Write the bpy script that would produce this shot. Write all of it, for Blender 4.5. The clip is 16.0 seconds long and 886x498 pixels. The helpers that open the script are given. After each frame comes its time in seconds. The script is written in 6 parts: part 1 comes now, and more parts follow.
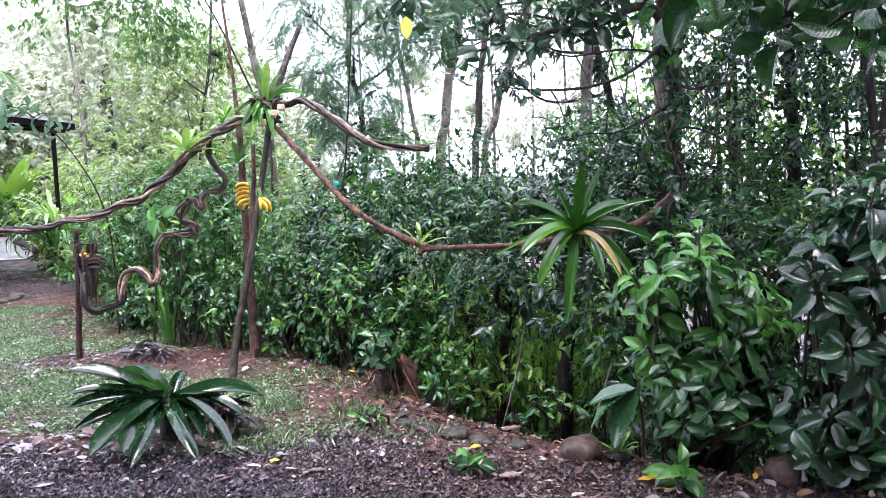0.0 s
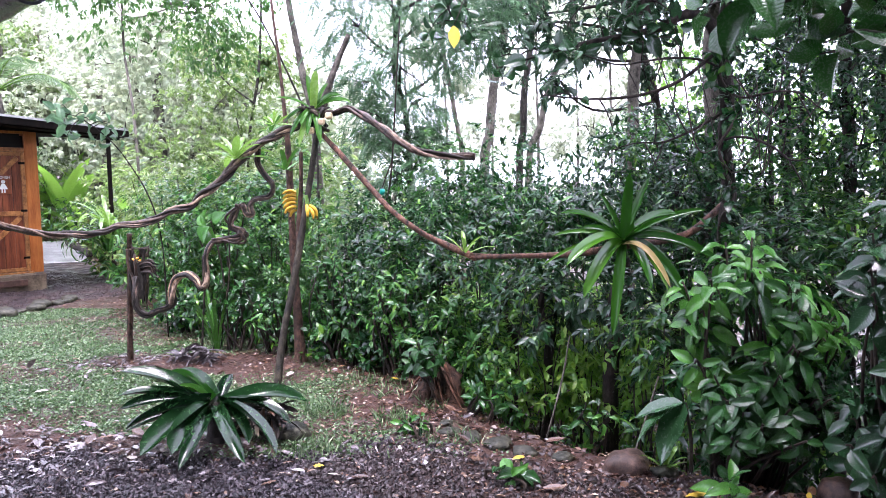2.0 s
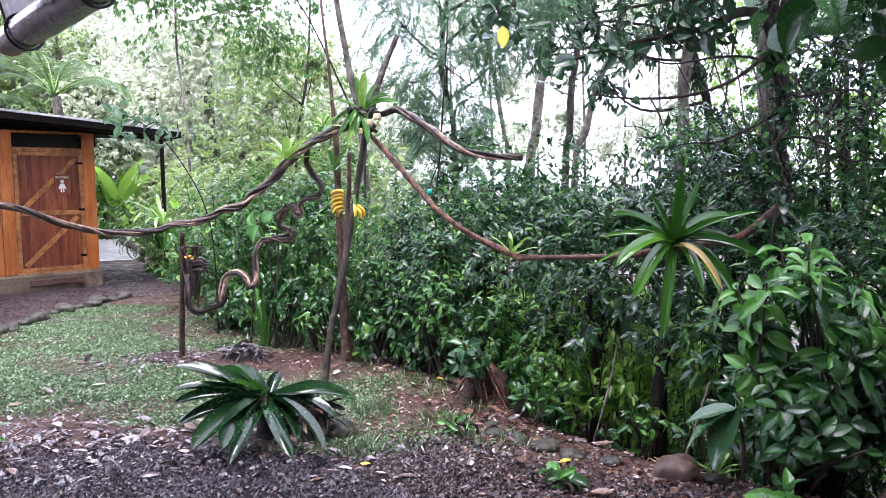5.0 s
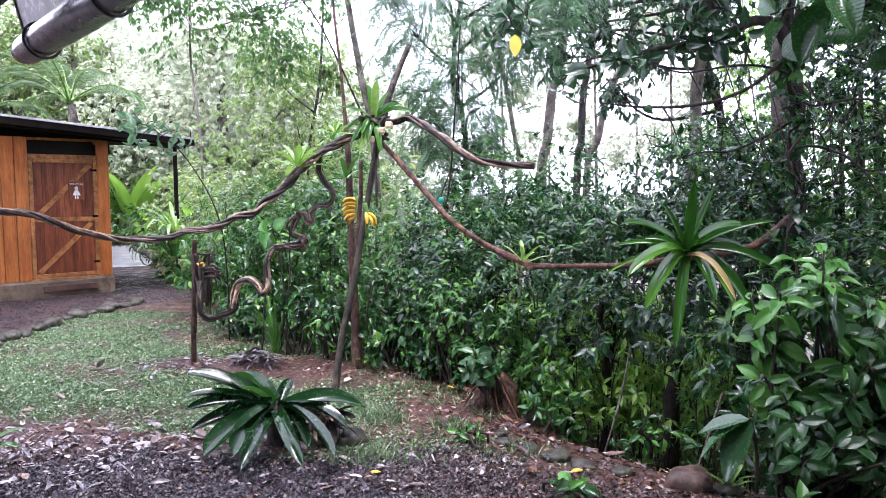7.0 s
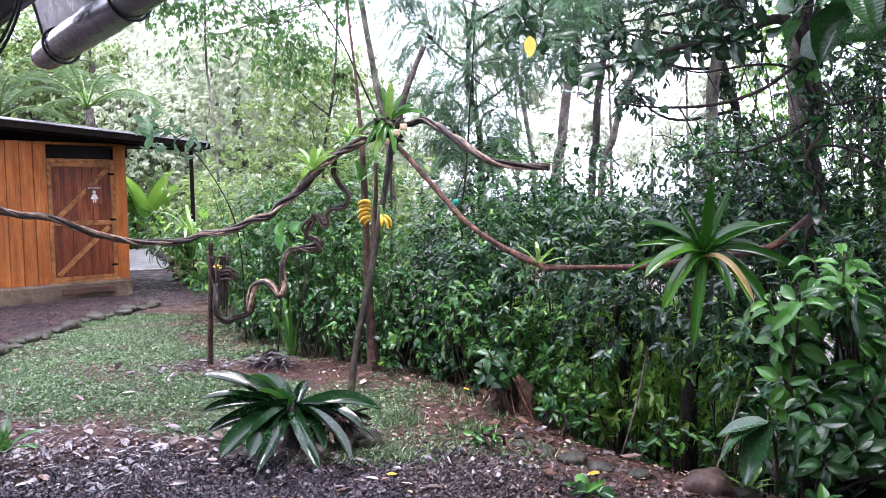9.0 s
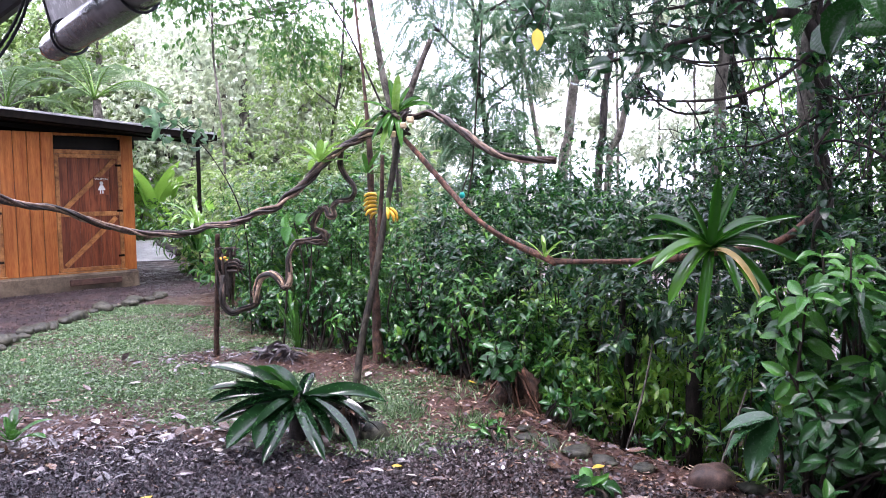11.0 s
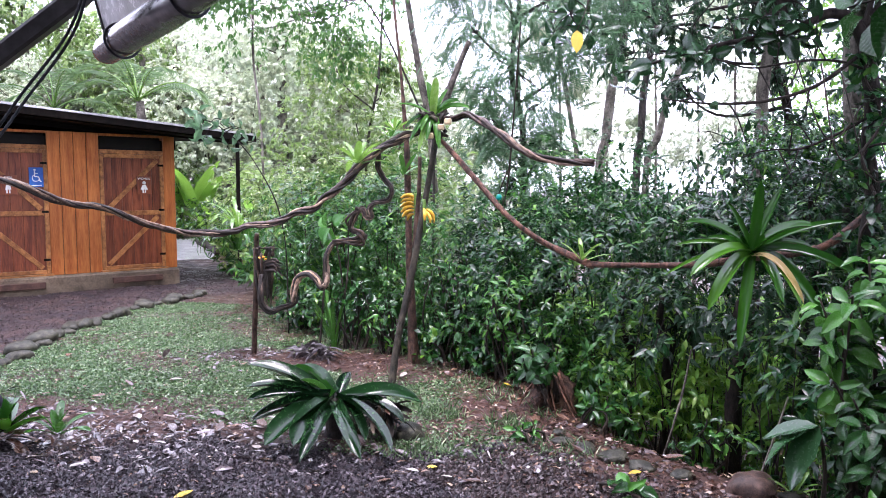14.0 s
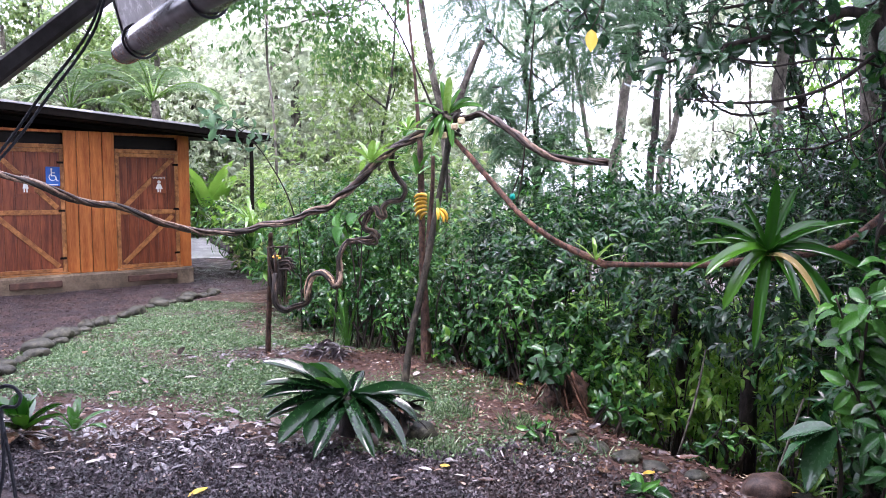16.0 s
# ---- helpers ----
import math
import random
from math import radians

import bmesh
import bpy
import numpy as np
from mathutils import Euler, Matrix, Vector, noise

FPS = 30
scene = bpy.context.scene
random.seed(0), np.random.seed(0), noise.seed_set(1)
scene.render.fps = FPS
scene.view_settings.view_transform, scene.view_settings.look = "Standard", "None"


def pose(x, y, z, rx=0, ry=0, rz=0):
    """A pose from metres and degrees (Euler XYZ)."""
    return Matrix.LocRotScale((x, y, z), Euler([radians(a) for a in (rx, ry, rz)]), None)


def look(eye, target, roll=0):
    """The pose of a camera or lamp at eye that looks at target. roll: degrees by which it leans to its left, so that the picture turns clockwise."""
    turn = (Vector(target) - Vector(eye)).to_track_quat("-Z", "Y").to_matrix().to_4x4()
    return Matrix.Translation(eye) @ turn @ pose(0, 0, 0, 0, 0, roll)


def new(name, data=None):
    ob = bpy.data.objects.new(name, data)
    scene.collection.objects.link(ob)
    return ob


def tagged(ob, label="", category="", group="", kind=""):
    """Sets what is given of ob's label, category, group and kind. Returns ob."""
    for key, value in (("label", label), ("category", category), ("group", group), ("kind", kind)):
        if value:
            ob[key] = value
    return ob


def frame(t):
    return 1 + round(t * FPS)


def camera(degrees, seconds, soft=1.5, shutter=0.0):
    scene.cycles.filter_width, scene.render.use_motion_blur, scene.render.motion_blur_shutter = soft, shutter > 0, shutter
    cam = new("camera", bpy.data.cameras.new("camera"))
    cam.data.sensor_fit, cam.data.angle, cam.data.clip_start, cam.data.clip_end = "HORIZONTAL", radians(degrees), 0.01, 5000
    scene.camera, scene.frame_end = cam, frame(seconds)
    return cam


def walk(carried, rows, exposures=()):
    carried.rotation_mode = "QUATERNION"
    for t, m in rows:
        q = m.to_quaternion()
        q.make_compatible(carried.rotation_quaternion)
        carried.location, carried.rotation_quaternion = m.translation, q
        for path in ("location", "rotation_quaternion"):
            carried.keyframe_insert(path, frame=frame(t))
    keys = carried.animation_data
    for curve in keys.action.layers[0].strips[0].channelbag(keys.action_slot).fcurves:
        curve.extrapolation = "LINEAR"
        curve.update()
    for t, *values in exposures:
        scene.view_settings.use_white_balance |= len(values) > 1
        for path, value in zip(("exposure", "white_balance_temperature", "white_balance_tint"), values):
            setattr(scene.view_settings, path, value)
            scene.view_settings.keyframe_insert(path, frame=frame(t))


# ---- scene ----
EXPOSURE = 2.52
cam = camera(62.1, 16.0, soft=0.6)
# seconds, place, yaw, pitch, roll
PATH = [
    (0, -0.01, 0.004, 1.62, 0, -5.788, -1.058),
    (0.5, -0.015, 0.004, 1.621, 0.558, -5.668, -0.79),
    (1, -0.018, 0.005, 1.621, 1.56, -5.532, -0.647),
    (1.5, -0.026, 0.008, 1.622, 2.599, -5.08, -0.617),
    (2, -0.032, 0.009, 1.623, 3.252, -5.112, -0.683),
    (2.5, -0.038, 0.009, 1.622, 3.977, -5.202, -0.668),
    (3, -0.043, 0.008, 1.622, 4.507, -5.236, -0.639),
    (3.5, -0.049, 0.009, 1.622, 5.09, -5.173, -0.633),
    (4, -0.054, 0.007, 1.621, 5.649, -5.051, -0.607),
    (6.5, -0.059, 0.007, 1.622, 7.448, -4.999, -0.393),
    (7, -0.062, 0.009, 1.622, 7.471, -4.39, -0.323),
    (7.5, -0.064, 0.012, 1.621, 7.422, -4.38, -0.167),
    (8, -0.064, 0.012, 1.621, 7.722, -4.282, -0.248),
    (8.5, -0.066, 0.013, 1.621, 8.152, -4.277, -0.338),
    (9, -0.068, 0.012, 1.621, 8.596, -4.224, -0.619),
    (11.5, -0.072, 0.01, 1.622, 9.234, -4.842, -0.196),
    (12, -0.076, 0.007, 1.622, 9.887, -4.542, -0.164),
    (12.5, -0.08, 0.004, 1.623, 11.095, -4.435, -0.057),
    (13, -0.083, 0.002, 1.623, 11.239, -4.413, -0.026),
    (13.5, -0.085, 0, 1.623, 11.539, -4.663, 0.075),
    (14, -0.087, -0.002, 1.624, 11.701, -4.65, 0.064),
    (14.5, -0.089, -0.003, 1.624, 11.82, -4.664, 0.131),
    (15, -0.091, -0.006, 1.624, 12.289, -4.659, 0.023),
    (15.5, -0.092, -0.007, 1.624, 12.464, -4.677, 0.078),
    (16, -0.093, -0.008, 1.624, 12.667, -4.7, 0.1),
]
walk(cam, [(t, pose(x, y, z, 90 + pitch, 0, yaw) @ pose(0, 0, 0, 0, 0, roll)) for t, x, y, z, yaw, pitch, roll in PATH],
     exposures=[(0.0, EXPOSURE + 0.12, 5950, 31), (4.0, EXPOSURE + 0.02, 5950, 31), (9.0, EXPOSURE - 0.1, 5950, 31), (16.0, EXPOSURE - 0.14, 5950, 31)])

# ---- world and light: bright overcast sky, broad soft sun ----
world = bpy.data.worlds.new("overcast_sky")
scene.world = world
world.use_nodes = True
wt = world.node_tree
wt.nodes.clear()
sky = wt.nodes.new("ShaderNodeTexSky")
sky.sky_type = "NISHITA"
sky.sun_disc = False
sky.sun_elevation, sky.sun_rotation = radians(76), radians(180)
sky.air_density, sky.dust_density, sky.ozone_density = 1.0, 6.0, 1.0
cloud = wt.nodes.new("ShaderNodeMix")
cloud.data_type = "RGBA"
cloud.inputs["Factor"].default_value = 0.82
cloud.inputs["B"].default_value = (9.4, 10.0, 10.8, 1)
wbg = wt.nodes.new("ShaderNodeBackground")
wbg.inputs["Strength"].default_value = 0.13
wout = wt.nodes.new("ShaderNodeOutputWorld")
wt.links.new(sky.outputs[0], cloud.inputs["A"])
wt.links.new(cloud.outputs["Result"], wbg.inputs["Color"])
wt.links.new(wbg.outputs[0], wout.inputs["Surface"])
sun = new("sun", bpy.data.lights.new("sun", "SUN"))
sun.data.energy, sun.data.angle, sun.data.color = 1.5, radians(25), (1.0, 0.97, 0.92)
sun.matrix_world = look((0, -6, 24), (0, 0, 0))


# ---- materials ----
def nodes_of(name):
    m = bpy.data.materials.new(name)
    m.use_nodes = True
    nt = m.node_tree
    nt.nodes.clear()
    return m, nt


def node(nt, kind, **inputs):
    n = nt.nodes.new(kind)
    for key, value in inputs.items():
        n.inputs[key.replace("_", " ")].default_value = value
    return n


def ramp(nt, source, *stops):
    n = nt.nodes.new("ShaderNodeValToRGB")
    el = n.color_ramp.elements
    while len(el) < len(stops):
        el.new(0.5)
    for e, (at, col) in zip(el, stops):
        e.position, e.color = at, (*col, 1)
    nt.links.new(source, n.inputs[0])
    return n.outputs[0]


def mixed(nt, fac, a, b, mode="MIX"):
    n = nt.nodes.new("ShaderNodeMix")
    n.data_type, n.blend_type = "RGBA", mode
    for sock, v in (("Factor", fac), ("A", a), ("B", b)):
        if isinstance(v, bpy.types.NodeSocket):
            nt.links.new(v, n.inputs[sock])
        else:
            n.inputs[sock].default_value = v if sock == "Factor" else (*v, 1)
    return n.outputs["Result"]


def arith(nt, op, a, b):
    n = nt.nodes.new("ShaderNodeMath")
    n.operation = op
    for i, v in enumerate((a, b)):
        if isinstance(v, bpy.types.NodeSocket):
            nt.links.new(v, n.inputs[i])
        else:
            n.inputs[i].default_value = v
    return n.outputs[0]


def noisy(nt, scale, detail=4.0, rough=0.6, coords="Object", stretch=None):
    tc = nt.nodes.new("ShaderNodeTexCoord")
    n = node(nt, "ShaderNodeTexNoise", Scale=scale, Detail=detail, Roughness=rough)
    src = tc.outputs[coords]
    if stretch:
        mp = nt.nodes.new("ShaderNodeMapping")
        mp.inputs["Scale"].default_value = stretch
        nt.links.new(src, mp.inputs[0])
        src = mp.outputs[0]
    nt.links.new(src, n.inputs["Vector"])
    return n.outputs["Fac"]


def finish(m, nt, color, rough, bump=None, strength=0.3, distance=0.01, spec=0.5, metal=0.0):
    b = nt.nodes.new("ShaderNodeBsdfPrincipled")
    for sock, v in (("Base Color", color), ("Roughness", rough)):
        if isinstance(v, bpy.types.NodeSocket):
            nt.links.new(v, b.inputs[sock])
        else:
            b.inputs[sock].default_value = v if sock == "Roughness" else (*v, 1)
    b.inputs["Specular IOR Level"].default_value = spec
    b.inputs["Metallic"].default_value = metal
    if bump is not None:
        bp = node(nt, "ShaderNodeBump", Strength=strength, Distance=distance)
        nt.links.new(bump, bp.inputs["Height"])
        nt.links.new(bp.outputs[0], b.inputs["Normal"])
    out = nt.nodes.new("ShaderNodeOutputMaterial")
    nt.links.new(b.outputs[0], out.inputs[0])
    return m


def plain(name, a, b, scale=8.0, rough=0.6, strength=0.3, distance=0.01, stretch=None, spec=0.3, metal=0.0):
    """Two tones of one surface, mottled at two scales, with relief."""
    m, nt = nodes_of(name)
    big, fine = noisy(nt, scale, stretch=stretch), noisy(nt, scale * 7, stretch=stretch)
    both = arith(nt, "ADD", arith(nt, "MULTIPLY", big, 0.6), arith(nt, "MULTIPLY", fine, 0.4))
    col = ramp(nt, both, (0.39, a), (0.61, b))
    stain = ramp(nt, noisy(nt, scale * 0.27), (0.42, (0.62, 0.62, 0.62)), (0.62, (1.12, 1.12, 1.12)))
    col = mixed(nt, 1.0, col, stain, "MULTIPLY")
    rr = arith(nt, "ADD", arith(nt, "MULTIPLY", fine, 0.3), rough - 0.15)
    return finish(m, nt, col, rr, both, strength, distance, spec, metal)


def leafy(name, dark, light, through_=0.3, rough=0.38, veins=0.0, young=None, spec=0.55, fleck=None):
    """Leaf: colour varies from leaf to leaf, light passes through, side veins in relief."""
    m, nt = nodes_of(name)
    geo = nt.nodes.new("ShaderNodeNewGeometry")
    info = nt.nodes.new("ShaderNodeObjectInfo")
    var = arith(nt, "FRACT", arith(nt, "ADD", geo.outputs["Random Per Island"], info.outputs["Random"]), 0.0)
    stops = [(0.0, dark), (0.85, light)]
    if young:
        stops = [(0.0, dark), (0.75, light), (0.97, young)]
    col = ramp(nt, var, *stops)
    col = mixed(nt, arith(nt, "MULTIPLY", noisy(nt, 3.0), 0.5), col, tuple(c * 0.55 for c in dark))
    if fleck:
        col = mixed(nt, ramp(nt, noisy(nt, 38.0), (0.58, (0, 0, 0)), (0.66, (0.8, 0.8, 0.8))), col, fleck)
    bump = noisy(nt, 40.0)
    if veins:
        uv = nt.nodes.new("ShaderNodeUVMap")
        sep = nt.nodes.new("ShaderNodeSeparateXYZ")
        nt.links.new(uv.outputs[0], sep.inputs[0])
        side = arith(nt, "ABSOLUTE", sep.outputs[1], 0.0)
        v = arith(nt, "SUBTRACT", arith(nt, "MULTIPLY", sep.outputs[0], 13.0), arith(nt, "MULTIPLY", side, 9.0))
        wave = arith(nt, "ABSOLUTE", arith(nt, "SINE", arith(nt, "MULTIPLY", v, math.pi), 0.0), 0.0)
        rib = arith(nt, "MINIMUM", arith(nt, "MULTIPLY", side, 14.0), 1.0)
        bump = arith(nt, "MULTIPLY", arith(nt, "POWER", wave, 0.5), rib)
        col = mixed(nt, arith(nt, "MULTIPLY", arith(nt, "SUBTRACT", 1.0, bump), 0.12), col, light)
    b = nt.nodes.new("ShaderNodeBsdfPrincipled")
    nt.links.new(col, b.inputs["Base Color"])
    wet_ = ramp(nt, noisy(nt, 23.0), (0.4, (rough * 0.6,) * 3), (0.62, (rough * 1.7,) * 3))
    nt.links.new(wet_, b.inputs["Roughness"])
    b.inputs["Specular IOR Level"].default_value = spec
    bp = node(nt, "ShaderNodeBump", Strength=max(0.14, veins), Distance=0.004)
    nt.links.new(bump, bp.inputs["Height"])
    nt.links.new(bp.outputs[0], b.inputs["Normal"])
    tr = nt.nodes.new("ShaderNodeBsdfTranslucent")
    nt.links.new(mixed(nt, 0.5, col, tuple(min(1.0, c * 2.2) for c in light)), tr.inputs["Color"])
    mx = nt.nodes.new("ShaderNodeMixShader")
    mx.inputs[0].default_value = through_
    nt.links.new(b.outputs[0], mx.inputs[1])
    nt.links.new(tr.outputs[0], mx.inputs[2])
    out = nt.nodes.new("ShaderNodeOutputMaterial")
    nt.links.new(mx.outputs[0], out.inputs[0])
    return m


M_HEDGE = leafy("hedge_leaf", (0.003, 0.016, 0.006), (0.016, 0.075, 0.02), 0.16, 0.24, young=(0.08, 0.21, 0.03), spec=0.34)
M_LOWLEAF = leafy("undergrowth_leaf", (0.009, 0.04, 0.012), (0.045, 0.15, 0.03), 0.25, 0.24, young=(0.14, 0.3, 0.03), spec=0.36)
M_BIGLEAF = leafy("veined_leaf", (0.008, 0.034, 0.01), (0.028, 0.11, 0.022), 0.14, 0.2, veins=0.26, spec=0.45)
# brighter copy of the veined leaf: young growth, and light painted on sky-facing shoots
M_YOUNG_LIT = leafy("young_and_lit_leaf", (0.03, 0.12, 0.02), (0.07, 0.22, 0.03), 0.22, 0.22, veins=0.22, spec=0.4)
M_DARKLEAF = leafy("dark_veined_leaf", (0.01, 0.028, 0.014), (0.024, 0.078, 0.026), 0.12, 0.17, veins=0.18, spec=0.5)
M_CANOPY = leafy("canopy_leaf", (0.009, 0.026, 0.014), (0.042, 0.1, 0.046), 0.22, 0.22, spec=0.45)
M_FEATHER = leafy("feathery_leaf", (0.025, 0.075, 0.018), (0.085, 0.2, 0.045), 0.45, 0.32)
M_PLUME = leafy("plume_leaf", (0.02, 0.06, 0.028), (0.09, 0.18, 0.085), 0.4, 0.3, spec=0.5)
# far leaves: haze, glare and sky sparkle are put into these pale tones
M_FAR_PALED = leafy("hillside_leaf_paled", (0.075, 0.125, 0.065), (0.42, 0.49, 0.32), 0.45, 0.28, young=(0.68, 0.73, 0.56), spec=0.8)
# yellow-green raised in colour to show a lit gully and backlit thicket
M_GULLY_LIT = leafy("gully_leaf_lit", (0.045, 0.15, 0.018), (0.16, 0.34, 0.045), 0.4, 0.3, young=(0.28, 0.44, 0.06))
M_MID = leafy("fresh_leaf", (0.022, 0.055, 0.014), (0.19, 0.29, 0.085), 0.38, 0.26, young=(0.36, 0.44, 0.16))
M_BANANA_LEAF = leafy("broad_bright_leaf", (0.12, 0.28, 0.04), (0.22, 0.42, 0.06), 0.45, 0.35)
M_BROM = leafy("bromeliad_leaf", (0.022, 0.08, 0.014), (0.065, 0.19, 0.03), 0.16, 0.18, spec=0.4)
M_BROM_MID = leafy("hanging_strap_leaf", (0.006, 0.036, 0.004), (0.022, 0.1, 0.008), 0.12, 0.14, young=(0.07, 0.2, 0.015), spec=0.42)
M_BROM_DARK = leafy("dark_strap_leaf", (0.003, 0.013, 0.005), (0.009, 0.038, 0.01), 0.03, 0.11, spec=0.28, fleck=(0.035, 0.095, 0.03))
M_BROM_PALE = leafy("pale_strap_leaf", (0.07, 0.17, 0.025), (0.16, 0.29, 0.05), 0.25, 0.25)
# palest blade tone paints the sparkle of wet turf
M_GRASS = leafy("turf_leaf", (0.012, 0.034, 0.012), (0.12, 0.215, 0.085), 0.2, 0.25, young=(0.36, 0.44, 0.26), spec=0.5)
M_PALM = leafy("palm_leaf", (0.05, 0.105, 0.04), (0.14, 0.23, 0.09), 0.35, 0.35)
M_DEADLEAF = leafy("dead_leaf", (0.045, 0.022, 0.016), (0.2, 0.115, 0.075), 0.1, 0.24, young=(0.42, 0.33, 0.24))
M_YELLOW = leafy("yellow_leaf", (0.5, 0.33, 0.03), (0.7, 0.5, 0.06), 0.3, 0.45)
M_WITHERED = leafy("withered_strap_leaf", (0.3, 0.22, 0.07), (0.48, 0.38, 0.16), 0.2, 0.4)
M_BARK = plain("bark", (0.008, 0.007, 0.006), (0.06, 0.05, 0.042), 26, 0.8, 0.8, 0.02, (1, 1, 0.25), 0.25)
M_BARK_PALE = plain("pale_bark", (0.03, 0.027, 0.022), (0.2, 0.18, 0.15), 9, 0.85, 0.8, 0.03, (1, 1, 0.6), 0.15)
M_BARK_WET = plain("wet_dark_bark", (0.005, 0.004, 0.0035), (0.034, 0.027, 0.022), 26, 0.8, 0.8, 0.02, (1, 1, 0.3), 0.15)
M_BARK_RED = plain("reddish_bark", (0.008, 0.004, 0.003), (0.19, 0.09, 0.056), 34, 0.6, 0.9, 0.02, (1, 1, 0.4), 0.25)
# liana tones: dark ones paint shaded crevices, light ones lit ridges
M_VINE = plain("liana_bark", (0.01, 0.006, 0.0045), (0.1, 0.062, 0.042), 26, 0.45, 0.8, 0.012, (1, 1, 1), 0.35)
M_VINE_DARK = plain("dark_and_groove_bark", (0.004, 0.003, 0.0025), (0.03, 0.02, 0.014), 26, 0.5, 0.8, 0.012, (1, 1, 1), 0.3)
M_VINE_RIDGE = plain("tan_lit_ridge_bark", (0.06, 0.036, 0.025), (0.36, 0.25, 0.17), 26, 0.5, 0.8, 0.012, (1, 1, 1), 0.35)
M_BARK_BROWN = plain("brown_bark", (0.01, 0.006, 0.0045), (0.115, 0.062, 0.042), 30, 0.65, 0.9, 0.02, (1, 1, 0.5), 0.2)
M_LICHEN = plain("lichened_bark", (0.005, 0.0045, 0.003), (0.062, 0.052, 0.034), 22, 0.7, 0.8, 0.02, (1, 1, 0.6), 0.25)
M_TEAL = plain("teal_plastic", (0.0, 0.2, 0.16), (0.0, 0.3, 0.24), 9, 0.35, 0.1, 0.002)
M_PALELEAF = leafy("pale_dead_leaf", (0.22, 0.17, 0.14), (0.5, 0.44, 0.38), 0.1, 0.3)
M_VINE_PALE = plain("worn_liana_bark", (0.15, 0.085, 0.05), (0.55, 0.38, 0.24), 26, 0.55, 0.8, 0.012, None, 0.3)
M_CUT = plain("cut_wood", (0.42, 0.3, 0.15), (0.66, 0.54, 0.34), 30, 0.5)
M_TWIG = plain("twig", (0.012, 0.01, 0.009), (0.05, 0.038, 0.028), 12, 0.75, spec=0.2)
M_STONE = plain("stone", (0.008, 0.01, 0.005), (0.065, 0.062, 0.042), 22, 0.55, 0.5, 0.02)
M_STONE_BROWN = plain("brown_stone", (0.018, 0.011, 0.009), (0.11, 0.066, 0.05), 24, 0.5, 0.4, 0.02)
M_WALL = plain("orange_stained_board", (0.36, 0.09, 0.015), (0.62, 0.21, 0.048), 2.2, 0.5, 0.25, 0.004, (6, 6, 0.5), 0.3)
M_DOOR = plain("brown_stained_board", (0.1, 0.02, 0.007), (0.28, 0.073, 0.026), 2.2, 0.45, 0.3, 0.004, (6, 6, 0.5), 0.35)
M_BRACE = plain("light_stained_timber", (0.19, 0.072, 0.02), (0.48, 0.205, 0.066), 7, 0.5, 0.3, 0.004, (2, 2, 2), 0.3)
# near-black: the shade under the eaves is put into this timber colour
M_PLANK_DARK = plain("dark_shaded_timber", (0.0025, 0.002, 0.0016), (0.011, 0.008, 0.006), 6, 0.85, 0.4, 0.006, (3, 3, 0.5), 0.08)
M_CONCRETE = plain("weathered_concrete", (0.08, 0.055, 0.034), (0.2, 0.15, 0.1), 5, 0.75, 0.4, 0.006)
# darkness inside the hut, painted as a near-black surface
M_UNLIT = plain("interior_shade", (0.006, 0.005, 0.005), (0.015, 0.012, 0.01), 4, 0.8)
M_ROOF = plain("corrugated_roof", (0.3, 0.3, 0.3), (0.5, 0.5, 0.5), 3, 0.4, 0.3, 0.004)
M_MAT = plain("rubber_mat", (0.05, 0.025, 0.018), (0.1, 0.05, 0.035), 20, 0.8)
M_BLUE = plain("blue_sign", (0.02, 0.1, 0.42), (0.03, 0.14, 0.5), 4, 0.4, 0.05)
M_WHITE = plain("white_paint", (0.72, 0.72, 0.7), (0.82, 0.82, 0.8), 6, 0.45, 0.05)
M_BANANA = plain("ripe_banana", (0.45, 0.23, 0.015), (0.72, 0.45, 0.035), 9, 0.4, 0.1, 0.003)
M_BANANA_TIP = plain("banana_tip", (0.03, 0.02, 0.01), (0.08, 0.05, 0.02), 20, 0.7)
M_BEAM = plain("grey_steel_beam", (0.05, 0.05, 0.048), (0.11, 0.11, 0.108), 6, 0.45, 0.2, 0.004)
M_VINYL = plain("grey_vinyl", (0.06, 0.06, 0.061), (0.12, 0.12, 0.12), 3, 0.2, 0.22, 0.014, None, 0.6)
M_CLEAR = plain("clear_milky_vinyl", (0.6, 0.6, 0.58), (0.74, 0.74, 0.72), 5, 0.25, 0.5, 0.012)
M_ROPE = plain("black_rope", (0.01, 0.012, 0.018), (0.04, 0.045, 0.055), 40, 0.6, 0.6, 0.004)
M_FRUIT = plain("cut_fruit", (0.6, 0.2, 0.02), (0.8, 0.4, 0.05), 15, 0.4)
M_WETPATH = plain("wet_pale_path", (0.1, 0.1, 0.105), (0.26, 0.26, 0.27), 6, 0.32, 0.3, 0.01)
M_PATHCHIP = plain("path_chip", (0.012, 0.008, 0.008), (0.06, 0.042, 0.04), 30, 0.6, 0.3, 0.003, None, 0.2)


# ---- mesh helpers ----
def mesh_of(name, verts, faces, smooth=True, uv=None):
    me = bpy.data.meshes.new(name)
    me.from_pydata([tuple(v) for v in verts], [], faces)
    if smooth:
        me.polygons.foreach_set("use_smooth", [True] * len(me.polygons))
    return me


def part(name, me, material, parent=None, label="", m=None):
    """Links a mesh (or a bmesh) as one object, under a thing where one is given."""
    if isinstance(me, bmesh.types.BMesh):
        data = bpy.data.meshes.new(name)
        me.to_mesh(data)
        me.free()
        me = data
    if material and not me.materials:
        me.materials.append(material)
    ob = new(name, me)
    if parent:
        ob.parent = parent
    if m is not None:
        ob.matrix_local = m
    return tagged(ob, label)


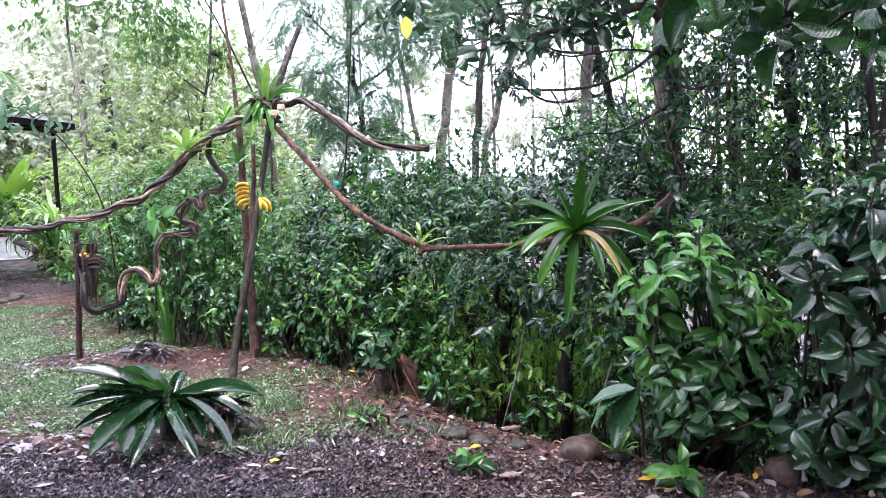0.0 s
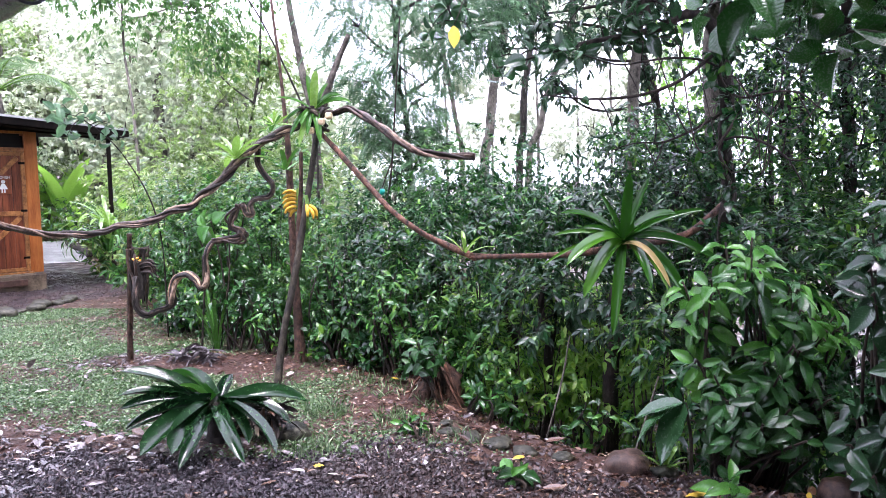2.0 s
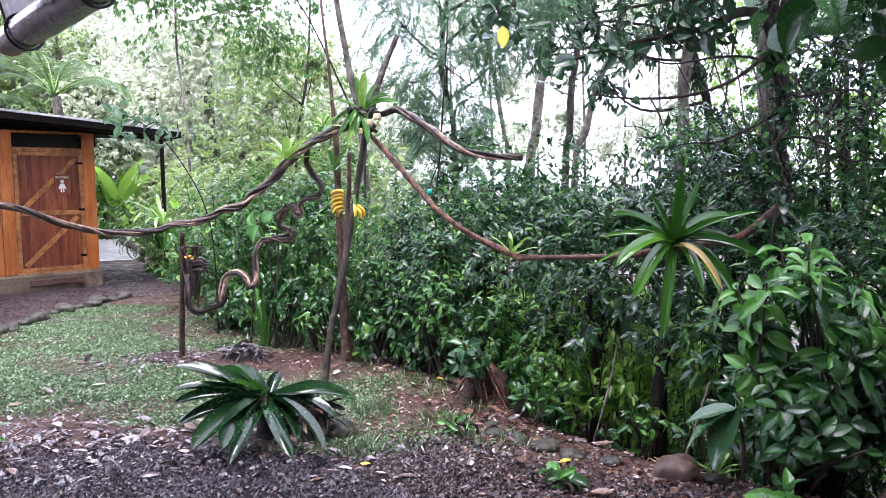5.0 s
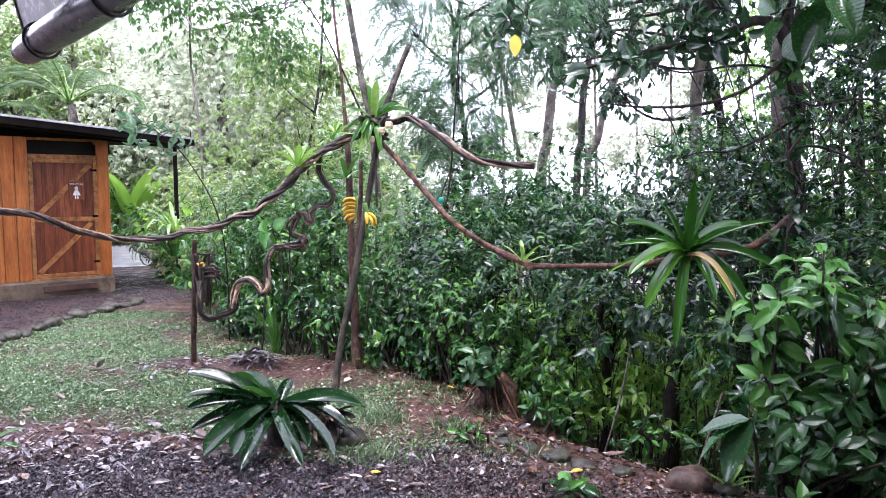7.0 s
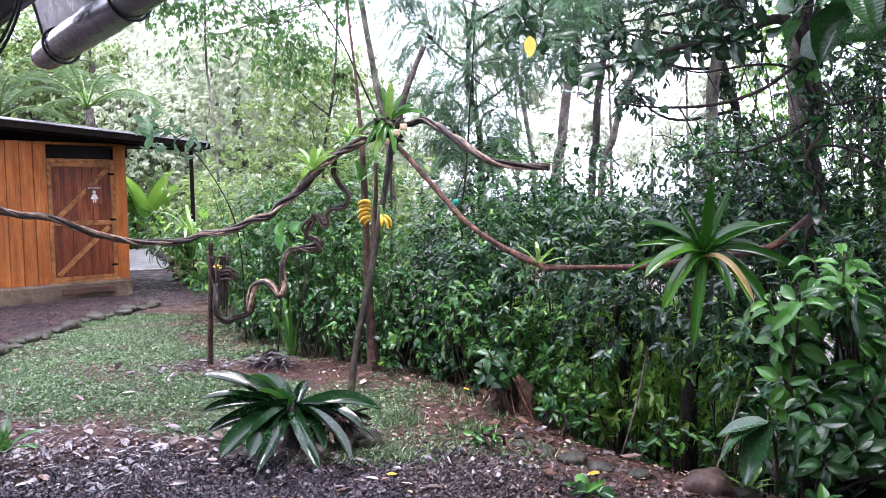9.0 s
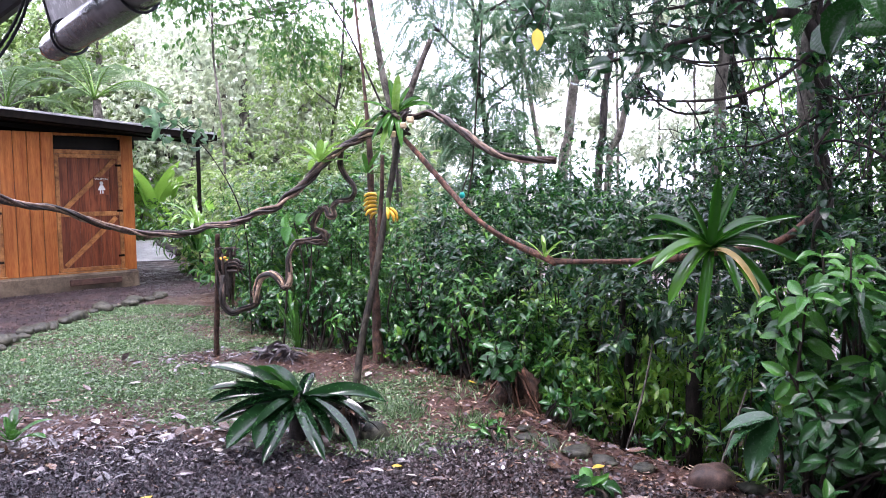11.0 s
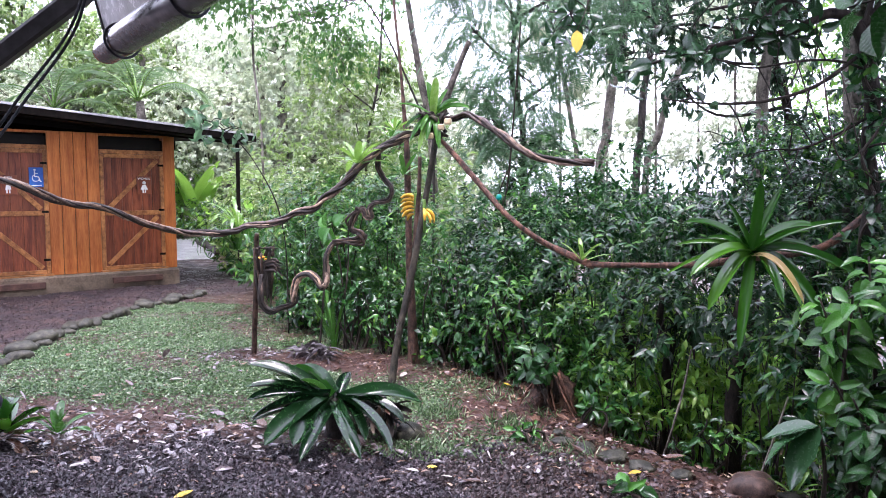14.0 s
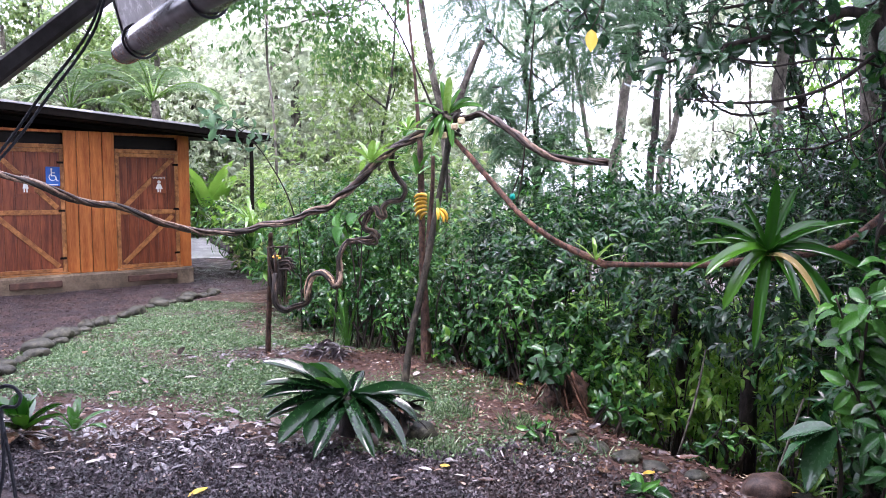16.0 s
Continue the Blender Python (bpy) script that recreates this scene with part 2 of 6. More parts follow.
def thing(name, m, label, category, group="", kind=""):
    ob = new(name)
    ob.matrix_world = m
    ob.empty_display_size = 0.1
    return tagged(ob, label, category, group, kind)


def box(bm, x0, x1, y0, y1, z0, z1, bevel=0.0, m=None):
    made = bmesh.ops.create_cube(bm, size=1.0)["verts"]
    t = Matrix.LocRotScale(((x0 + x1) / 2, (y0 + y1) / 2, (z0 + z1) / 2), None, (x1 - x0, y1 - y0, z1 - z0))
    bmesh.ops.transform(bm, matrix=(m @ t) if m is not None else t, verts=made)
    if bevel:
        edges = list({e for v in made for e in v.link_edges})
        bmesh.ops.bevel(bm, geom=edges, offset=bevel, segments=1, affect="EDGES")
    return bm


def boxed(x0, x1, y0, y1, z0, z1, bevel=0.004, m=None):
    return box(bmesh.new(), x0, x1, y0, y1, z0, z1, bevel, m)


def spline(points, n):
    """Smooth line through the points: n places on it."""
    p = np.array(points, float)
    p = np.vstack([2 * p[0] - p[1], p, 2 * p[-1] - p[-2]])
    out = []
    for u in np.linspace(0, len(p) - 3 - 1e-6, n):
        i, f = int(u), u - int(u)
        a, b, c, d = p[i:i + 4]
        out.append(0.5 * (2 * b + (c - a) * f + (2 * a - 5 * b + 4 * c - d) * f * f + (3 * b - a - 3 * c + d) * f ** 3))
    return np.array(out)


def tube(points, radii, n=24, segs=8, lumps=0.12, strands=0, twist=0.0, seed=0, depth=0.3, flare=0.0):
    """A tapered, knobbly limb along a smooth line; strands twist round it like a liana's grooves."""
    r_ = np.random.RandomState(seed + 17)
    line = spline(points, n)
    rad = np.interp(np.linspace(0, 1, n), np.linspace(0, 1, len(radii)), radii)
    tan = np.gradient(line, axis=0)
    tan /= np.linalg.norm(tan, axis=1)[:, None] + 1e-9
    ref = np.array((0.31, 0.9, 0.17))
    verts, faces, run = [], [], 0.0
    ph = r_.rand(3) * 6.28
    for i in range(n):
        ref = ref - tan[i] * (ref @ tan[i])
        ref /= np.linalg.norm(ref) + 1e-9
        other = np.cross(tan[i], ref)
        if i:
            run += np.linalg.norm(line[i] - line[i - 1])
        for k in range(segs):
            a = 2 * math.pi * k / segs
            w = 1 + lumps * (0.6 * math.sin(2 * a + ph[0] + run * 5) + 0.5 * math.sin(3 * a - run * 9 + ph[1])) + lumps * 0.7 * (r_.rand() - 0.5)
            if strands:
                w *= 1 - depth + depth * 2 * abs(math.cos(strands * 0.5 * (a + twist * run)))
            if flare:
                w *= 1 + flare * math.exp(-run / 0.1) * (1 + 0.5 * math.cos(4 * a + ph[2]))
            verts.append(line[i] + (ref * math.cos(a) + other * math.sin(a)) * rad[i] * w)
    for i in range(n - 1):
        for k in range(segs):
            a, b = i * segs + k, i * segs + (k + 1) % segs
            faces.append((a, b, b + segs, a + segs))
    faces += [tuple(range(segs))[::-1], tuple(range((n - 1) * segs, n * segs))]
    return mesh_of("limb", verts, faces)


def joined(meshes):
    verts, faces = [], []
    for me in meshes:
        base = len(verts)
        verts += [v.co[:] for v in me.vertices]
        faces += [tuple(base + i for i in p.vertices) for p in me.polygons]
        bpy.data.meshes.remove(me)
    return mesh_of("joined", verts, faces)


# leaf outlines: along x, across y, rise z; faces
LANCE = (np.array([(0, 0, 0), (.3, -.42, .06), (.32, 0, .02), (.3, .42, .06), (.65, -.36, .0), (.66, 0, -.04), (.65, .36, .0), (1, 0, -.16)]),
         [(0, 2, 1), (0, 3, 2), (1, 2, 5, 4), (2, 3, 6, 5), (4, 5, 7), (5, 6, 7)])
SIMPLE = (np.array([(0, 0, 0), (.45, -.5, .07), (.45, .5, .07), (1, 0, -.12)]), [(0, 3, 1), (0, 2, 3)])
BROAD = (np.array([(0, 0, 0), (.14, -.32, .05), (.16, 0, .02), (.14, .32, .05), (.42, -.5, .06), (.44, 0, .01), (.42, .5, .06),
                   (.72, -.36, -.0), (.74, 0, -.05), (.72, .36, -.0), (1, 0, -.17)]),
         [(0, 2, 1), (0, 3, 2), (1, 2, 5, 4), (2, 3, 6, 5), (4, 5, 8, 7), (5, 6, 9, 8), (7, 8, 10), (8, 9, 10)])


FROND_V, FROND_F = [(0, -.008, 0), (0, .008, 0), (1, 0, -.2)], [(0, 2, 1)]
for k_ in range(9):
    for s_ in (-1, 1):
        u_ = 0.12 + 0.88 * k_ / 9
        w_, b_ = 0.5 * math.sin(math.pi * (0.18 + 0.75 * k_ / 9)) * s_, len(FROND_V)
        FROND_V += [(u_, 0, -.2 * u_ * u_), (u_ + .1, w_ * .5, .0 - .2 * u_ * u_), (u_ + .13, w_, -.05 - .2 * u_ * u_), (u_ + .03, w_ * .55, -.2 * u_ * u_)]
        FROND_F += [(b_, b_ + 1, b_ + 2, b_ + 3) if s_ < 0 else (b_, b_ + 3, b_ + 2, b_ + 1)]
FROND = (np.array(FROND_V), FROND_F)


def unit(v):
    return v / (np.linalg.norm(v, axis=-1, keepdims=True) + 1e-9)


def cloud_mesh(shape, pos, way, up, length, width):
    """Many leaves in one mesh: each starts at pos, points along way and faces up."""
    tv, tf = shape
    x = unit(way)
    y = unit(np.cross(up, x))
    z = np.cross(x, y)
    v = (pos[:, None] + tv[None, :, 0:1] * length[:, None, None] * x[:, None] + tv[None, :, 1:2] * width[:, None, None] * y[:, None]
         + tv[None, :, 2:3] * length[:, None, None] * z[:, None]).reshape(-1, 3)
    n, k = len(pos), len(tv)
    sizes = np.array([len(f) for f in tf])
    flat = np.concatenate([np.array(f) for f in tf])
    loops = (flat[None] + (np.arange(n) * k)[:, None]).ravel()
    me = bpy.data.meshes.new("leaves")
    me.vertices.add(len(v))
    me.vertices.foreach_set("co", v.astype(np.float32).ravel())
    me.loops.add(len(loops))
    me.loops.foreach_set("vertex_index", loops.astype(np.int32))
    tot = np.tile(sizes, n)
    me.polygons.add(len(tot))
    me.polygons.foreach_set("loop_start", np.concatenate([[0], np.cumsum(tot)[:-1]]).astype(np.int32))
    me.polygons.foreach_set("loop_total", tot.astype(np.int32))
    me.polygons.foreach_set("use_smooth", np.ones(len(tot), bool))
    uv = me.uv_layers.new(name="UVMap")
    uv.data.foreach_set("uv", np.tile(tv[flat][:, :2], (n, 1)).astype(np.float32).ravel())
    me.update(calc_edges=True)
    return me


def sprays(rng, tips, outward, per, length, width, spread=1.0, droop=0.35, shape=LANCE, gap=0.35):
    """Leaves round twig tips: per leaves at each, fanned about the outward way."""
    n = len(tips)
    o = unit(outward)[:, None].repeat(per, 1)
    a = rng.rand(n, 1) * 6.28 + np.arange(per)[None] * 2.4 + rng.randn(n, per) * 0.3
    ref = unit(np.cross(o, rng.randn(n, per, 3)))
    other = np.cross(o, ref)
    tilt = np.clip(spread * (0.75 + 0.5 * rng.rand(n, per)), 0.1, 1.6)
    way = o * np.cos(tilt)[..., None] + (ref * np.cos(a)[..., None] + other * np.sin(a)[..., None]) * np.sin(tilt)[..., None]
    way[..., 2] -= droop * (0.5 + rng.rand(n, per))
    size = length * (0.6 + 0.6 * rng.rand(n, per))
    pos = tips[:, None] - o * (np.arange(per)[None, :, None] / per) * length * gap * 2
    up = o * 0.6 + rng.randn(n, per, 3) * 0.25 + np.array((0, 0, 0.7))
    return cloud_mesh(shape, pos.reshape(-1, 3), way.reshape(-1, 3), up.reshape(-1, 3), size.ravel(), (size * width / length).ravel())


def blob_points(rng, n, centre, radii, inner=0.45, lumps=5, lump=0.35):
    """Places through an uneven crown: denser towards its skin, swelling and hollow in places."""
    d = unit(rng.randn(n, 3))
    knobs = unit(rng.randn(lumps, 3))
    swell = 1 + lump * (np.max(d @ knobs.T, axis=1) - 0.75) * 2
    r = (inner + (1 - inner) * rng.rand(n) ** 0.6) * swell
    return np.array(centre) + d * r[:, None] * np.array(radii), d


# ---- ground: one sheet, a level yard that drops into a wooded gully and rises to a far hillside ----
EDGE = np.array([(-9.0, 17.0), (-5.2, 12.0), (-3.6, 8.3), (-2.2, 7.3), (-0.8, 6.1), (-0.15, 4.85), (0.5, 4.25), (1.4, 3.75), (4.0, 2.9), (12.0, 1.0)])


def past_edge(x, y):
    """Signed distance past the yard's edge, towards the gully."""
    best, sign = np.full(np.shape(x), 1e9), np.zeros(np.shape(x))
    for (ax, ay), (bx, by) in zip(EDGE[:-1], EDGE[1:]):
        dx, dy = bx - ax, by - ay
        u = np.clip(((x - ax) * dx + (y - ay) * dy) / (dx * dx + dy * dy), 0, 1)
        px_, py_ = x - ax - u * dx, y - ay - u * dy
        d = np.hypot(px_, py_)
        s = np.where(dx * py_ - dy * px_ > 0, 1.0, -1.0)
        near = d < best
        best, sign = np.where(near, d, best), np.where(near, s, sign)
    return best * sign


def height(x, y):
    x, y = np.asarray(x, float), np.asarray(y, float)
    s = past_edge(x, y)
    drop = -1.5 * (1 - np.exp(-np.clip(s - 0.1, 0, None) * 0.45))
    bumps = 0.018 * np.sin(x * 2.3 + 1) * np.sin(y * 1.9) + 0.01 * np.sin(x * 5.1 + y * 3.7) + 0.006 * np.sin(x * 11 - y * 8)
    far = np.hypot(x, y)
    hill = np.clip(far - 24, 0, None) * 0.22 * np.clip((-x / (y + 0.01) - 0.15) * 2.5, 0, 1) * (y > 0)
    return drop + bumps * np.exp(-far / 40) + np.clip(hill, 0, 14)


def axis(lo, a, b, hi, step):
    fine = np.arange(a, b, step)
    k = np.arange(1, 26)
    return np.concatenate([(a + (lo - a) * (k / 25.0) ** 2.6)[::-1], fine, b + (hi - b) * (k / 25.0) ** 2.6])


gx, gy = axis(-700, -9.5, 3.5, 700, 0.09), axis(-700, 1.5, 14.5, 900, 0.09)
GX, GY = np.meshgrid(gx, gy)
wob = 0.16 * np.sin(GX * 3.1 + 0.7 * GY) + 0.1 * np.sin(GY * 4.3 - GX * 2.2) + 0.07 * np.sin(GX * 9.0 + GY * 7.0)
front = np.interp(GX, [-6, -4.3, -2.9, -1.35, 0.2, 1.0, 3], [4.4, 4.1, 4.1, 4.3, 4.25, 4.0, 3.5])
side = np.interp(GY, [0, 5.6, 7.2, 9.0, 10.3, 12, 16], [-5.3, -5.5, -5.95, -6.15, -5.7, -5.0, -5.5])
gravel = np.clip(0.5 + (front - GY + wob) / 0.35, 0, 1)
gravel = gravel * np.clip(1 - (past_edge(GX, GY) - 0.05) / 0.2, 0, 1)
gravel = np.maximum(gravel, np.clip(0.5 + (side - GX + wob * 0.3) / 0.15, 0, 1))
gravel = gravel * np.clip((15.2 + 0.5 * wob - GY) / 0.4, 0, 1)
bare = np.exp(-(((GX + 2.6) / 1.0) ** 2 + ((GY - 6.55) / 0.36) ** 2)) + 0.9 * np.exp(-(((GX + 0.5) / 0.7) ** 2 + ((GY - 5.4) / 0.8) ** 2)) \
    + 1.1 * np.exp(-(((GX + 3.6) / 1.7) ** 2 + ((GY - 4.42) / 0.36) ** 2)) + 0.35 * np.exp(-(((GX + 4.8) / 0.8) ** 2 + ((GY - 9.0) / 1.2) ** 2))
past = past_edge(GX, GY)
grass = np.clip(1.0 - bare * 1.9 + wob * 1.4, 0, 1) * np.clip(-past / 0.9, 0.2, 1) * (1 - gravel) * np.clip(1 - (past + 0.15) / 0.3, 0, 1)

gravel = gravel * np.clip(1 - (GX + 1.0) * 0.6, 0.42 + 0.12 * np.sin(GX * 2.1 + GY * 3.0), 1.0)


def at_ground(x, y):
    return float(height(x, y))


gm, nt = nodes_of("yard_ground")
a_gravel, a_grass, a_floor = (nt.nodes.new("ShaderNodeAttribute") for _ in range(3))
a_gravel.attribute_name, a_grass.attribute_name, a_floor.attribute_name = "gravel", "grass", "forest_floor"
n1, n2, n3 = noisy(nt, 2.5), noisy(nt, 14.0), noisy(nt, 70.0)
soil = mixed(nt, n1, (0.028, 0.013, 0.009), (0.09, 0.046, 0.033))
soil = mixed(nt, ramp(nt, n2, (0.42, (0, 0, 0)), (0.62, (1, 1, 1))), soil, (0.06, 0.038, 0.034))
soil = mixed(nt, a_floor.outputs["Fac"], soil, mixed(nt, n2, (0.02, 0.014, 0.01), (0.06, 0.042, 0.028)))
# gravel and turf bases run near-black to paint shade between chips and blades
stones_ = mixed(nt, n3, (0.007, 0.0055, 0.006), (0.04, 0.031, 0.034))
stones_ = mixed(nt, ramp(nt, n1, (0.45, (0, 0, 0)), (0.7, (1, 1, 1))), stones_, (0.055, 0.034, 0.03))
turf = mixed(nt, n2, (0.009, 0.007, 0.004), (0.055, 0.04, 0.027))
patchy = arith(nt, "MULTIPLY", a_grass.outputs["Fac"], ramp(nt, noisy(nt, 6.0), (0.36, (0.1, 0.1, 0.1)), (0.6, (1, 1, 1))))
gcol = mixed(nt, patchy, mixed(nt, a_gravel.outputs["Fac"], soil, stones_), turf)
wet = ramp(nt, noisy(nt, 3.4), (0.42, (0.75, 0.75, 0.75)), (0.6, (0.3, 0.3, 0.3)))
finish(gm, nt, gcol, wet, arith(nt, "ADD", n2, arith(nt, "MULTIPLY", n3, 0.6)), 0.8, 0.03, 0.16)
nx, ny = len(gx), len(gy)
gverts = np.stack([GX, GY, height(GX, GY)], -1).reshape(-1, 3)
idx = np.arange(nx * ny).reshape(ny, nx)
quads = np.stack([idx[:-1, :-1], idx[:-1, 1:], idx[1:, 1:], idx[1:, :-1]], -1).reshape(-1, 4)
gme = bpy.data.meshes.new("ground")
gme.vertices.add(len(gverts))
gme.vertices.foreach_set("co", gverts.astype(np.float32).ravel())
gme.loops.add(quads.size)
gme.loops.foreach_set("vertex_index", quads.astype(np.int32).ravel())
gme.polygons.add(len(quads))
gme.polygons.foreach_set("loop_start", (np.arange(len(quads)) * 4).astype(np.int32))
gme.polygons.foreach_set("loop_total", np.full(len(quads), 4, np.int32))
gme.polygons.foreach_set("use_smooth", np.ones(len(quads), bool))
gme.update(calc_edges=True)
for nm, val in (("gravel", gravel), ("grass", grass), ("forest_floor", np.clip(past / 0.5, 0, 1) * (1 - 0.95 * np.exp(-((GX + 0.35) / 0.6) ** 2 - ((GY - 5.4) / 0.6) ** 2)))):
    gme.attributes.new(nm, "FLOAT", "POINT").data.foreach_set("value", val.astype(np.float32).ravel())
tagged(part("ground", gme, gm), "damp yard of turf, red clay and dark gravel falling to a gully", "ground", kind="structure")


# ---- the hut: stained board walls, two braced doors, low sheet roof on a post ----
HUT = pose(-7.25, 11.45, 0, 0, 0, 51.5)
hut = thing("restroom_hut", HUT, "orange-stained wooden restroom hut with two braced doors on a concrete plinth", "hut")
WALL_L, DEEP, FLOOR, TOP = -6.2, 3.0, 0.27, 2.52
part("plinth", boxed(WALL_L, 0.09, -0.14, DEEP, -0.15, FLOOR, 0.03), M_CONCRETE, hut, "stained concrete plinth")
DOORS = ((-1.12, -0.1), (-2.92, -1.88))


def board_wall(x0, x1, z0, z1, y=0.0):
    """Upright boards side by side, with sunken joints."""
    n = max(1, round((x1 - x0) / 0.19))
    w = (x1 - x0) / n
    for i in range(n):
        part("wall_board", boxed(x0 + i * w + 0.004, x0 + (i + 1) * w - 0.004, y - 0.004 * (i % 2), y + 0.03, z0, z1, 0.005), M_WALL, hut)


# solid near-black box in place of the hut's unlit inside
part("wall_core", boxed(WALL_L, 0.0, 0.32, DEEP, FLOOR, 2.46, 0), M_UNLIT, hut, "near-black box standing in for the hut's unlit inside")
board_wall(-0.1, 0.1, FLOOR, TOP)
board_wall(-1.88, -1.12, FLOOR, TOP)
board_wall(WALL_L, -2.92, FLOOR, TOP)
for i in range(15):
    part("wall_board", boxed(0.07, 0.1, 0.032 + i * 0.197, 0.22 + i * 0.197, FLOOR, TOP, 0.005), M_WALL, hut)


def braced_door(x0, x1, z0, z1, flip, sign_kind):
    d = part("door", boxed(x0 + 0.02, x1 - 0.02, 0.03, 0.05, z0 + 0.02, z1 - 0.02, 0.002), M_DOOR, hut, "dark red-brown board door with a Z brace")
    n = 6
    w = (x1 - x0 - 0.06) / n
    for i in range(n):
        part("door_board", boxed(x0 + 0.03 + i * w + 0.003, x0 + 0.03 + (i + 1) * w - 0.003, 0.016, 0.034, z0 + 0.03, z1 - 0.03, 0.004), M_DOOR, d)
    bw = 0.075
    for a, b, c, e in ((x0, x0 + 0.06, z0, z1), (x1 - 0.06, x1, z0, z1), (x0 + 0.062, x1 - 0.062, z1 - 0.06, z1), (x0 + 0.062, x1 - 0.062, z0, z0 + 0.06)):
        part("door_frame", boxed(a, b, -0.012, 0.03, c, e, 0.005), M_BRACE, d)
    mid = (z0 + z1) / 2 - 0.02
    part("rail", boxed(x0 + 0.065, x1 - 0.065, -0.004, 0.014, mid - bw / 2, mid + bw / 2, 0.005), M_BRACE, d)
    for lo, hi, rise in ((z0 + 0.06, mid - bw / 2, 1), (mid + bw / 2, z1 - 0.06, 1)):
        xa, xb = (x0 + 0.08, x1 - 0.08) if not flip else (x1 - 0.08, x0 + 0.08)
        ln, ang = math.hypot(xb - xa, hi - lo), math.atan2(hi - lo, xb - xa)
        mm = Matrix.Translation(((xa + xb) / 2, 0.004, (lo + hi) / 2)) @ Matrix.Rotation(-ang, 4, "Y")
        part("brace", boxed(-ln / 2 + 0.04, ln / 2 - 0.04, -0.009, 0.009, -bw / 2, bw / 2, 0.004, mm), M_BRACE, d)
    # near-black panel paints the darkness of the gap over the door
    part("transom", boxed(x0, x1, 0.15, 0.17, z1 + 0.06, TOP - 0.03, 0), M_UNLIT, hut, "near-black panel standing in for the unlit gap over the door")
    part("lintel", boxed(x0, x1, -0.01, 0.05, z1 + 0.004, z1 + 0.07, 0.005), M_BRACE, hut)
    part("top_rail", boxed(x0, x1, -0.008, 0.05, TOP - 0.04, TOP, 0.005), M_WALL, hut)
    for k in range(3):
        part("hinge", boxed(x1 - 0.1, x1 - 0.005, -0.02, -0.013, z0 + 0.2 + k * 0.75, z0 + 0.235 + k * 0.75, 0.002), M_PLANK_DARK, d)
    part("threshold", boxed(x0 - 0.03, x1 + 0.03, -0.06, 0.05, FLOOR - 0.01, z0 - 0.004, 0.006), M_BRACE, hut)
    return d


door_w = braced_door(*DOORS[0], 0.3, 2.19, False, "w")
door_m = braced_door(*DOORS[1], 0.3, 2.23, True, "m")
for k, (x0, x1) in enumerate(((-1.02, -0.22), (-2.72, -2.0))):
    part("step_board", boxed(x0, x1, -0.2, -0.145, 0.09, 0.19, 0.008), M_MAT, hut, "worn red-brown step board on the plinth")


def lettering(text, size, m, parent, name="lettering"):
    cu = bpy.data.curves.new(name, "FONT")
    cu.body, cu.size, cu.align_x, cu.extrude = text, size, "CENTER", 0.001
    ob = bpy.data.objects.new("tmp_text", cu)
    scene.collection.objects.link(ob)
    bpy.context.view_layer.update()
    me = bpy.data.meshes.new_from_object(ob.evaluated_get(bpy.context.evaluated_depsgraph_get()))
    bpy.data.objects.remove(ob)
    me.materials.clear()
    return part(name, me, M_WHITE, parent, "", m)


FACE = pose(0, 0, 0, 90, 0, 0)


def disc(bm, x, z, r, y0, y1, n=20):
    made = bmesh.ops.create_cone(bm, cap_ends=True, segments=n, radius1=r, radius2=r, depth=abs(y1 - y0))["verts"]
    bmesh.ops.transform(bm, matrix=Matrix.Translation((x, (y0 + y1) / 2, z)) @ Matrix.Rotation(math.pi / 2, 4, "X"), verts=made)


def restroom_sign(x, z, word, skirt):
    s = tagged(part("restroom_sign", boxed(-0.12, 0.12, -0.012, 0.0, -0.15, 0.15, 0.004), M_DOOR, None, "", HUT @ pose(x, -0.002, z)),
               "brown wooden restroom sign with white pictogram and lettering on the door", "sign", "door signs")
    bm = bmesh.new()
    disc(bm, 0, 0.045, 0.028, -0.018, -0.012)
    w = 0.062 if skirt else 0.04
    vs = [bm.verts.new((px_, -0.016, pz)) for px_, pz in ((-0.025, 0.012), (0.025, 0.012), (w, -0.07), (-w, -0.07))]
    bm.faces.new(vs)
    for k in (-1, 1):
        box(bm, k * 0.018 - 0.009, k * 0.018 + 0.009, -0.016, -0.012, -0.125, -0.072)
    part("pictogram", bm, M_WHITE, s, "white pictogram")
    lettering(word, 0.052, pose(0, -0.014, 0.095) @ FACE, s)
    return s


restroom_sign(-0.43, 1.68, "WOMEN", True)
restroom_sign(-2.42, 1.68, "MEN", False)
ws = tagged(part("accessible_sign", boxed(-0.1, 0.1, -0.01, 0.0, -0.15, 0.15, 0.006), M_BLUE, None, "", HUT @ pose(-2.04, -0.014, 1.8)),
            "blue wheelchair access sign with white symbol on the door", "sign", "door signs")
bm = bmesh.new()
for i in range(18):
    a0, a1 = (radians(115) + (i + o) / 18 * radians(250) for o in (0, 1))
    bm.faces.new([bm.verts.new((-0.006 + r * math.cos(a), -0.0125, -0.028 + r * math.sin(a))) for r, a in ((0.044, a0), (0.044, a1), (0.056, a1), (0.056, a0))])
disc(bm, -0.02, 0.098, 0.015, -0.015, -0.01, 14)
box(bm, -0.029, -0.013, -0.014, -0.01, -0.012, 0.08)
box(bm, -0.0125, 0.026, -0.0142, -0.01, 0.034, 0.046)
box(bm, -0.0125, 0.034, -0.0145, -0.01, -0.012, 0.002)
box(bm, -0.007, 0.007, -0.0138, -0.01, -0.04, 0.04, 0.0, pose(0.043, 0, -0.046, 0, -18, 0))
box(bm, 0.05, 0.074, -0.0136, -0.01, -0.088, -0.077)
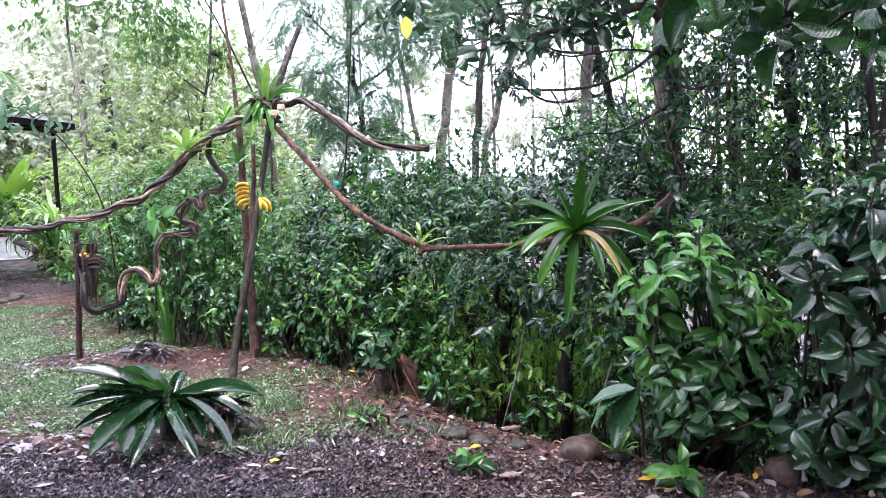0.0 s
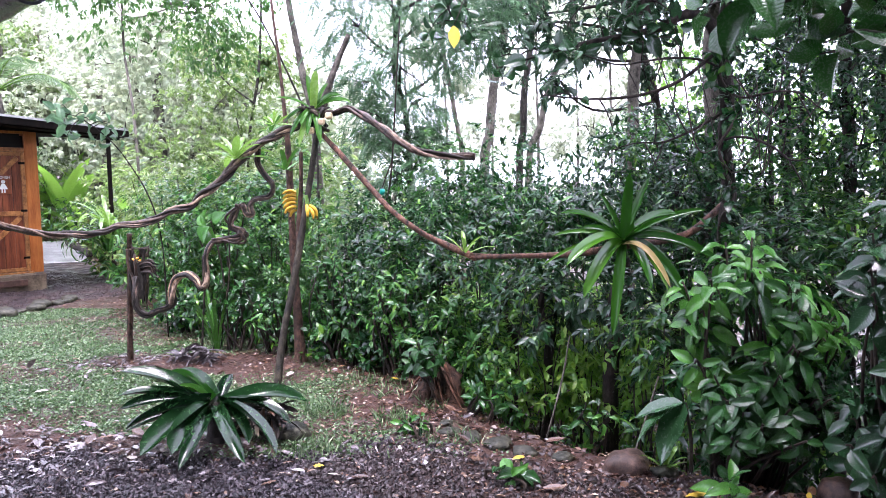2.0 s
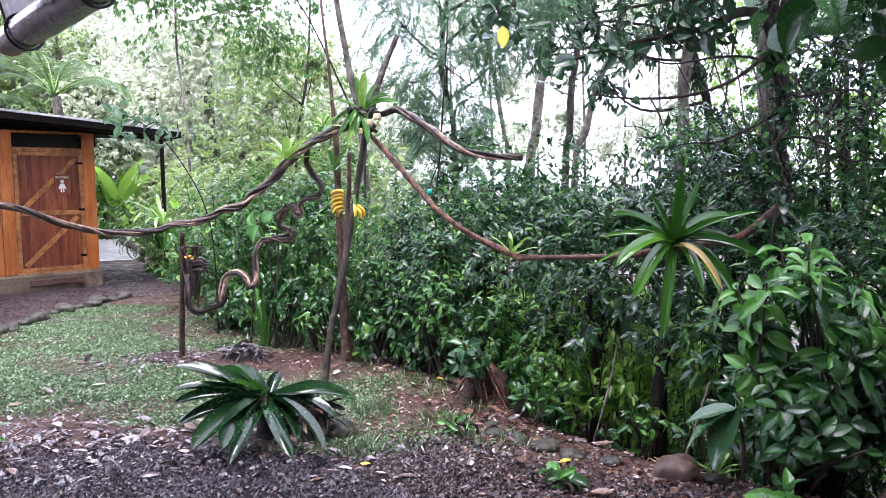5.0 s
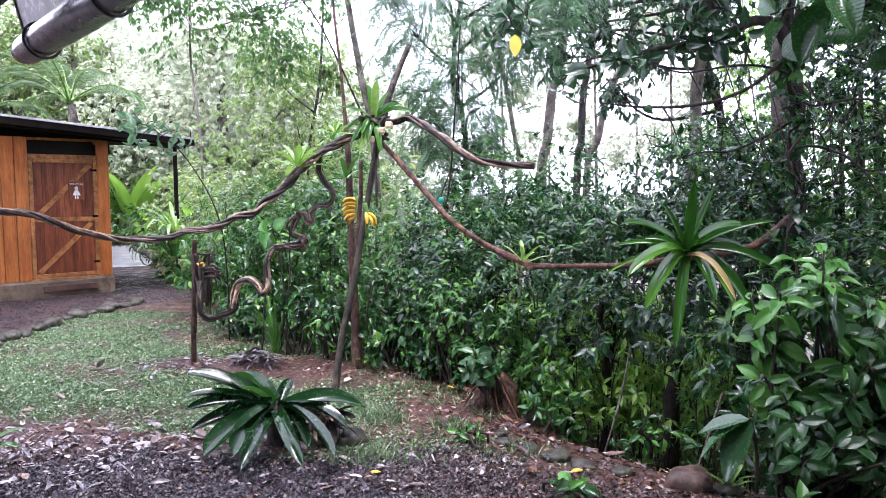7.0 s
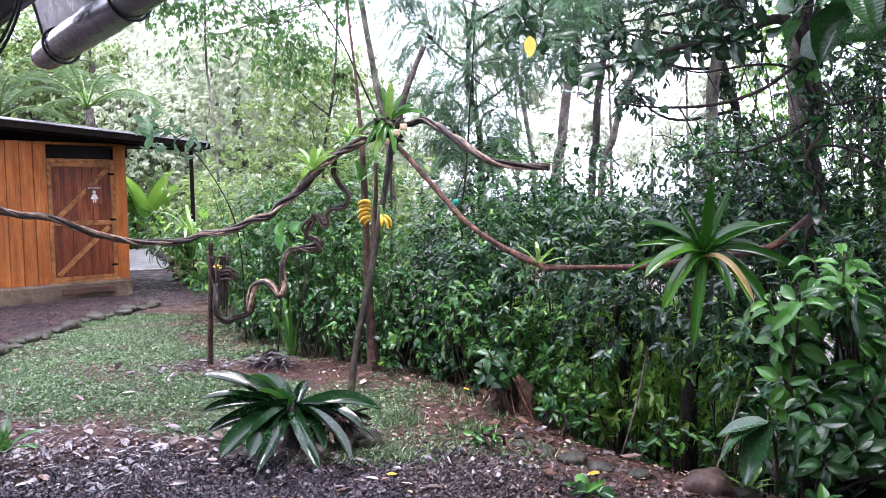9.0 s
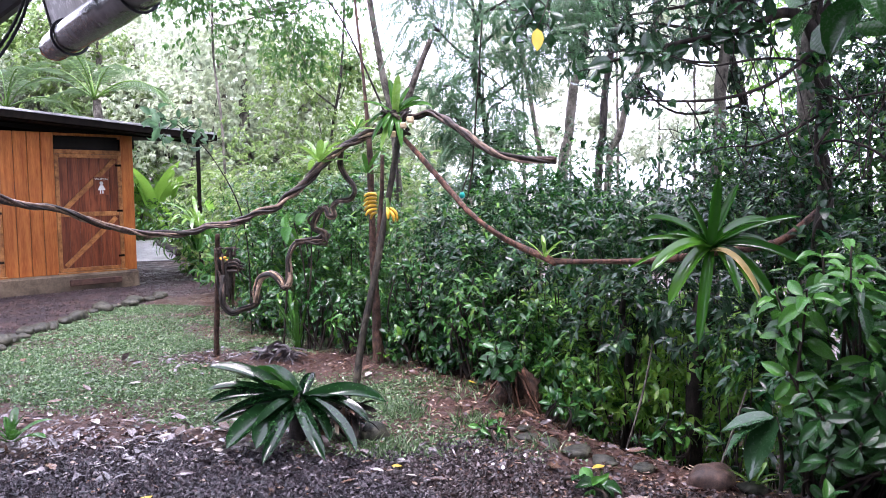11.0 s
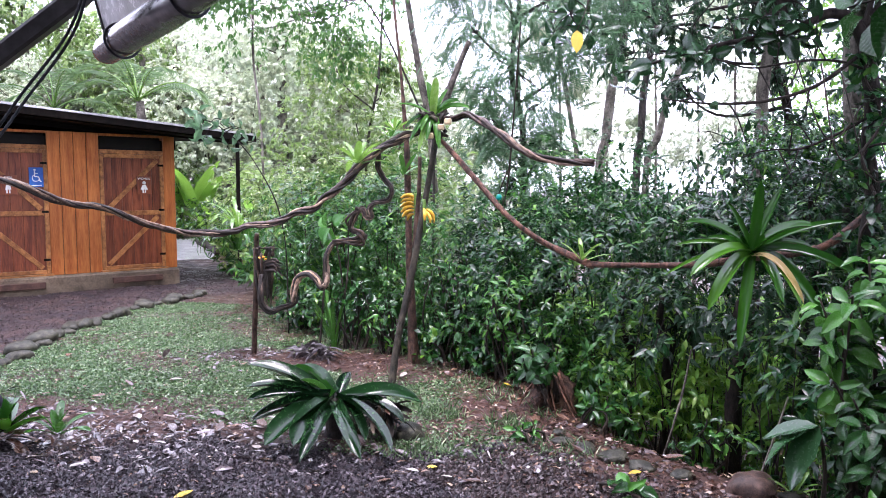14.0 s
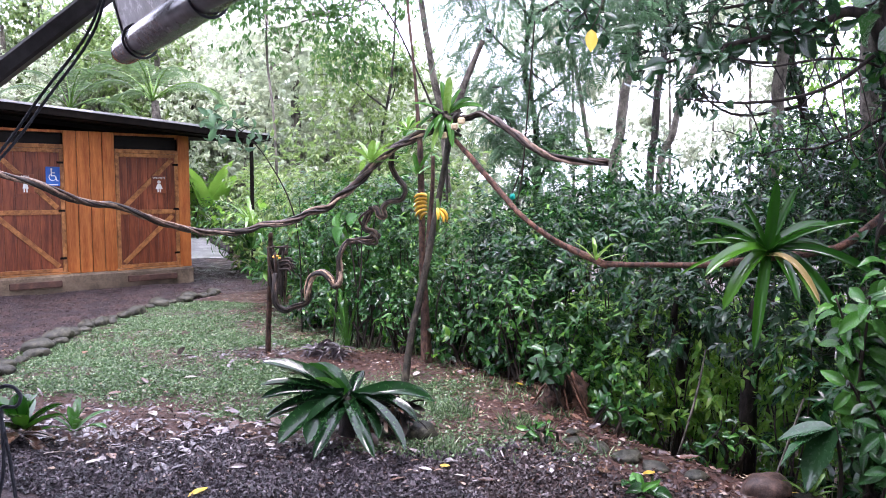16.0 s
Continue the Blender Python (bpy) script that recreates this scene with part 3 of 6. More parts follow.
part("symbol", bm, M_WHITE, ws, "white wheelchair symbol", pose(0.0, 0, 0.015))
bm = bmesh.new()
box(bm, -0.07, 0.07, -0.013, -0.01, -0.135, -0.118)
part("caption_bar", bm, M_WHITE, ws)

# roof: falls towards its far end, deep eaves
roof = part("roof", bmesh.new(), M_ROOF, hut, "thin corrugated sheet roof with deep dark eaves")
rb = bmesh.new()
cols = 120
for j, yy in enumerate((-0.86, DEEP + 0.5)):
    for i in range(cols + 1):
        xx = WALL_L - 0.5 + (1.3 - WALL_L + 0.5) * i / cols
        zz = 2.79 + 0.075 * -xx * 0.95 - 0.16 + (0.25 if j else 0) + 0.008 * math.cos(i * math.pi)
        rb.verts.new((xx, yy, zz))
rb.verts.ensure_lookup_table()
for i in range(cols):
    rb.faces.new([rb.verts[k] for k in (i, i + 1, i + 1 + cols + 1, i + cols + 1)])
bmesh.ops.solidify(rb, geom=rb.faces[:], thickness=0.012)
rb.to_mesh(roof.data)
rb.free()


def roof_z(x):
    return 2.63 - 0.071 * x


# fascia, rafters and soffit coloured near-black for the shade under the roof
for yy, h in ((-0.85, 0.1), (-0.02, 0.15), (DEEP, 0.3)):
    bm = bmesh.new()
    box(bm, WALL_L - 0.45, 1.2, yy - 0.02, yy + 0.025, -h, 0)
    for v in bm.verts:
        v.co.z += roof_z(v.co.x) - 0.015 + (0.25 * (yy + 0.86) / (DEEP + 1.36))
    part("fascia", bm, M_PLANK_DARK, hut, "dark timber board with eave shade in its colour")
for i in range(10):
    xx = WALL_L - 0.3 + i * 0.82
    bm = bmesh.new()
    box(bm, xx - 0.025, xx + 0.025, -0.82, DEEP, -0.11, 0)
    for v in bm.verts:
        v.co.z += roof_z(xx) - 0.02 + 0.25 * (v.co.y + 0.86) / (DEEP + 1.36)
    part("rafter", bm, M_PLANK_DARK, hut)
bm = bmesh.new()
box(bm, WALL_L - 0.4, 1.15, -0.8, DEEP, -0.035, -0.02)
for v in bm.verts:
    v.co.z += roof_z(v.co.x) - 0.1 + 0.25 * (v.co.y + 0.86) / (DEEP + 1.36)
part("soffit", bm, M_PLANK_DARK, hut, "boarded soffit, its shade put into the near-black colour")
bm = bmesh.new()
box(bm, WALL_L - 0.48, 1.28, -0.885, -0.865, -0.012, 0.016)
for v in bm.verts:
    v.co.z += roof_z(v.co.x) + 0.004
part("drip_edge", bm, M_ROOF, hut, "pale metal drip edge")
part("post", boxed(0.86, 0.915, -0.82, -0.765, -0.1, 2.5, 0.008), M_PLANK_DARK, hut, "dark square roof post")
part("post_cap", boxed(0.72, 1.05, -0.86, -0.73, 2.38, 2.5, 0.01), M_PLANK_DARK, hut)


# ---- posts, perches and lianas in the yard ----
def ring(points, radii, name, material, label, category, group="", **kw):
    return tagged(part(name, tube(points, radii, **kw), material), label, category, group)


ring([(-1.7, 5.66, -0.1), (-1.67, 5.79, 0.38), (-1.61, 5.9, 0.75), (-1.52, 6.03, 1.36), (-1.42, 6.15, 2.05), (-1.36, 6.2, 2.3)],
     (0.034, 0.03, 0.028, 0.027, 0.026, 0.026), "leaning_post", M_LICHEN, "lichen-grey leaning tree-limb post standing in the yard", "post", n=40, segs=12, lumps=0.1, seed=1)
ring([(-1.73, 6.61, -0.1), (-1.76, 6.63, 0.5), (-1.79, 6.66, 1.01), (-1.81, 6.7, 1.6), (-1.83, 6.72, 2.05), (-1.9, 6.8, 2.7), (-2.02, 6.95, 3.6), (-2.1, 7.1, 5.2)],
     (0.058, 0.037, 0.034, 0.031, 0.026, 0.013, 0.012, 0.01), "slender_tree_trunk", M_BARK_BROWN, "slender reddish-brown tree trunk behind the leaning post", "tree", n=50, segs=12, lumps=0.08, seed=2, flare=0.6)
ring([(-1.42, 6.2, 2.15), (-1.34, 6.2, 2.4), (-1.25, 6.2, 2.63), (-1.15, 6.2, 2.86)], (0.032, 0.03, 0.027, 0.022), "forked_limb", M_BARK_PALE, "broken grey-brown limb tied to the post top", "branch", "perch branches", n=20, segs=10, seed=3)
LIANA = [(-5.0, 4.0, 1.98), (-4.46, 4.57, 1.72), (-4.29, 4.71, 1.66), (-4.05, 4.95, 1.52), (-3.86, 5.1, 1.48), (-3.67, 5.33, 1.35), (-3.4, 5.52, 1.26),
         (-3.29, 5.59, 1.25), (-3.18, 5.66, 1.25), (-3.07, 5.72, 1.27), (-2.99, 5.77, 1.31), (-2.86, 5.84, 1.32), (-2.72, 5.91, 1.36), (-2.62, 5.96, 1.42),
         (-2.47, 6.03, 1.46), (-2.39, 6.06, 1.55), (-2.26, 6.09, 1.64), (-2.15, 6.12, 1.76), (-1.96, 6.18, 1.94), (-1.72, 6.25, 2.08), (-1.42, 6.22, 2.2)]


def twisted(points, radii, name, material, label, strands=3, twist=5.0, n=220, seed=0, segs=9, parent=None):
    """A liana of several woody strands wound round one another, each a part."""
    r_ = np.random.RandomState(seed)
    line = spline(points, n)
    rad = np.interp(np.linspace(0, 1, n), np.linspace(0, 1, len(radii)), radii)
    tan = unit(np.gradient(line, axis=0))
    run = np.concatenate([[0], np.cumsum(np.linalg.norm(np.diff(line, axis=0), axis=1))])
    t = parent or thing(name, pose(0, 0, 0), label, "branch", "perch branches")
    ref, refs = np.array((0.2, 0.5, 0.84)), []
    for i in range(n):
        ref = unit(ref - tan[i] * (ref @ tan[i]))
        refs.append(ref)
    refs = np.array(refs)
    other = np.cross(tan, refs)
    for k in range(strands):
        ph = 2 * math.pi * k / strands + r_.rand() * 0.5
        ang = ph + run * twist + 0.8 * np.sin(run * 3.1 + k) + 0.4 * np.sin(run * 11.0 + 2.3 * k)
        off = rad * (0.5 + 0.17 * np.sin(run * 4.7 + 2 * k) + 0.1 * np.sin(run * 17.0 + 4 * k))
        p = line + (refs * np.cos(ang)[:, None] + other * np.sin(ang)[:, None]) * off[:, None]
        size = ((0.36 if strands < 6 else 0.3) + 0.2 * r_.rand()) * (1 + 0.18 * np.sin(run * 9.0 + 3.1 * k))
        # alternating strand colours put groove shade and ridge light into the liana
        bark = material if not isinstance(material, tuple) else material[k % len(material)]
        part("strand", tube(p, rad * size, n=n, segs=segs, lumps=0.3, seed=seed + k), bark, t)
    return t


twisted(LIANA, (0.03, 0.031, 0.03, 0.031, 0.031, 0.032, 0.03, 0.032, 0.035, 0.038, 0.043, 0.04), "perch_liana", (M_VINE, M_VINE_DARK, M_VINE_RIDGE, M_VINE_DARK, M_VINE, M_VINE_RIDGE), "long brown liana of twisted strands slung as a perch", strands=6, twist=7.0, n=380, seed=4)
twisted([(-1.5, 6.25, 2.17), (-1.42, 6.22, 2.21), (-1.28, 6.2, 2.22), (-1.14, 6.18, 2.25), (-0.9, 6.02, 2.1), (-0.65, 5.86, 1.92), (-0.43, 5.8, 1.84), (-0.1, 5.77, 1.82)],
        (0.034, 0.036, 0.034, 0.034, 0.032, 0.03, 0.03, 0.029), "perch_liana", (M_VINE, M_VINE_DARK, M_VINE_RIDGE, M_VINE), "thick brown twisted liana reaching out from the post top", strands=5, twist=5, n=180, seed=5)
ring([(-1.4, 6.16, 2.06), (-1.34, 6.12, 2.0), (-1.07, 5.95, 1.73), (-0.77, 5.79, 1.42), (-0.45, 5.64, 1.21), (-0.09, 5.5, 1.06)],
     (0.019, 0.02, 0.021, 0.022, 0.023, 0.024), "perch_branch", M_BARK_RED, "smooth red-brown branch sloping down from the post", "branch", "perch branches", n=90, segs=10, lumps=0.22, seed=6)
ring([(-0.14, 5.52, 1.07), (0.05, 5.42, 1.08), (0.2, 5.36, 1.09), (0.55, 5.13, 1.12), (0.91, 5.01, 1.19), (1.33, 5.11, 1.25), (1.65, 5.3, 1.45)],
     (0.022, 0.02, 0.02, 0.022, 0.025, 0.028, 0.026), "perch_branch", M_BARK_RED, "level red-brown branch running into the bushes", "branch", "perch branches", n=60, segs=10, lumps=0.16, seed=7)
CURL = [(-1.94, 6.19, 1.94), (-1.97, 6.24, 1.82), (-1.92, 6.27, 1.72), (-1.85, 6.27, 1.63), (-1.88, 6.27, 1.53), (-2.0, 6.26, 1.5), (-2.05, 6.26, 1.45), (-2.03, 6.26, 1.38), (-2.08, 6.26, 1.38), (-2.11, 6.27, 1.44), (-2.16, 6.27, 1.43), (-2.22, 6.26, 1.32), (-2.21, 6.26, 1.26),
        (-2.13, 6.28, 1.23), (-2.15, 6.28, 1.17), (-2.27, 6.27, 1.16), (-2.39, 6.26, 1.14), (-2.46, 6.25, 1.02), (-2.46, 6.25, 0.91), (-2.46, 6.24, 0.78), (-2.5, 6.24, 0.74), (-2.55, 6.25, 0.81), (-2.63, 6.25, 0.86), (-2.72, 6.24, 0.82), (-2.76, 6.23, 0.72), (-2.77, 6.23, 0.6),
        (-2.88, 6.22, 0.55), (-2.98, 6.21, 0.51), (-3.06, 6.21, 0.58), (-3.08, 6.22, 0.69), (-3.1, 6.28, 0.83)]
curl = thing("curled_liana", pose(0, 0, 0), "weathered brown liana curling down in tangled loops", "branch", "perch branches")
MIXED = (M_VINE, M_VINE_DARK, M_VINE_RIDGE, M_VINE_DARK, M_VINE, M_VINE_RIDGE)
for piece, rad_, mat_, sd in ((CURL[:17], (0.03, 0.03, 0.034, 0.036), MIXED, 8), (CURL[15:21], (0.034, 0.036, 0.036), (M_VINE_RIDGE, M_VINE, M_VINE_DARK), 18),
                              (CURL[19:26], (0.036, 0.042, 0.042, 0.036), (M_VINE_PALE, M_VINE, M_VINE_PALE, M_VINE_RIDGE, M_VINE_DARK, M_VINE_PALE, M_VINE), 28), (CURL[24:], (0.032, 0.036, 0.04, 0.034), (M_VINE_DARK, M_VINE, M_VINE_DARK, M_BARK_WET), 38)):
    twisted(piece, [r * 0.86 for r in rad_], "curled_liana", mat_, "", strands=7, twist=3.0, n=110, seed=sd, parent=curl, segs=7)
for k in range(3):
    part("tendril", tube([np.array(p) + 0.04 * np.array((math.sin(i * 2.1 + k * 2), math.cos(i * 1.7 + k), math.sin(i + k * 3))) for i, p in enumerate(CURL[9:17])], (0.011, 0.013, 0.009), n=60, segs=7, lumps=0.2, seed=50 + k), M_VINE, curl)
ring([(-3.36, 6.62, -0.1), (-3.34, 6.6, 0.2), (-3.31, 6.57, 0.55), (-3.27, 6.52, 0.9), (-3.24, 6.48, 1.2)], (0.028, 0.024, 0.026, 0.023, 0.02), "thin_post", M_BARK_BROWN, "thin peeling brown stake holding up a feeder log", "post", n=40, segs=10, lumps=0.16, seed=9)
# rotten feeder log: a ragged husk round the stake with a hollow for fruit
flog = thing("feeder_log", pose(0, 0, 0), "rotten dark fibrous log feeder holding cut orange fruit", "log")
lg = random.Random(12)
for k in range(30):
    a0, r0 = k * 2.4, 0.035 + 0.05 * (k % 4) / 3
    cx, cy = r0 * math.cos(a0), r0 * math.sin(a0) * 0.8
    top, low = lg.uniform(0.86, 1.08), lg.uniform(0.5, 0.8)
    part("husk_strip", tube([(-3.12 + cx * 0.7, 6.4 + cy, low), (-3.13 + cx * 1.1 + lg.uniform(-.02, .02), 6.39 + cy, (low + top) / 2), (-3.14 + cx * 1.3, 6.39 + cy * 1.2, top)],
                            (0.005, lg.uniform(0.012, 0.022), 0.009), n=14, segs=7, lumps=0.4, seed=k), (M_BARK_WET, M_VINE_DARK, M_BARK, M_VINE)[k % 4], flog)
for k in range(18):
    a0 = k * 2.4
    d0 = Vector((0, 0.012 * (k % 4) * math.cos(a0), 0.015 * (k % 4) * math.sin(a0)))
    part("husk_strip", tube([Vector((-3.12, 6.36, 0.9)) + d0, Vector((-3.0, 6.35, 0.92)) + d0 * 1.25, Vector((-2.93, 6.34, 0.9 + lg.uniform(-.04, .02))) + d0 * 1.1 + Vector((lg.uniform(-.06, .02), 0, lg.uniform(-.05, .02)))], (0.012, 0.011, 0.003), n=12, segs=7, lumps=0.4, seed=40 + k), (M_BARK_WET, M_VINE_DARK, M_VINE)[k % 3], flog)
for k in range(14):
    x0 = lg.uniform(-3.2, -3.02)
    part("crown_flake", tube([(x0, 6.37, 1.0), (x0 + lg.uniform(-.03, .05), 6.36, 1.07), (x0 + lg.uniform(-.02, .1), 6.35, lg.uniform(1.05, 1.12))], (0.012, 0.01, 0.003), n=8, segs=6, lumps=0.5, seed=60 + k), (M_VINE_DARK, M_VINE)[k % 2], flog)
for k, (ax, az, s_) in enumerate(((-3.13, 0.985, 0.02), (-3.1, 0.995, 0.016), (-3.08, 0.975, 0.013))):
    bm = bmesh.new()
    bmesh.ops.create_icosphere(bm, subdivisions=2, radius=s_)
    for v in bm.verts:
        v.co = v.co * (1 + 0.35 * noise.noise(v.co * 60 + Vector((k * 9, 0, 0))))
        v.co.z *= 0.7
        v.co += Vector((ax, 6.325, az))
    part("fruit", bm, M_FRUIT, flog, "orange cut fruit")
# red-brown stick lashed between trunk and post; teal ball feeder hung in a loop of vine
ring([(-1.60, 6.10, 1.12), (-1.59, 6.12, 1.31), (-1.57, 6.14, 1.60), (-1.57, 6.17, 1.90)], (0.02, 0.022, 0.02, 0.016), "upright_stick", M_BARK_BROWN, "red-brown stick lashed beside the leaning post", "stick", n=24, segs=9, lumps=0.14, seed=77)
ball = thing("hanging_feeder", pose(-0.86, 5.98, 1.56), "small teal plastic ball feeder hanging in a vine loop", "bird feeder")
bm = bmesh.new()
bmesh.ops.create_uvsphere(bm, u_segments=16, v_segments=10, radius=0.024)
bmesh.ops.scale(bm, vec=(1, 1, 1.15), verts=bm.verts)
for f in bm.faces:
    f.smooth = True
part("ball", bm, M_TEAL, ball)
part("cap", tube([(0, 0, 0.02), (0, 0, 0.036)], (0.012, 0.007), n=4, segs=10, lumps=0.02), M_ROPE, ball)
part("cord", tube([(0, 0, 0.03), (0.03, 0.01, 0.12), (0.075, 0.02, 0.23)], (0.005, 0.005, 0.005), n=10, segs=6), M_TWIG, ball)
part("cord", tube([(0.03, 0.0, -0.07), (0.06, 0.01, 0.05), (0.08, 0.02, 0.23), (0.1, 0.03, 0.5), (0.16, 0.05, 1.4)], (0.006, 0.007, 0.006), n=14, segs=6), M_TWIG, ball)

# fruit flesh speared at the post top
for k, (fx, fy, fz, sx) in enumerate(((-1.43, 5.96, 2.06, 0.028), (-1.34, 5.96, 2.13, 0.026), (-1.29, 6.0, 2.18, 0.03))):
    tagged(part("fruit_chunk", boxed(fx - sx, fx + sx, fy - 0.018, fy + 0.018, fz - 0.026, fz + 0.026, 0.01), M_CUT), "pale cut fruit chunk speared on the post", "fruit", "fruit chunks")


def banana(parent, m):
    b = part("banana", tube([(0, 0, 0), (0.03, 0, -0.05), (0.04, 0, -0.11), (0.015, 0, -0.17)], (0.009, 0.021, 0.021, 0.011), n=14, segs=7, lumps=0.03), M_BANANA, parent, "", m)
    part("tip", tube([(0.016, 0, -0.168), (0.006, 0, -0.187)], (0.009, 0.006), n=4, segs=7, lumps=0.03), M_BANANA_TIP, b)


for side_, (bx, by, bz) in enumerate(((-1.68, 6.45, 1.47), (-1.5, 6.02, 1.42))):
    bunch = thing("banana_bunch", pose(bx, by, bz), "bunch of ripe yellow bananas tied to the trunk", "bananas", "banana bunches")
    part("stalk", tube([(0, 0, 0.12), (0.01, 0, 0.03), (0, 0, -0.16)], (0.014, 0.02, 0.012), n=12, segs=8), M_BROM_PALE, bunch)
    for i in range(11 if side_ == 0 else 4):
        if side_ == 0:
            q = pose(0, 0, 0.08 - 0.03 * (i // 2), 0, 0, 180 + (26 if i % 2 else -32) + 9 * math.sin(i * 2.3)) @ pose(0.012, 0, 0, 0, -86 + 3 * i, 0)
        else:
            q = pose(0, 0, 0.04 - 0.02 * (i % 2), 0, 0, -70 + 32 * i) @ pose(0.012, 0, 0, 0, -34, 0)
        banana(bunch, q @ Matrix.Scale(0.72, 4))



# ---- bromeliads and strap-leaved plants: every leaf a part ----
def strap(length, width, bend, seed=0, n=9, fold=0.22):
    """A strap leaf that leaves the heart along +x, arches and droops; keel along its middle."""
    r_ = np.random.RandomState(seed)
    verts, faces, x, z, a = [], [], 0.0, 0.0, 0.0
    roll = (r_.rand() - 0.5) * 0.5
    for i in range(n + 1):
        u = i / n
        w = width * (0.68 + 0.34 * min(1.0, u * 2.2)) * (1 - u ** 7) ** 0.7 + 0.002
        a = -bend * u ** 1.3
        for k, s in enumerate((-1, -0.5, 0, 0.5, 1)):
            verts.append((x - 0.02 * abs(s) * 0, s * w / 2, z + s * s * w * fold * (1 - 0.5 * u) + s * w * roll * u))
        x += math.cos(a) * length / n
        z += math.sin(a) * length / n
    for i in range(n):
        for k in range(4):
            p = i * 5 + k
            faces.append((p, p + 5, p + 6, p + 1))
    return mesh_of("leaf", verts, faces)


def bromeliad(place, radius, count, width, material, label, name="bromeliad", low=5, high=75, bend=1.2, seed=0, m=None, core=0.04, only=None, power=1.2, fold=0.22, jitter=1.0):
    r_ = random.Random(seed)
    b = thing(name, Matrix.Translation(place) @ (m if m is not None else Matrix()), label, "plant", "bromeliads")
    for i in range(count):
        u = i / max(1, count - 1)
        yaw = i * 137.5 + r_.uniform(-14, 14) * jitter
        if only:
            yaw = only[0] + (only[1] - only[0]) * r_.random()
        up = low + (high - low) * u ** power + r_.uniform(-8, 8) * jitter
        ln = radius * (1.0 - 0.3 * u) * r_.uniform(0.75, 1.15)
        me = strap(ln, width * r_.uniform(0.8, 1.15), bend * r_.uniform(0.6, 1.3) * (1.1 - 0.5 * u), seed * 50 + i, fold=fold)
        part("leaf", me, material, b, "", pose(0, 0, 0, 0, 0, yaw) @ pose(core * (1 - u), 0, 0.02 * u, r_.uniform(-12, 12), -up, 0))
    return b


def blade(tip, arch, width, n=12, fold=0.42, facing=(0.0, -0.55, 0.8)):
    """A strap leaf from the heart to its tip: leaves along an arch and falls to the tip."""
    p1, f = Vector(tip), Vector(facing).normalized()
    c = p1 * 0.45 + Vector((0, -0.25, 1)).normalized() * arch
    verts, faces = [], []
    for i in range(n + 1):
        u = i / n
        p, t = c * (2 * u * (1 - u)) + p1 * u * u, (c * (2 - 4 * u) + p1 * 2 * u).normalized()
        across = t.cross(f)
        across = across.normalized() if across.length > 0.15 else Vector((1, 0, 0))
        out = across.cross(t)
        w = width * (0.6 + 0.4 * math.sin(min(1.0, u / 0.55) * math.pi / 2)) * max(0.0, 1 - u ** 5) ** 0.6 + 0.002
        verts += [tuple(p + across * (s * w / 2) + out * (s * s * w * fold)) for s in (-1, -0.5, 0, 0.5, 1)]
    for i in range(n):
        faces += [(i * 5 + k, i * 5 + k + 5, i * 5 + k + 6, i * 5 + k + 1) for k in range(4)]
    return mesh_of("leaf", verts, faces)


def tied_bromeliad(place, turn, leaves, materials, label):
    """Bromeliad with its leaves fanned on all sides of a branch: tip across, towards the yard and up, arch, width."""
    b = thing("bromeliad", pose(*place, 0, 0, turn), label, "plant", "bromeliads")
    for k, (x, y, z, arch, w) in enumerate(leaves):
        part("leaf", blade((x, y, z), arch, w), materials[k % len(materials)], b)
    return b


GIANT = ((163, 36, .6, .13, .55), (176, 22, .54, .1, .5), (186, 12, .52, .09, .5), (150, 58, .3, .1, 1.5), (150, 38, .36, .13, .4), (206, 4, .54, .14, .4), (192, 0, .49, .1, .35), (224, -8, .56, .16, .3), (240, -12, .5, .14, .3),
         (256, 4, .62, .088, .95), (275, 2, .62, .09, 1.0), (302, -2, .68, .1, .6), (354, 17, .55, .135, .95), (336, 6, .48, .1, .9), (126, 34, .4, .13, .6), (62, 48, .24, .09, .4), (296, -6, .44, .1, .6))
giant = thing("bromeliad", pose(-1.73, 4.46, 0.235), "large dark glossy strap-leaved bromeliad sprawling on the gravel", "plant", "bromeliads")
for k, (phi, up_, ln_, wd_, bend_) in enumerate(GIANT):
    part("leaf", strap(ln_, wd_ * 0.95, bend_, 700 + k, n=12, fold=0.55), M_BROM_MID if k == 4 else M_BROM if k == 3 else M_BROM_DARK, giant, "", pose(0, 0, 0, 0, 0, phi + 21) @ pose(0.045, 0, 0.02 * (k % 3), 24 * math.sin(k * 2.7), -up_, 0))
part("stalk", tube([(0.02, -0.03, -0.18), (0.0, -0.01, -0.03), (0.01, 0.0, 0.03)], (0.055, 0.04, 0.012), n=10, segs=9, lumps=0.3), M_BARK_WET, giant)
heap = thing("dead_leaves", pose(-1.46, 4.56, 0.12), "heap of brown rotting leaves under the bromeliad", "leaf litter")
hr = random.Random(4)
for k in range(64):
    part("leaf", strap(hr.uniform(0.1, 0.26), hr.uniform(0.012, 0.045), hr.uniform(0.6, 2.2), 800 + k), M_BARK_WET if k % 3 else M_DEADLEAF, heap, "", pose(hr.uniform(-.09, .09), hr.uniform(-.07, .07), hr.uniform(-.06, .1), 0, 0, hr.uniform(0, 360)) @ pose(0, 0, 0, hr.uniform(-40, 40), hr.uniform(-40, 30), 0))
ring([(-1.72, 4.52, -0.05), (-1.72, 4.52, 0.1), (-1.72, 4.5, 0.18)], (0.12, 0.08, 0.05), "plant_heart", M_BARK_WET, "dark fibrous root ball under the bromeliad", "root", n=8, segs=10, lumps=0.3)
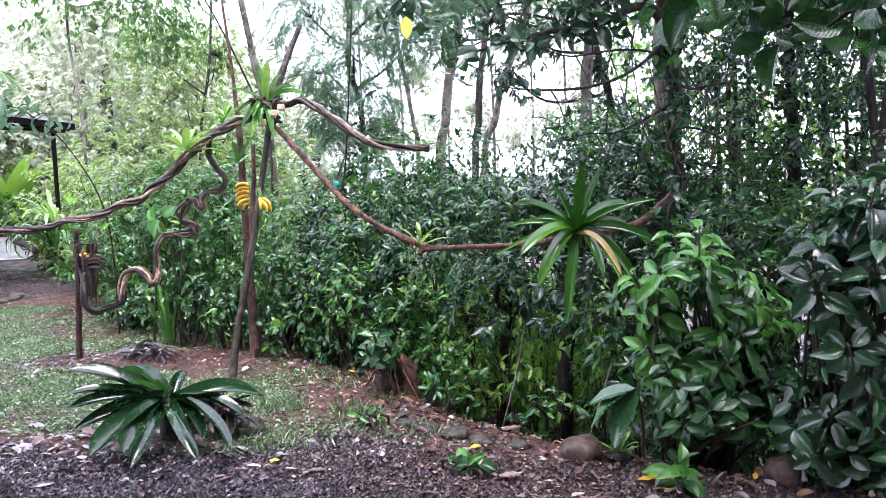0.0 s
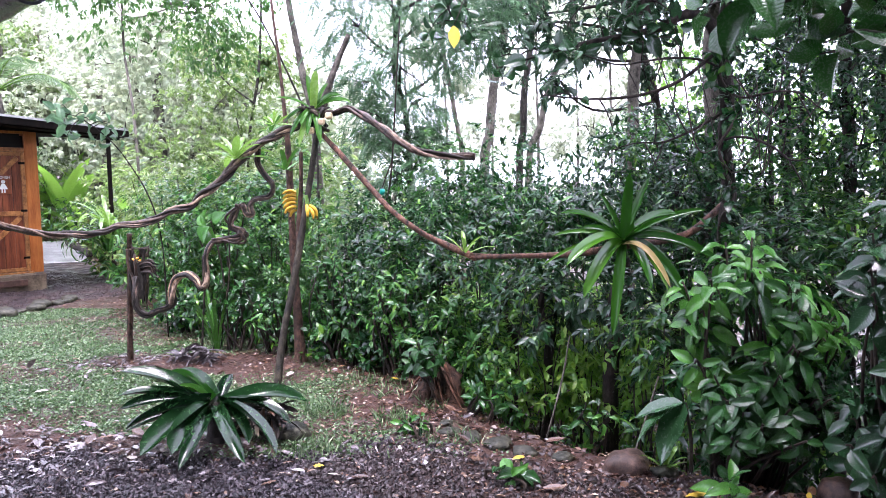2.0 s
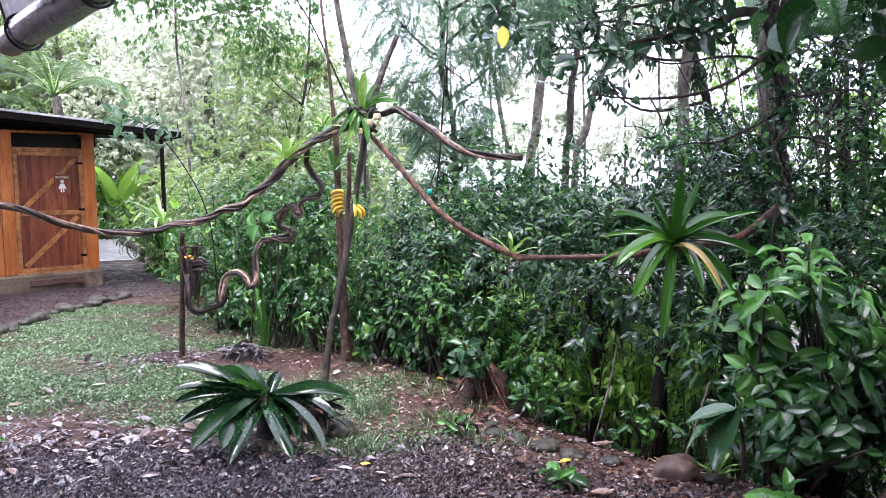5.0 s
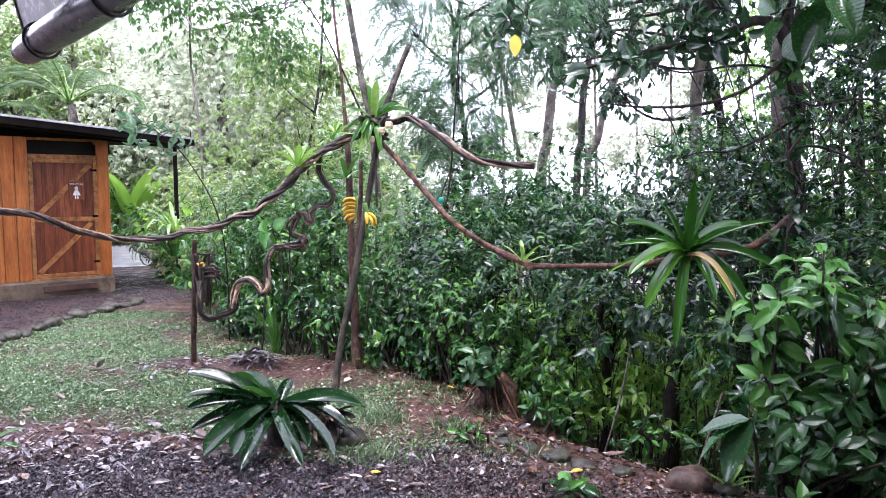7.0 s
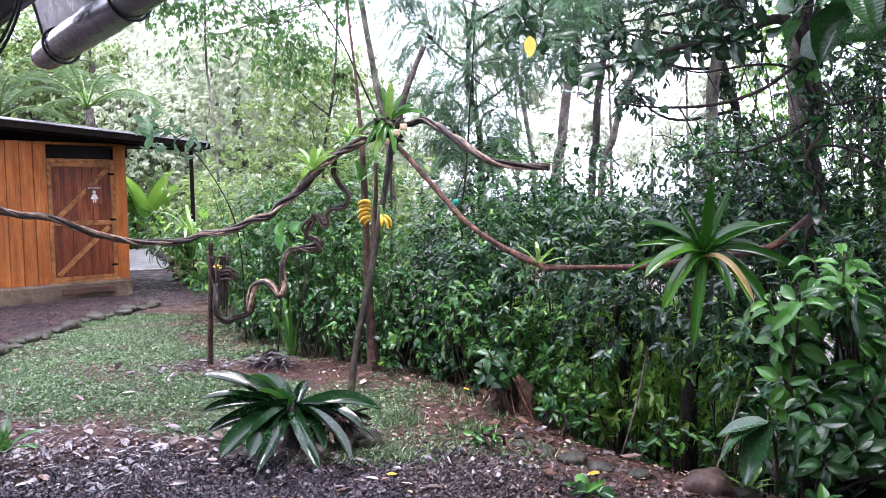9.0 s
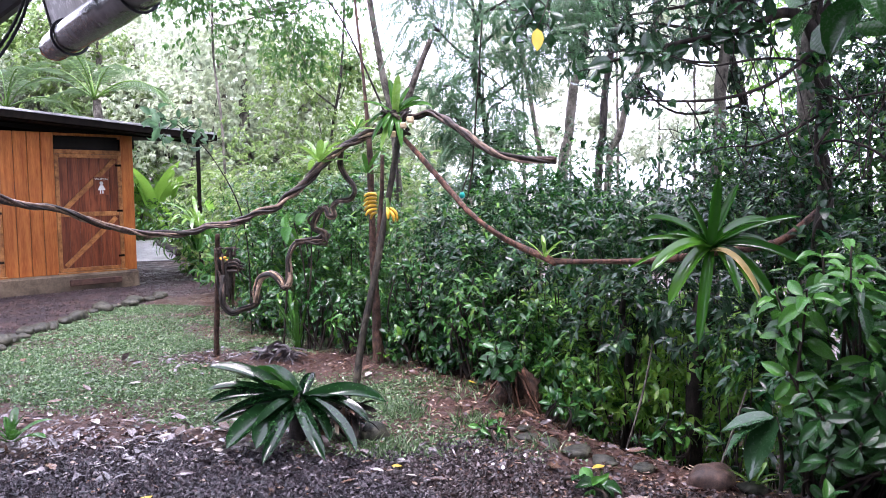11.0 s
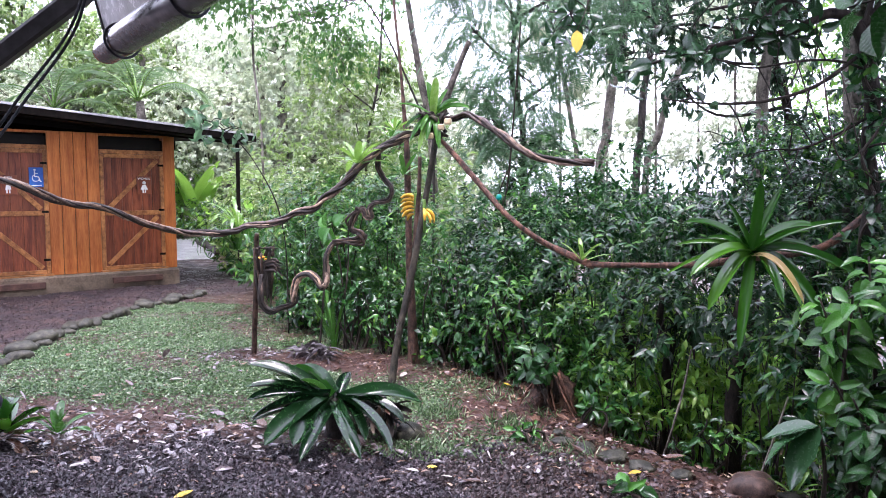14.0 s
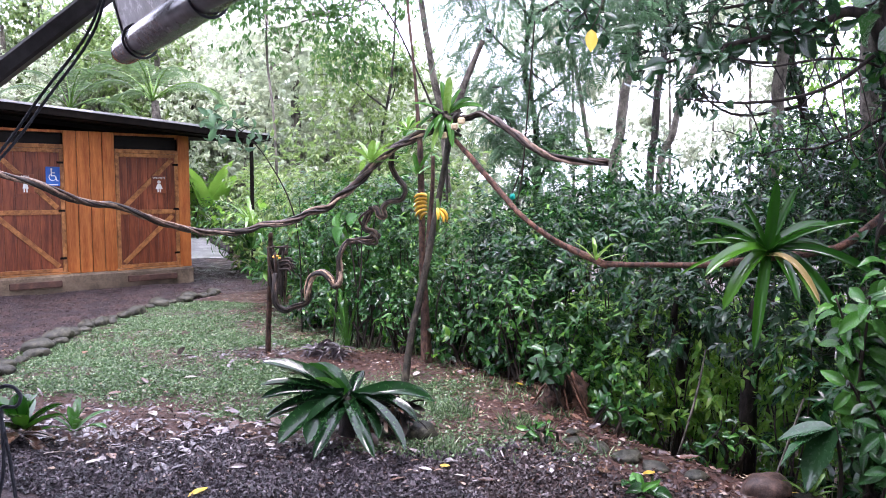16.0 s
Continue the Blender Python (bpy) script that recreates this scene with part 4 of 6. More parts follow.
tied_bromeliad((-1.43, 6.08, 2.22), 11, ((.03, -.05, .33, .05, .068), (-.05, .02, .3, .04, .055), (.31, -.1, .06, .1, .06), (.22, -.05, .13, .08, .055), (.2, .1, .17, .06, .045), (-.29, -.1, .1, .07, .03), (-.19, -.12, -.21, .1, .05), (-.12, -.14, -.29, .1, .052),
                                         (-.05, -.16, -.2, .1, .05), (.05, -.17, -.27, .12, .06), (-.1, -.12, -.12, .09, .05), (-.24, -.06, -.1, .1, .042), (.12, .05, .24, .04, .04)),
               (M_BROM_PALE, M_BROM, M_BROM, M_BROM, M_BROM_MID, M_BROM, M_BROM_MID), "green bromeliad with upright and hanging leaves tied to the post top")
bromeliad((-1.79, 6.16, 2.12), 0.17, 14, 0.022, M_BROM_PALE, "small yellow-green bromeliad on the liana", low=5, high=80, bend=0.7, seed=19)
knot = thing("root_knot", pose(-1.43, 6.12, 2.16), "dark tangle of roots and moss binding the perches to the post", "roots")
kr = random.Random(31)
for k in range(22):
    a0 = [kr.uniform(-.13, .13), kr.uniform(-.09, .03), kr.uniform(-.1, .1)]
    a2 = [kr.uniform(-.16, .16), kr.uniform(-.09, .03), kr.uniform(-.14, .1)]
    part("root", tube([a0, ((a0[0] + a2[0]) / 2, -.1 + kr.uniform(-.02, .04), (a0[2] + a2[2]) / 2 + .03), a2], (kr.uniform(.008, .02), kr.uniform(.012, .024), .006), n=12, segs=7, lumps=0.4, seed=k), (M_BARK_WET, M_VINE_DARK, M_LICHEN)[k % 3], knot)
bromeliad((-2.1, 6.08, 1.84), 0.36, 12, 0.055, M_BROM_PALE, "pale green bromeliad perched on the liana", low=10, high=75, bend=0.9, seed=5)
bromeliad((-0.18, 5.5, 1.1), 0.22, 8, 0.03, M_BROM_PALE, "small yellow-green bromeliad in the branch fork", low=20, high=70, bend=0.9, seed=6)
tied_bromeliad((0.88, 4.9, 1.23), -2, ((-.42, -.1, .19, .12, .06), (-.16, -.05, .31, .02, .045), (.02, -.12, .45, .0, .066), (.17, .05, .41, .03, .05), (.3, -.2, .18, .1, .085), (.52, -.05, .2, .08, .055), (.58, -.16, -.13, .14, .08), (.39, -.2, -.41, .2, .085), (.14, -.26, -.28, .14, .065),
                                       (-.09, -.2, -.59, .12, .07), (-.28, -.25, -.34, .14, .09), (-.39, -.28, -.13, .14, .09), (-.53, -.05, -.16, .12, .032), (-.46, .05, .03, .08, .042), (.25, -.22, -.3, .16, .05), (.36, .05, .03, .1, .05), (.35, .1, .13, .08, .05), (-.27, .05, .08, .06, .05)),
               (M_BROM_MID,), "large glossy green bromeliad hanging on the level branch")
dying = thing("dying_leaf", pose(0.88, 4.86, 1.21), "withered yellow strap leaf in the hanging bromeliad", "leaf")
part("leaf", blade((.24, -.24, -.25), .17, .045), M_WITHERED, dying)
bromeliad((-1.83, 6.62, 1.75), 0.3, 8, 0.04, M_BROM, "green bromeliad growing on the slender trunk", low=0, high=80, bend=0.8, seed=8)
bromeliad((-1.95, 6.62, 2.1), 0.25, 8, 0.03, M_BROM, "small bromeliad tucked behind the liana", low=10, high=80, bend=0.8, seed=18)
bromeliad((-3.4, 6.42, 1.16), 0.58, 30, 0.032, M_BROM_PALE, "drooping pale green strap-leaved plant on the stake", low=62, high=88, bend=3.1, seed=9, only=(90, 340))
bromeliad((-3.45, 6.5, 1.04), 0.62, 34, 0.032, M_BROM, "drooping green strap-leaved plant on the stake", low=62, high=86, bend=3.1, seed=10, only=(90, 330))
bromeliad((-2.66, 6.98, 0.02), 0.62, 14, 0.032, M_BROM, "upright tuft of sword-shaped leaves beside the hedge", name="iris_tuft", low=72, high=88, bend=0.35, seed=11)
bromeliad((-3.7, 3.85, 0.1), 0.33, 11, 0.11, M_BROM_MID, "broad-leaved green bromeliad with withered base leaves", low=25, high=82, bend=0.5, seed=12, jitter=1.6)
bromeliad((-3.68, 3.83, 0.06), 0.26, 14, 0.06, M_DEADLEAF, "withered brown leaves round the bromeliad base", name="dead_plant", low=-15, high=30, bend=1.0, seed=14)
bromeliad((-3.44, 4.0, 0.06), 0.25, 10, 0.05, M_BROM, "young pale bromeliad at the yard's edge", low=25, high=75, bend=0.9, seed=13)


# ---- stones ----
def rock(place, size, material, label, name="stone", group="", seed=0, rise=0.2):
    r_ = random.Random(seed)
    bm = bmesh.new()
    bmesh.ops.create_icosphere(bm, subdivisions=3, radius=1.0)
    off = Vector((r_.random() * 40, r_.random() * 40, r_.random() * 40))
    for v in bm.verts:
        k = 1 + 0.28 * noise.noise(v.co * 1.1 + off) + 0.08 * noise.noise(v.co * 3.1 + off)
        v.co = Vector((v.co.x * size[0], v.co.y * size[1], v.co.z * size[2])) * k
    for f in bm.faces:
        f.smooth = True
    z = at_ground(place[0], place[1])
    return tagged(part(name, bm, material, None, "", pose(place[0], place[1], z + size[2] * rise, 0, 0, r_.uniform(0, 180))), label, "stone", group)


rock((0.76, 4.08), (0.15, 0.12, 0.092), M_STONE_BROWN, "rounded red-brown boulder at the yard's edge", "boulder", seed=1)
rock((-1.28, 4.62), (0.1, 0.09, 0.08), M_STONE, "grey stone beside the bromeliad", seed=2)
rock((1.75, 3.72), (0.1, 0.1, 0.11), M_STONE_BROWN, "red-brown stone under the leafy bush", seed=3)
for k, (sx, sy, sr) in enumerate(((0.05, 4.42, 0.1), (-0.12, 4.55, 0.09), (-0.27, 4.66, 0.08), (0.2, 4.32, 0.08), (0.95, 4.02, 0.08), (0.42, 4.22, 0.07), (-0.3, 4.85, 0.06))):
    rock((sx, sy), (sr, sr * 0.8, sr * 0.45), M_STONE, "grey stone half sunk along the yard's edge", group="edge stones", seed=10 + k)
for k in range(27):
    u = k / 26 + 0.008 * math.sin(k * 5.3)
    sy = 5.2 + 5.0 * u
    sx = float(np.interp(sy, [5.2, 5.6, 7.2, 9.0, 10.2], [-5.3, -5.4, -5.93, -6.13, -5.95])) + 0.06 * math.sin(k * 2.1)
    sr = 0.1 + 0.03 * math.sin(k * 1.7) + 0.012 * math.sin(k * 4.1)
    rock((sx, sy), (sr * 1.15, sr * 0.8, sr * 0.62), M_STONE, "mossy grey kerb stone edging the gravel path", group="path kerb stones", seed=40 + k, rise=0.4)


# ---- planting helpers ----
def spot(az, elev, dist):
    """A place by its bearing from the yard's edge (degrees right of +y), its rise in degrees and its distance."""
    a, e = radians(az), math.tan(radians(elev))
    return np.array((dist * math.sin(a), dist * math.cos(a), 1.62 + dist * e))


def shrub(place, h, rad, clusters, per, length, width, material, label, seed, name="shrub", group="hedge shrubs", shape=LANCE, stems=4, inner=0.5, lift=0.0, droop=0.3, cat="shrub", thick=0.016):
    rng = np.random.RandomState(seed)
    x, y = place
    z = at_ground(x, y)
    s = thing(name, pose(x, y, z), label, cat, group)
    pts, out = blob_points(rng, clusters, (0, 0, lift + (h - lift) * 0.52), (rad, rad, (h - lift) * 0.5), inner, 9, 0.6)
    out = out + np.array((0, 0, 0.35))
    part("foliage", sprays(rng, pts, out, per, length, width, 1.0, droop, shape), material, s)
    for k in range(stems):
        tip = pts[rng.randint(len(pts))]
        part("stem", tube([(rng.randn() * 0.06, rng.randn() * 0.06, -0.12), (tip[0] * 0.35 + rng.randn() * 0.05, tip[1] * 0.35, tip[2] * 0.5), tuple(tip)], (thick, thick * 0.7, thick * 0.25), n=9, segs=5), M_TWIG, s)
    return s


def tree(label, path, radii, bark, crowns, leaf, seed, group="", name="tree", limbs=True, flare=0.4, segs=10, per=7, droop=0.45, inner=0.3, spread=1.0, shape=LANCE):
    """Trunk along a line, limbs to each crown, crowns of many leaf sprays. leaf: material, length, width."""
    rng = np.random.RandomState(seed)
    t = thing(name, pose(*path[0]), label, "tree", group)
    o = np.array(path[0], float)
    rel = [tuple(np.array(p, float) - o) for p in path]
    part("trunk", tube(rel, radii, n=36, segs=segs, lumps=0.1, seed=seed, flare=flare), bark, t)
    line = spline(rel, 30)
    for c, r, n in crowns:
        c = np.array(c, float) - o
        pts, out = blob_points(rng, n, c, r, inner, 6, 0.5)
        part("crown", sprays(rng, pts, out + np.array((0, 0, 0.2)), per, leaf[1], leaf[2], spread, droop, shape), leaf[0], t)
        if limbs:
            start = line[int(np.argmin(np.linalg.norm(line - (c - np.array((0, 0, r[2]))), axis=1)))]
            w = radii[-1] * 0.8 + 0.004
            mid = (start + c) / 2 + rng.randn(3) * 0.12 * np.linalg.norm(c - start)
            part("limb", tube([start, mid, c], (w, w * 0.7, w * 0.35), n=12, segs=6, seed=seed), bark, t)
            for k in range(5):
                e = pts[rng.randint(len(pts))]
                part("twig", tube([c * 0.6 + mid * 0.4, (c + e) / 2 + rng.randn(3) * 0.08, e], (w * 0.4, w * 0.25, 0.003), n=8, segs=4, seed=k), bark, t)
    return t


# ---- hedge along the gully ----
HEDGE = "dense dark green shrub with glossy lance-shaped leaves beside the yard"
spots = [(-3.6, 8.6, 1.7), (-2.9, 8.1, 1.75), (-2.2, 7.8, 1.6), (-1.5, 7.5, 1.7), (-0.9, 7.0, 1.6), (-0.4, 6.5, 1.7), (-0.3, 7.3, 2.5), (-1.2, 8.2, 2.2), (-2.3, 8.8, 2.1), (-3.2, 9.6, 2.2),
         (-0.8, 8.9, 2.9)]
for k, (sx, sy, sh) in enumerate(spots):
    shrub((sx, sy), sh, 0.64, 470, 7, (0.082, 0.092, 0.072)[k % 3], (0.028, 0.038, 0.027)[k % 3], M_LOWLEAF if k % 3 == 0 or sx < -1.8 else M_HEDGE, HEDGE, 100 + k, stems=6, shape=BROAD if k % 3 == 1 else LANCE)
OPEN = "tall thin-stemmed shrub with dark leaves above bare stems in the gully"
for k, (sx, sy, sh, lf) in enumerate(((0.05, 6.1, 2.1, 1.2), (0.5, 6.4, 2.25, 1.4), (1.0, 6.2, 2.25, 1.4), (0.75, 5.95, 2.4, 1.5), (1.3, 6.0, 2.6, 1.5), (1.6, 6.2, 2.9, 1.4), (2.1, 6.7, 3.2, 1.2), (0.3, 7.9, 3.1, 1.9), (1.2, 7.4, 3.0, 1.8), (2.3, 7.8, 3.3, 1.6))):
    shrub((sx, sy), sh, 0.55, 150, 6, 0.09, 0.034, M_HEDGE, OPEN, 130 + k, stems=4, thick=0.009, lift=lf, inner=0.35, group="gully shrubs")
for k in range(11):
    u = k / 17
    sx, sy = np.interp(u, [0, .3, .55, .75, 1], [-3.4, -1.9, -0.65, 0.0, 1.2]) + 0.1 * math.sin(k * 3.3), np.interp(u, [0, .3, .55, .75, 1], [7.75, 7.05, 6.0, 5.0, 4.4])
    shrub((sx, sy + 0.22), 0.5 + 0.2 * math.sin(k * 2.2), 0.34, 75, 5, 0.085, 0.042, M_LOWLEAF if k % 3 else M_HEDGE, "low bright green undergrowth plant at the hedge foot", 150 + k, "undergrowth_plant", "undergrowth", BROAD, 3)
for k, (sx, sy, sh) in enumerate(((0.7, 7.0, 1.5), (1.5, 6.9, 1.5), (0.0, 7.0, 1.4), (1.0, 8.2, 1.8), (2.2, 6.0, 1.2), (0.3, 8.6, 1.9), (1.8, 8.8, 1.9), (-0.6, 8.0, 1.6), (1.15, 6.75, 1.3), (0.35, 7.4, 1.5))):
    shrub((sx, sy), sh, 0.6, 120, 6, 0.13, 0.042, M_GULLY_LIT, "yellow-green fern-like gully plant with daylight in its leaf colour", 180 + k, "gully_plant", "gully plants", SIMPLE, 2)
for k, (sx, sy, sh) in enumerate(((-4.1, 9.6, 1.2), (-4.6, 10.8, 1.4), (-4.2, 11.5, 2.0), (-3.6, 10.8, 2.3), (-5.2, 12.4, 1.5), (-4.9, 13.6, 2.2), (-2.7, 10.3, 2.8), (-1.8, 10.4, 3.0), (-6.2, 15.5, 2.0), (-5.5, 16.0, 2.6), (-4.0, 14.0, 3.0), (-8.2, 18.0, 2.4), (-7.0, 18.5, 3.0))):
    shrub((sx, sy), sh, 0.85, 170, 6, 0.17, 0.055, M_MID if k % 2 else M_LOWLEAF, "bright green shrub beside the path behind the hut", 200 + k, stems=4, group="path shrubs", shape=SIMPLE)


# ---- banana-like plants behind the hut ----
def paddle(length, width, bend, seed):
    r_ = np.random.RandomState(seed)
    verts, faces, x, z = [], [], 0.0, 0.0
    n = 10
    for i in range(n + 1):
        u = i / n
        w = width * max(0.02, math.sin(min(1, 0.08 + u) * math.pi) ** 0.55) if u > 0.22 else width * 0.04
        a = -bend * u ** 1.5
        for s in (-1, -0.5, 0, 0.5, 1):
            verts.append((x, s * w / 2, z + abs(s) * w * 0.18 + 0.015 * (r_.rand() - 0.5)))
        x, z = x + math.cos(a) * length / n, z + math.sin(a) * length / n
    for i in range(n):
        for k in range(4):
            p = i * 5 + k
            faces.append((p, p + 5, p + 6, p + 1))
    return mesh_of("leaf", verts, faces)


def paddle_plant(place, h, count, material, label, seed, name="heliconia"):
    r_ = random.Random(seed)
    x, y = place
    b = thing(name, pose(x, y, at_ground(x, y)), label, "plant", "broad-leaved plants")
    for i in range(count):
        ln = h * r_.uniform(0.7, 1.1)
        part("leaf", paddle(ln, ln * 0.2, r_.uniform(0.4, 1.3), seed * 20 + i), material, b, "", pose(r_.uniform(-.1, .1), r_.uniform(-.1, .1), 0, 0, 0, i * 137 + r_.uniform(-20, 20)) @ pose(0, 0, 0, r_.uniform(-25, 25), -r_.uniform(62, 86), 0))
    return b


for k, (px_, py_, ph) in enumerate(((-6.5, 14.6, 1.9), (-7.2, 15.6, 2.1), (-5.8, 14.0, 1.5), (-8.0, 16.8, 2.2), (-6.9, 17.2, 2.2), (-5.9, 13.0, 1.0), (-8.6, 17.4, 1.8), (-7.6, 15.0, 1.3), (-6.2, 15.2, 1.6), (-7.0, 14.0, 0.9), (-9.3, 18.6, 2.3), (-8.0, 19.0, 2.5), (-12.3, 22.3, 2.8), (-11.5, 22.7, 2.6), (-13.2, 22.5, 2.7), (-12.8, 24.0, 3.2), (-14.0, 23.6, 3.0))):
    paddle_plant((px_, py_), ph, 8, M_BANANA_LEAF, "bright yellow-green broad-leaved plant behind the hut", 30 + k)

# ---- the far hillside ----
rngh = random.Random(5)
for k in range(30):
    az, dist = -52 + 40 * ((k * 0.618) % 1.0), 21 + 22 * ((k * 0.37 + 0.1) % 1.0)
    x, y = dist * math.sin(radians(az)), dist * math.cos(radians(az))
    z = at_ground(x, y)
    h = rngh.uniform(4.5, 8.0)
    crowns = [((x + rngh.uniform(-1.6, 1.6), y + rngh.uniform(-1, 1), z + h * f), (rngh.uniform(1.7, 2.6), 2.0, rngh.uniform(1.3, 2.2)), 480) for f in (0.28, 0.6, 0.9)]
    # most hillside crowns take the leaf colour paled for glare
    tree("tall forest tree on the far hillside, mostly paled for glare", [(x, y, z - 0.3), (x + 0.2, y, z + h * 0.5), (x, y + 0.2, z + h)], (0.25, 0.18, 0.07), M_BARK_PALE, crowns,
         ((M_MID, M_FAR_PALED, M_FAR_PALED, M_FAR_PALED, M_FAR_PALED)[k % 5], 0.18, 0.12), 300 + k, "hillside trees", per=7, shape=SIMPLE, segs=7, spread=1.2)
# valley crowns too carry the bright haze in their leaf colour
for k in range(12):
    az, dist = -14 + 38 * (k / 11), 30 + 14 * ((k * 0.618) % 1)
    x, y = dist * math.sin(radians(az)), dist * math.cos(radians(az))
    z = at_ground(x, y)
    tree("tree low across the valley, its leaves paled for glare", [(x, y, z - 0.3), (x, y, z + 2), (x + 0.2, y, z + 3.4)], (0.2, 0.15, 0.06), M_BARK_PALE,
         [((x, y, z + 1.6), (2.2, 1.8, 1.2), 230)], (M_FAR_PALED, 0.26, 0.13), 340 + k, "valley trees", per=6, shape=SIMPLE, segs=7, spread=1.2)


# palm behind the hut
def palm(base, h, fronds, length, seed):
    r_ = random.Random(seed)
    p = thing("palm_tree", pose(*base), "grey-green feather palm standing behind the hut", "palm", "palms")
    part("trunk", tube([(0, 0, -0.2), (0.1, 0, h * 0.5), (0, 0.1, h)], (0.13, 0.1, 0.09), n=20, segs=9, seed=seed), M_BARK_PALE, p)
    for i in range(fronds):
        q = pose(0, 0, h, 0, 0, i * 137.5) @ pose(0, 0, 0, 0, -r_.uniform(30, 80), 0)
        stations = []
        x = z = 0.0
        for k in range(15):
            a = -1.9 * (k / 14) ** 1.5
            stations.append((x, 0, z))
            x, z = x + math.cos(a) * length / 14, z + math.sin(a) * length / 14
        f = part("frond", tube(stations, (0.022, 0.014, 0.005), n=15, segs=5), M_BROM_PALE, p, "", q)
        st = spline(stations[3:], 26)
        pos = np.repeat(st, 2, 0)
        sgn = np.tile((-1.0, 1.0), 26)
        tan = np.repeat(np.gradient(st, axis=0), 2, 0)
        way = unit(tan) * 0.6 + np.stack([0 * sgn, sgn, -0.7 + 0 * sgn], -1)
        u = np.repeat(np.linspace(0, 1, 26), 2)
        ln = length * 0.24 * np.sin(np.clip(u * 0.85 + 0.12, 0, 1) * math.pi) ** 0.6
        part("leaflet_fringe", cloud_mesh(LANCE, pos, way, np.stack([0 * sgn, -sgn, 0.4 + 0 * sgn], -1), ln, np.full(len(pos), 0.022)), M_PALM, f)
    return p


bx, by, _ = spot(-34.2, 0, 19)
palm((bx, by, at_ground(bx, by)), 3.7, 10, 2.0, 1)
bx, by, _ = spot(-39.5, 0, 20)
palm((bx, by, at_ground(bx, by)), 3.5, 9, 1.8, 2)

# ---- trees round the yard ----
def rooted(az, dist):
    p = spot(az, 0, dist)
    return (p[0], p[1], at_ground(p[0], p[1]) - 0.2)


def blobs(specs, n):
    return [(spot(a, e, d), (r, r, r * 0.8), n) for a, e, d, r in specs]


tree("tree with hanging sprays of bright green pinnate leaves over the yard", [rooted(-25.5, 18), spot(-25.7, 4, 18), spot(-26.2, 10, 18), spot(-26, 18, 14)], (0.035, 0.03, 0.026, 0.02), M_BARK_PALE,
     blobs([(-31, 15.5, 9, .8), (-28, 13.5, 9, .8), (-24.5, 14.5, 9, .9), (-21.5, 13, 9, .9), (-19.5, 10.5, 9.2, .6), (-26, 18, 9, 1.0), (-20, 17.5, 9, 1.0), (-33, 19, 9, .9), (-17, 15, 9.5, .7)], 250), (M_FEATHER, 0.068, 0.026), 400, shape=LANCE, per=6, droop=0.7, inner=0.15)
tree("bright yellow-green small-leaved tree beyond the hedge", [rooted(-18, 12), spot(-18, 2, 12), spot(-17, 9, 12), spot(-16.5, 18, 12)], (0.03, 0.024, 0.02, 0.014), M_BARK,
     blobs([(-22, 3, 12, 1.0), (-19, 6.5, 12, 1.0), (-16, 3, 12, 1.0), (-18, 0, 11.5, 1.0), (-23.5, -1, 12, 1.0), (-16.5, 9, 12.3, .7), (-21, 9.5, 12.5, .8), (-13, 0, 12, 1.0)], 260), (M_MID, 0.09, 0.036), 401, shape=SIMPLE, per=7, droop=0.5, inner=0.2)
tree("slender tree with dark feathery foliage behind the perch", [rooted(-6, 9.5), spot(-6, 3, 9.5), spot(-7, 9, 9.3), spot(-6, 17, 9)], (0.05, 0.04, 0.032, 0.02), M_BARK,
     blobs([(-10.5, 12.5, 9, .7), (-6.5, 9.5, 9, .8), (-3, 13.5, 9, .8), (-8.5, 5, 9, .6), (-4.5, 3, 9, .7), (-7.5, 15, 9, .8), (-12, 15.5, 9, .5), (0.5, 14.5, 9, .6), (-7, 1, 9, .7), (-1.5, 11, 9, .7), (-5, 6.5, 9, .8), (-9, 8, 9, .7)], 52), (M_PLUME, 0.26, 0.13), 402, shape=FROND, per=3, droop=0.6, inner=0.2)
tree("slim leaning grey tree rising behind the post", [rooted(-12.5, 11), spot(-13, 3, 11), spot(-14, 9, 11), spot(-15.2, 16, 11), spot(-16, 22, 11)], (0.07, 0.055, 0.05, 0.04, 0.03), M_BARK_PALE,
     blobs([(-15.5, 19, 11, 1.0), (-11, 19.5, 11, .9)], 260), (M_FEATHER, 0.09, 0.03), 403, shape=SIMPLE, per=7, droop=0.5, inner=0.2)
tree("bare thin leaning sapling stem behind the post", [rooted(-13.2, 9), spot(-13, 3, 9), spot(-14, 6, 9), spot(-16.8, 12, 9), spot(-19, 15, 9), spot(-21, 18, 9)], (0.018, 0.014, 0.012, 0.01, 0.008, 0.006), M_BARK,
     blobs([(-21, 19.5, 9, .4)], 40), (M_FEATHER, 0.12, 0.04), 404, per=6)
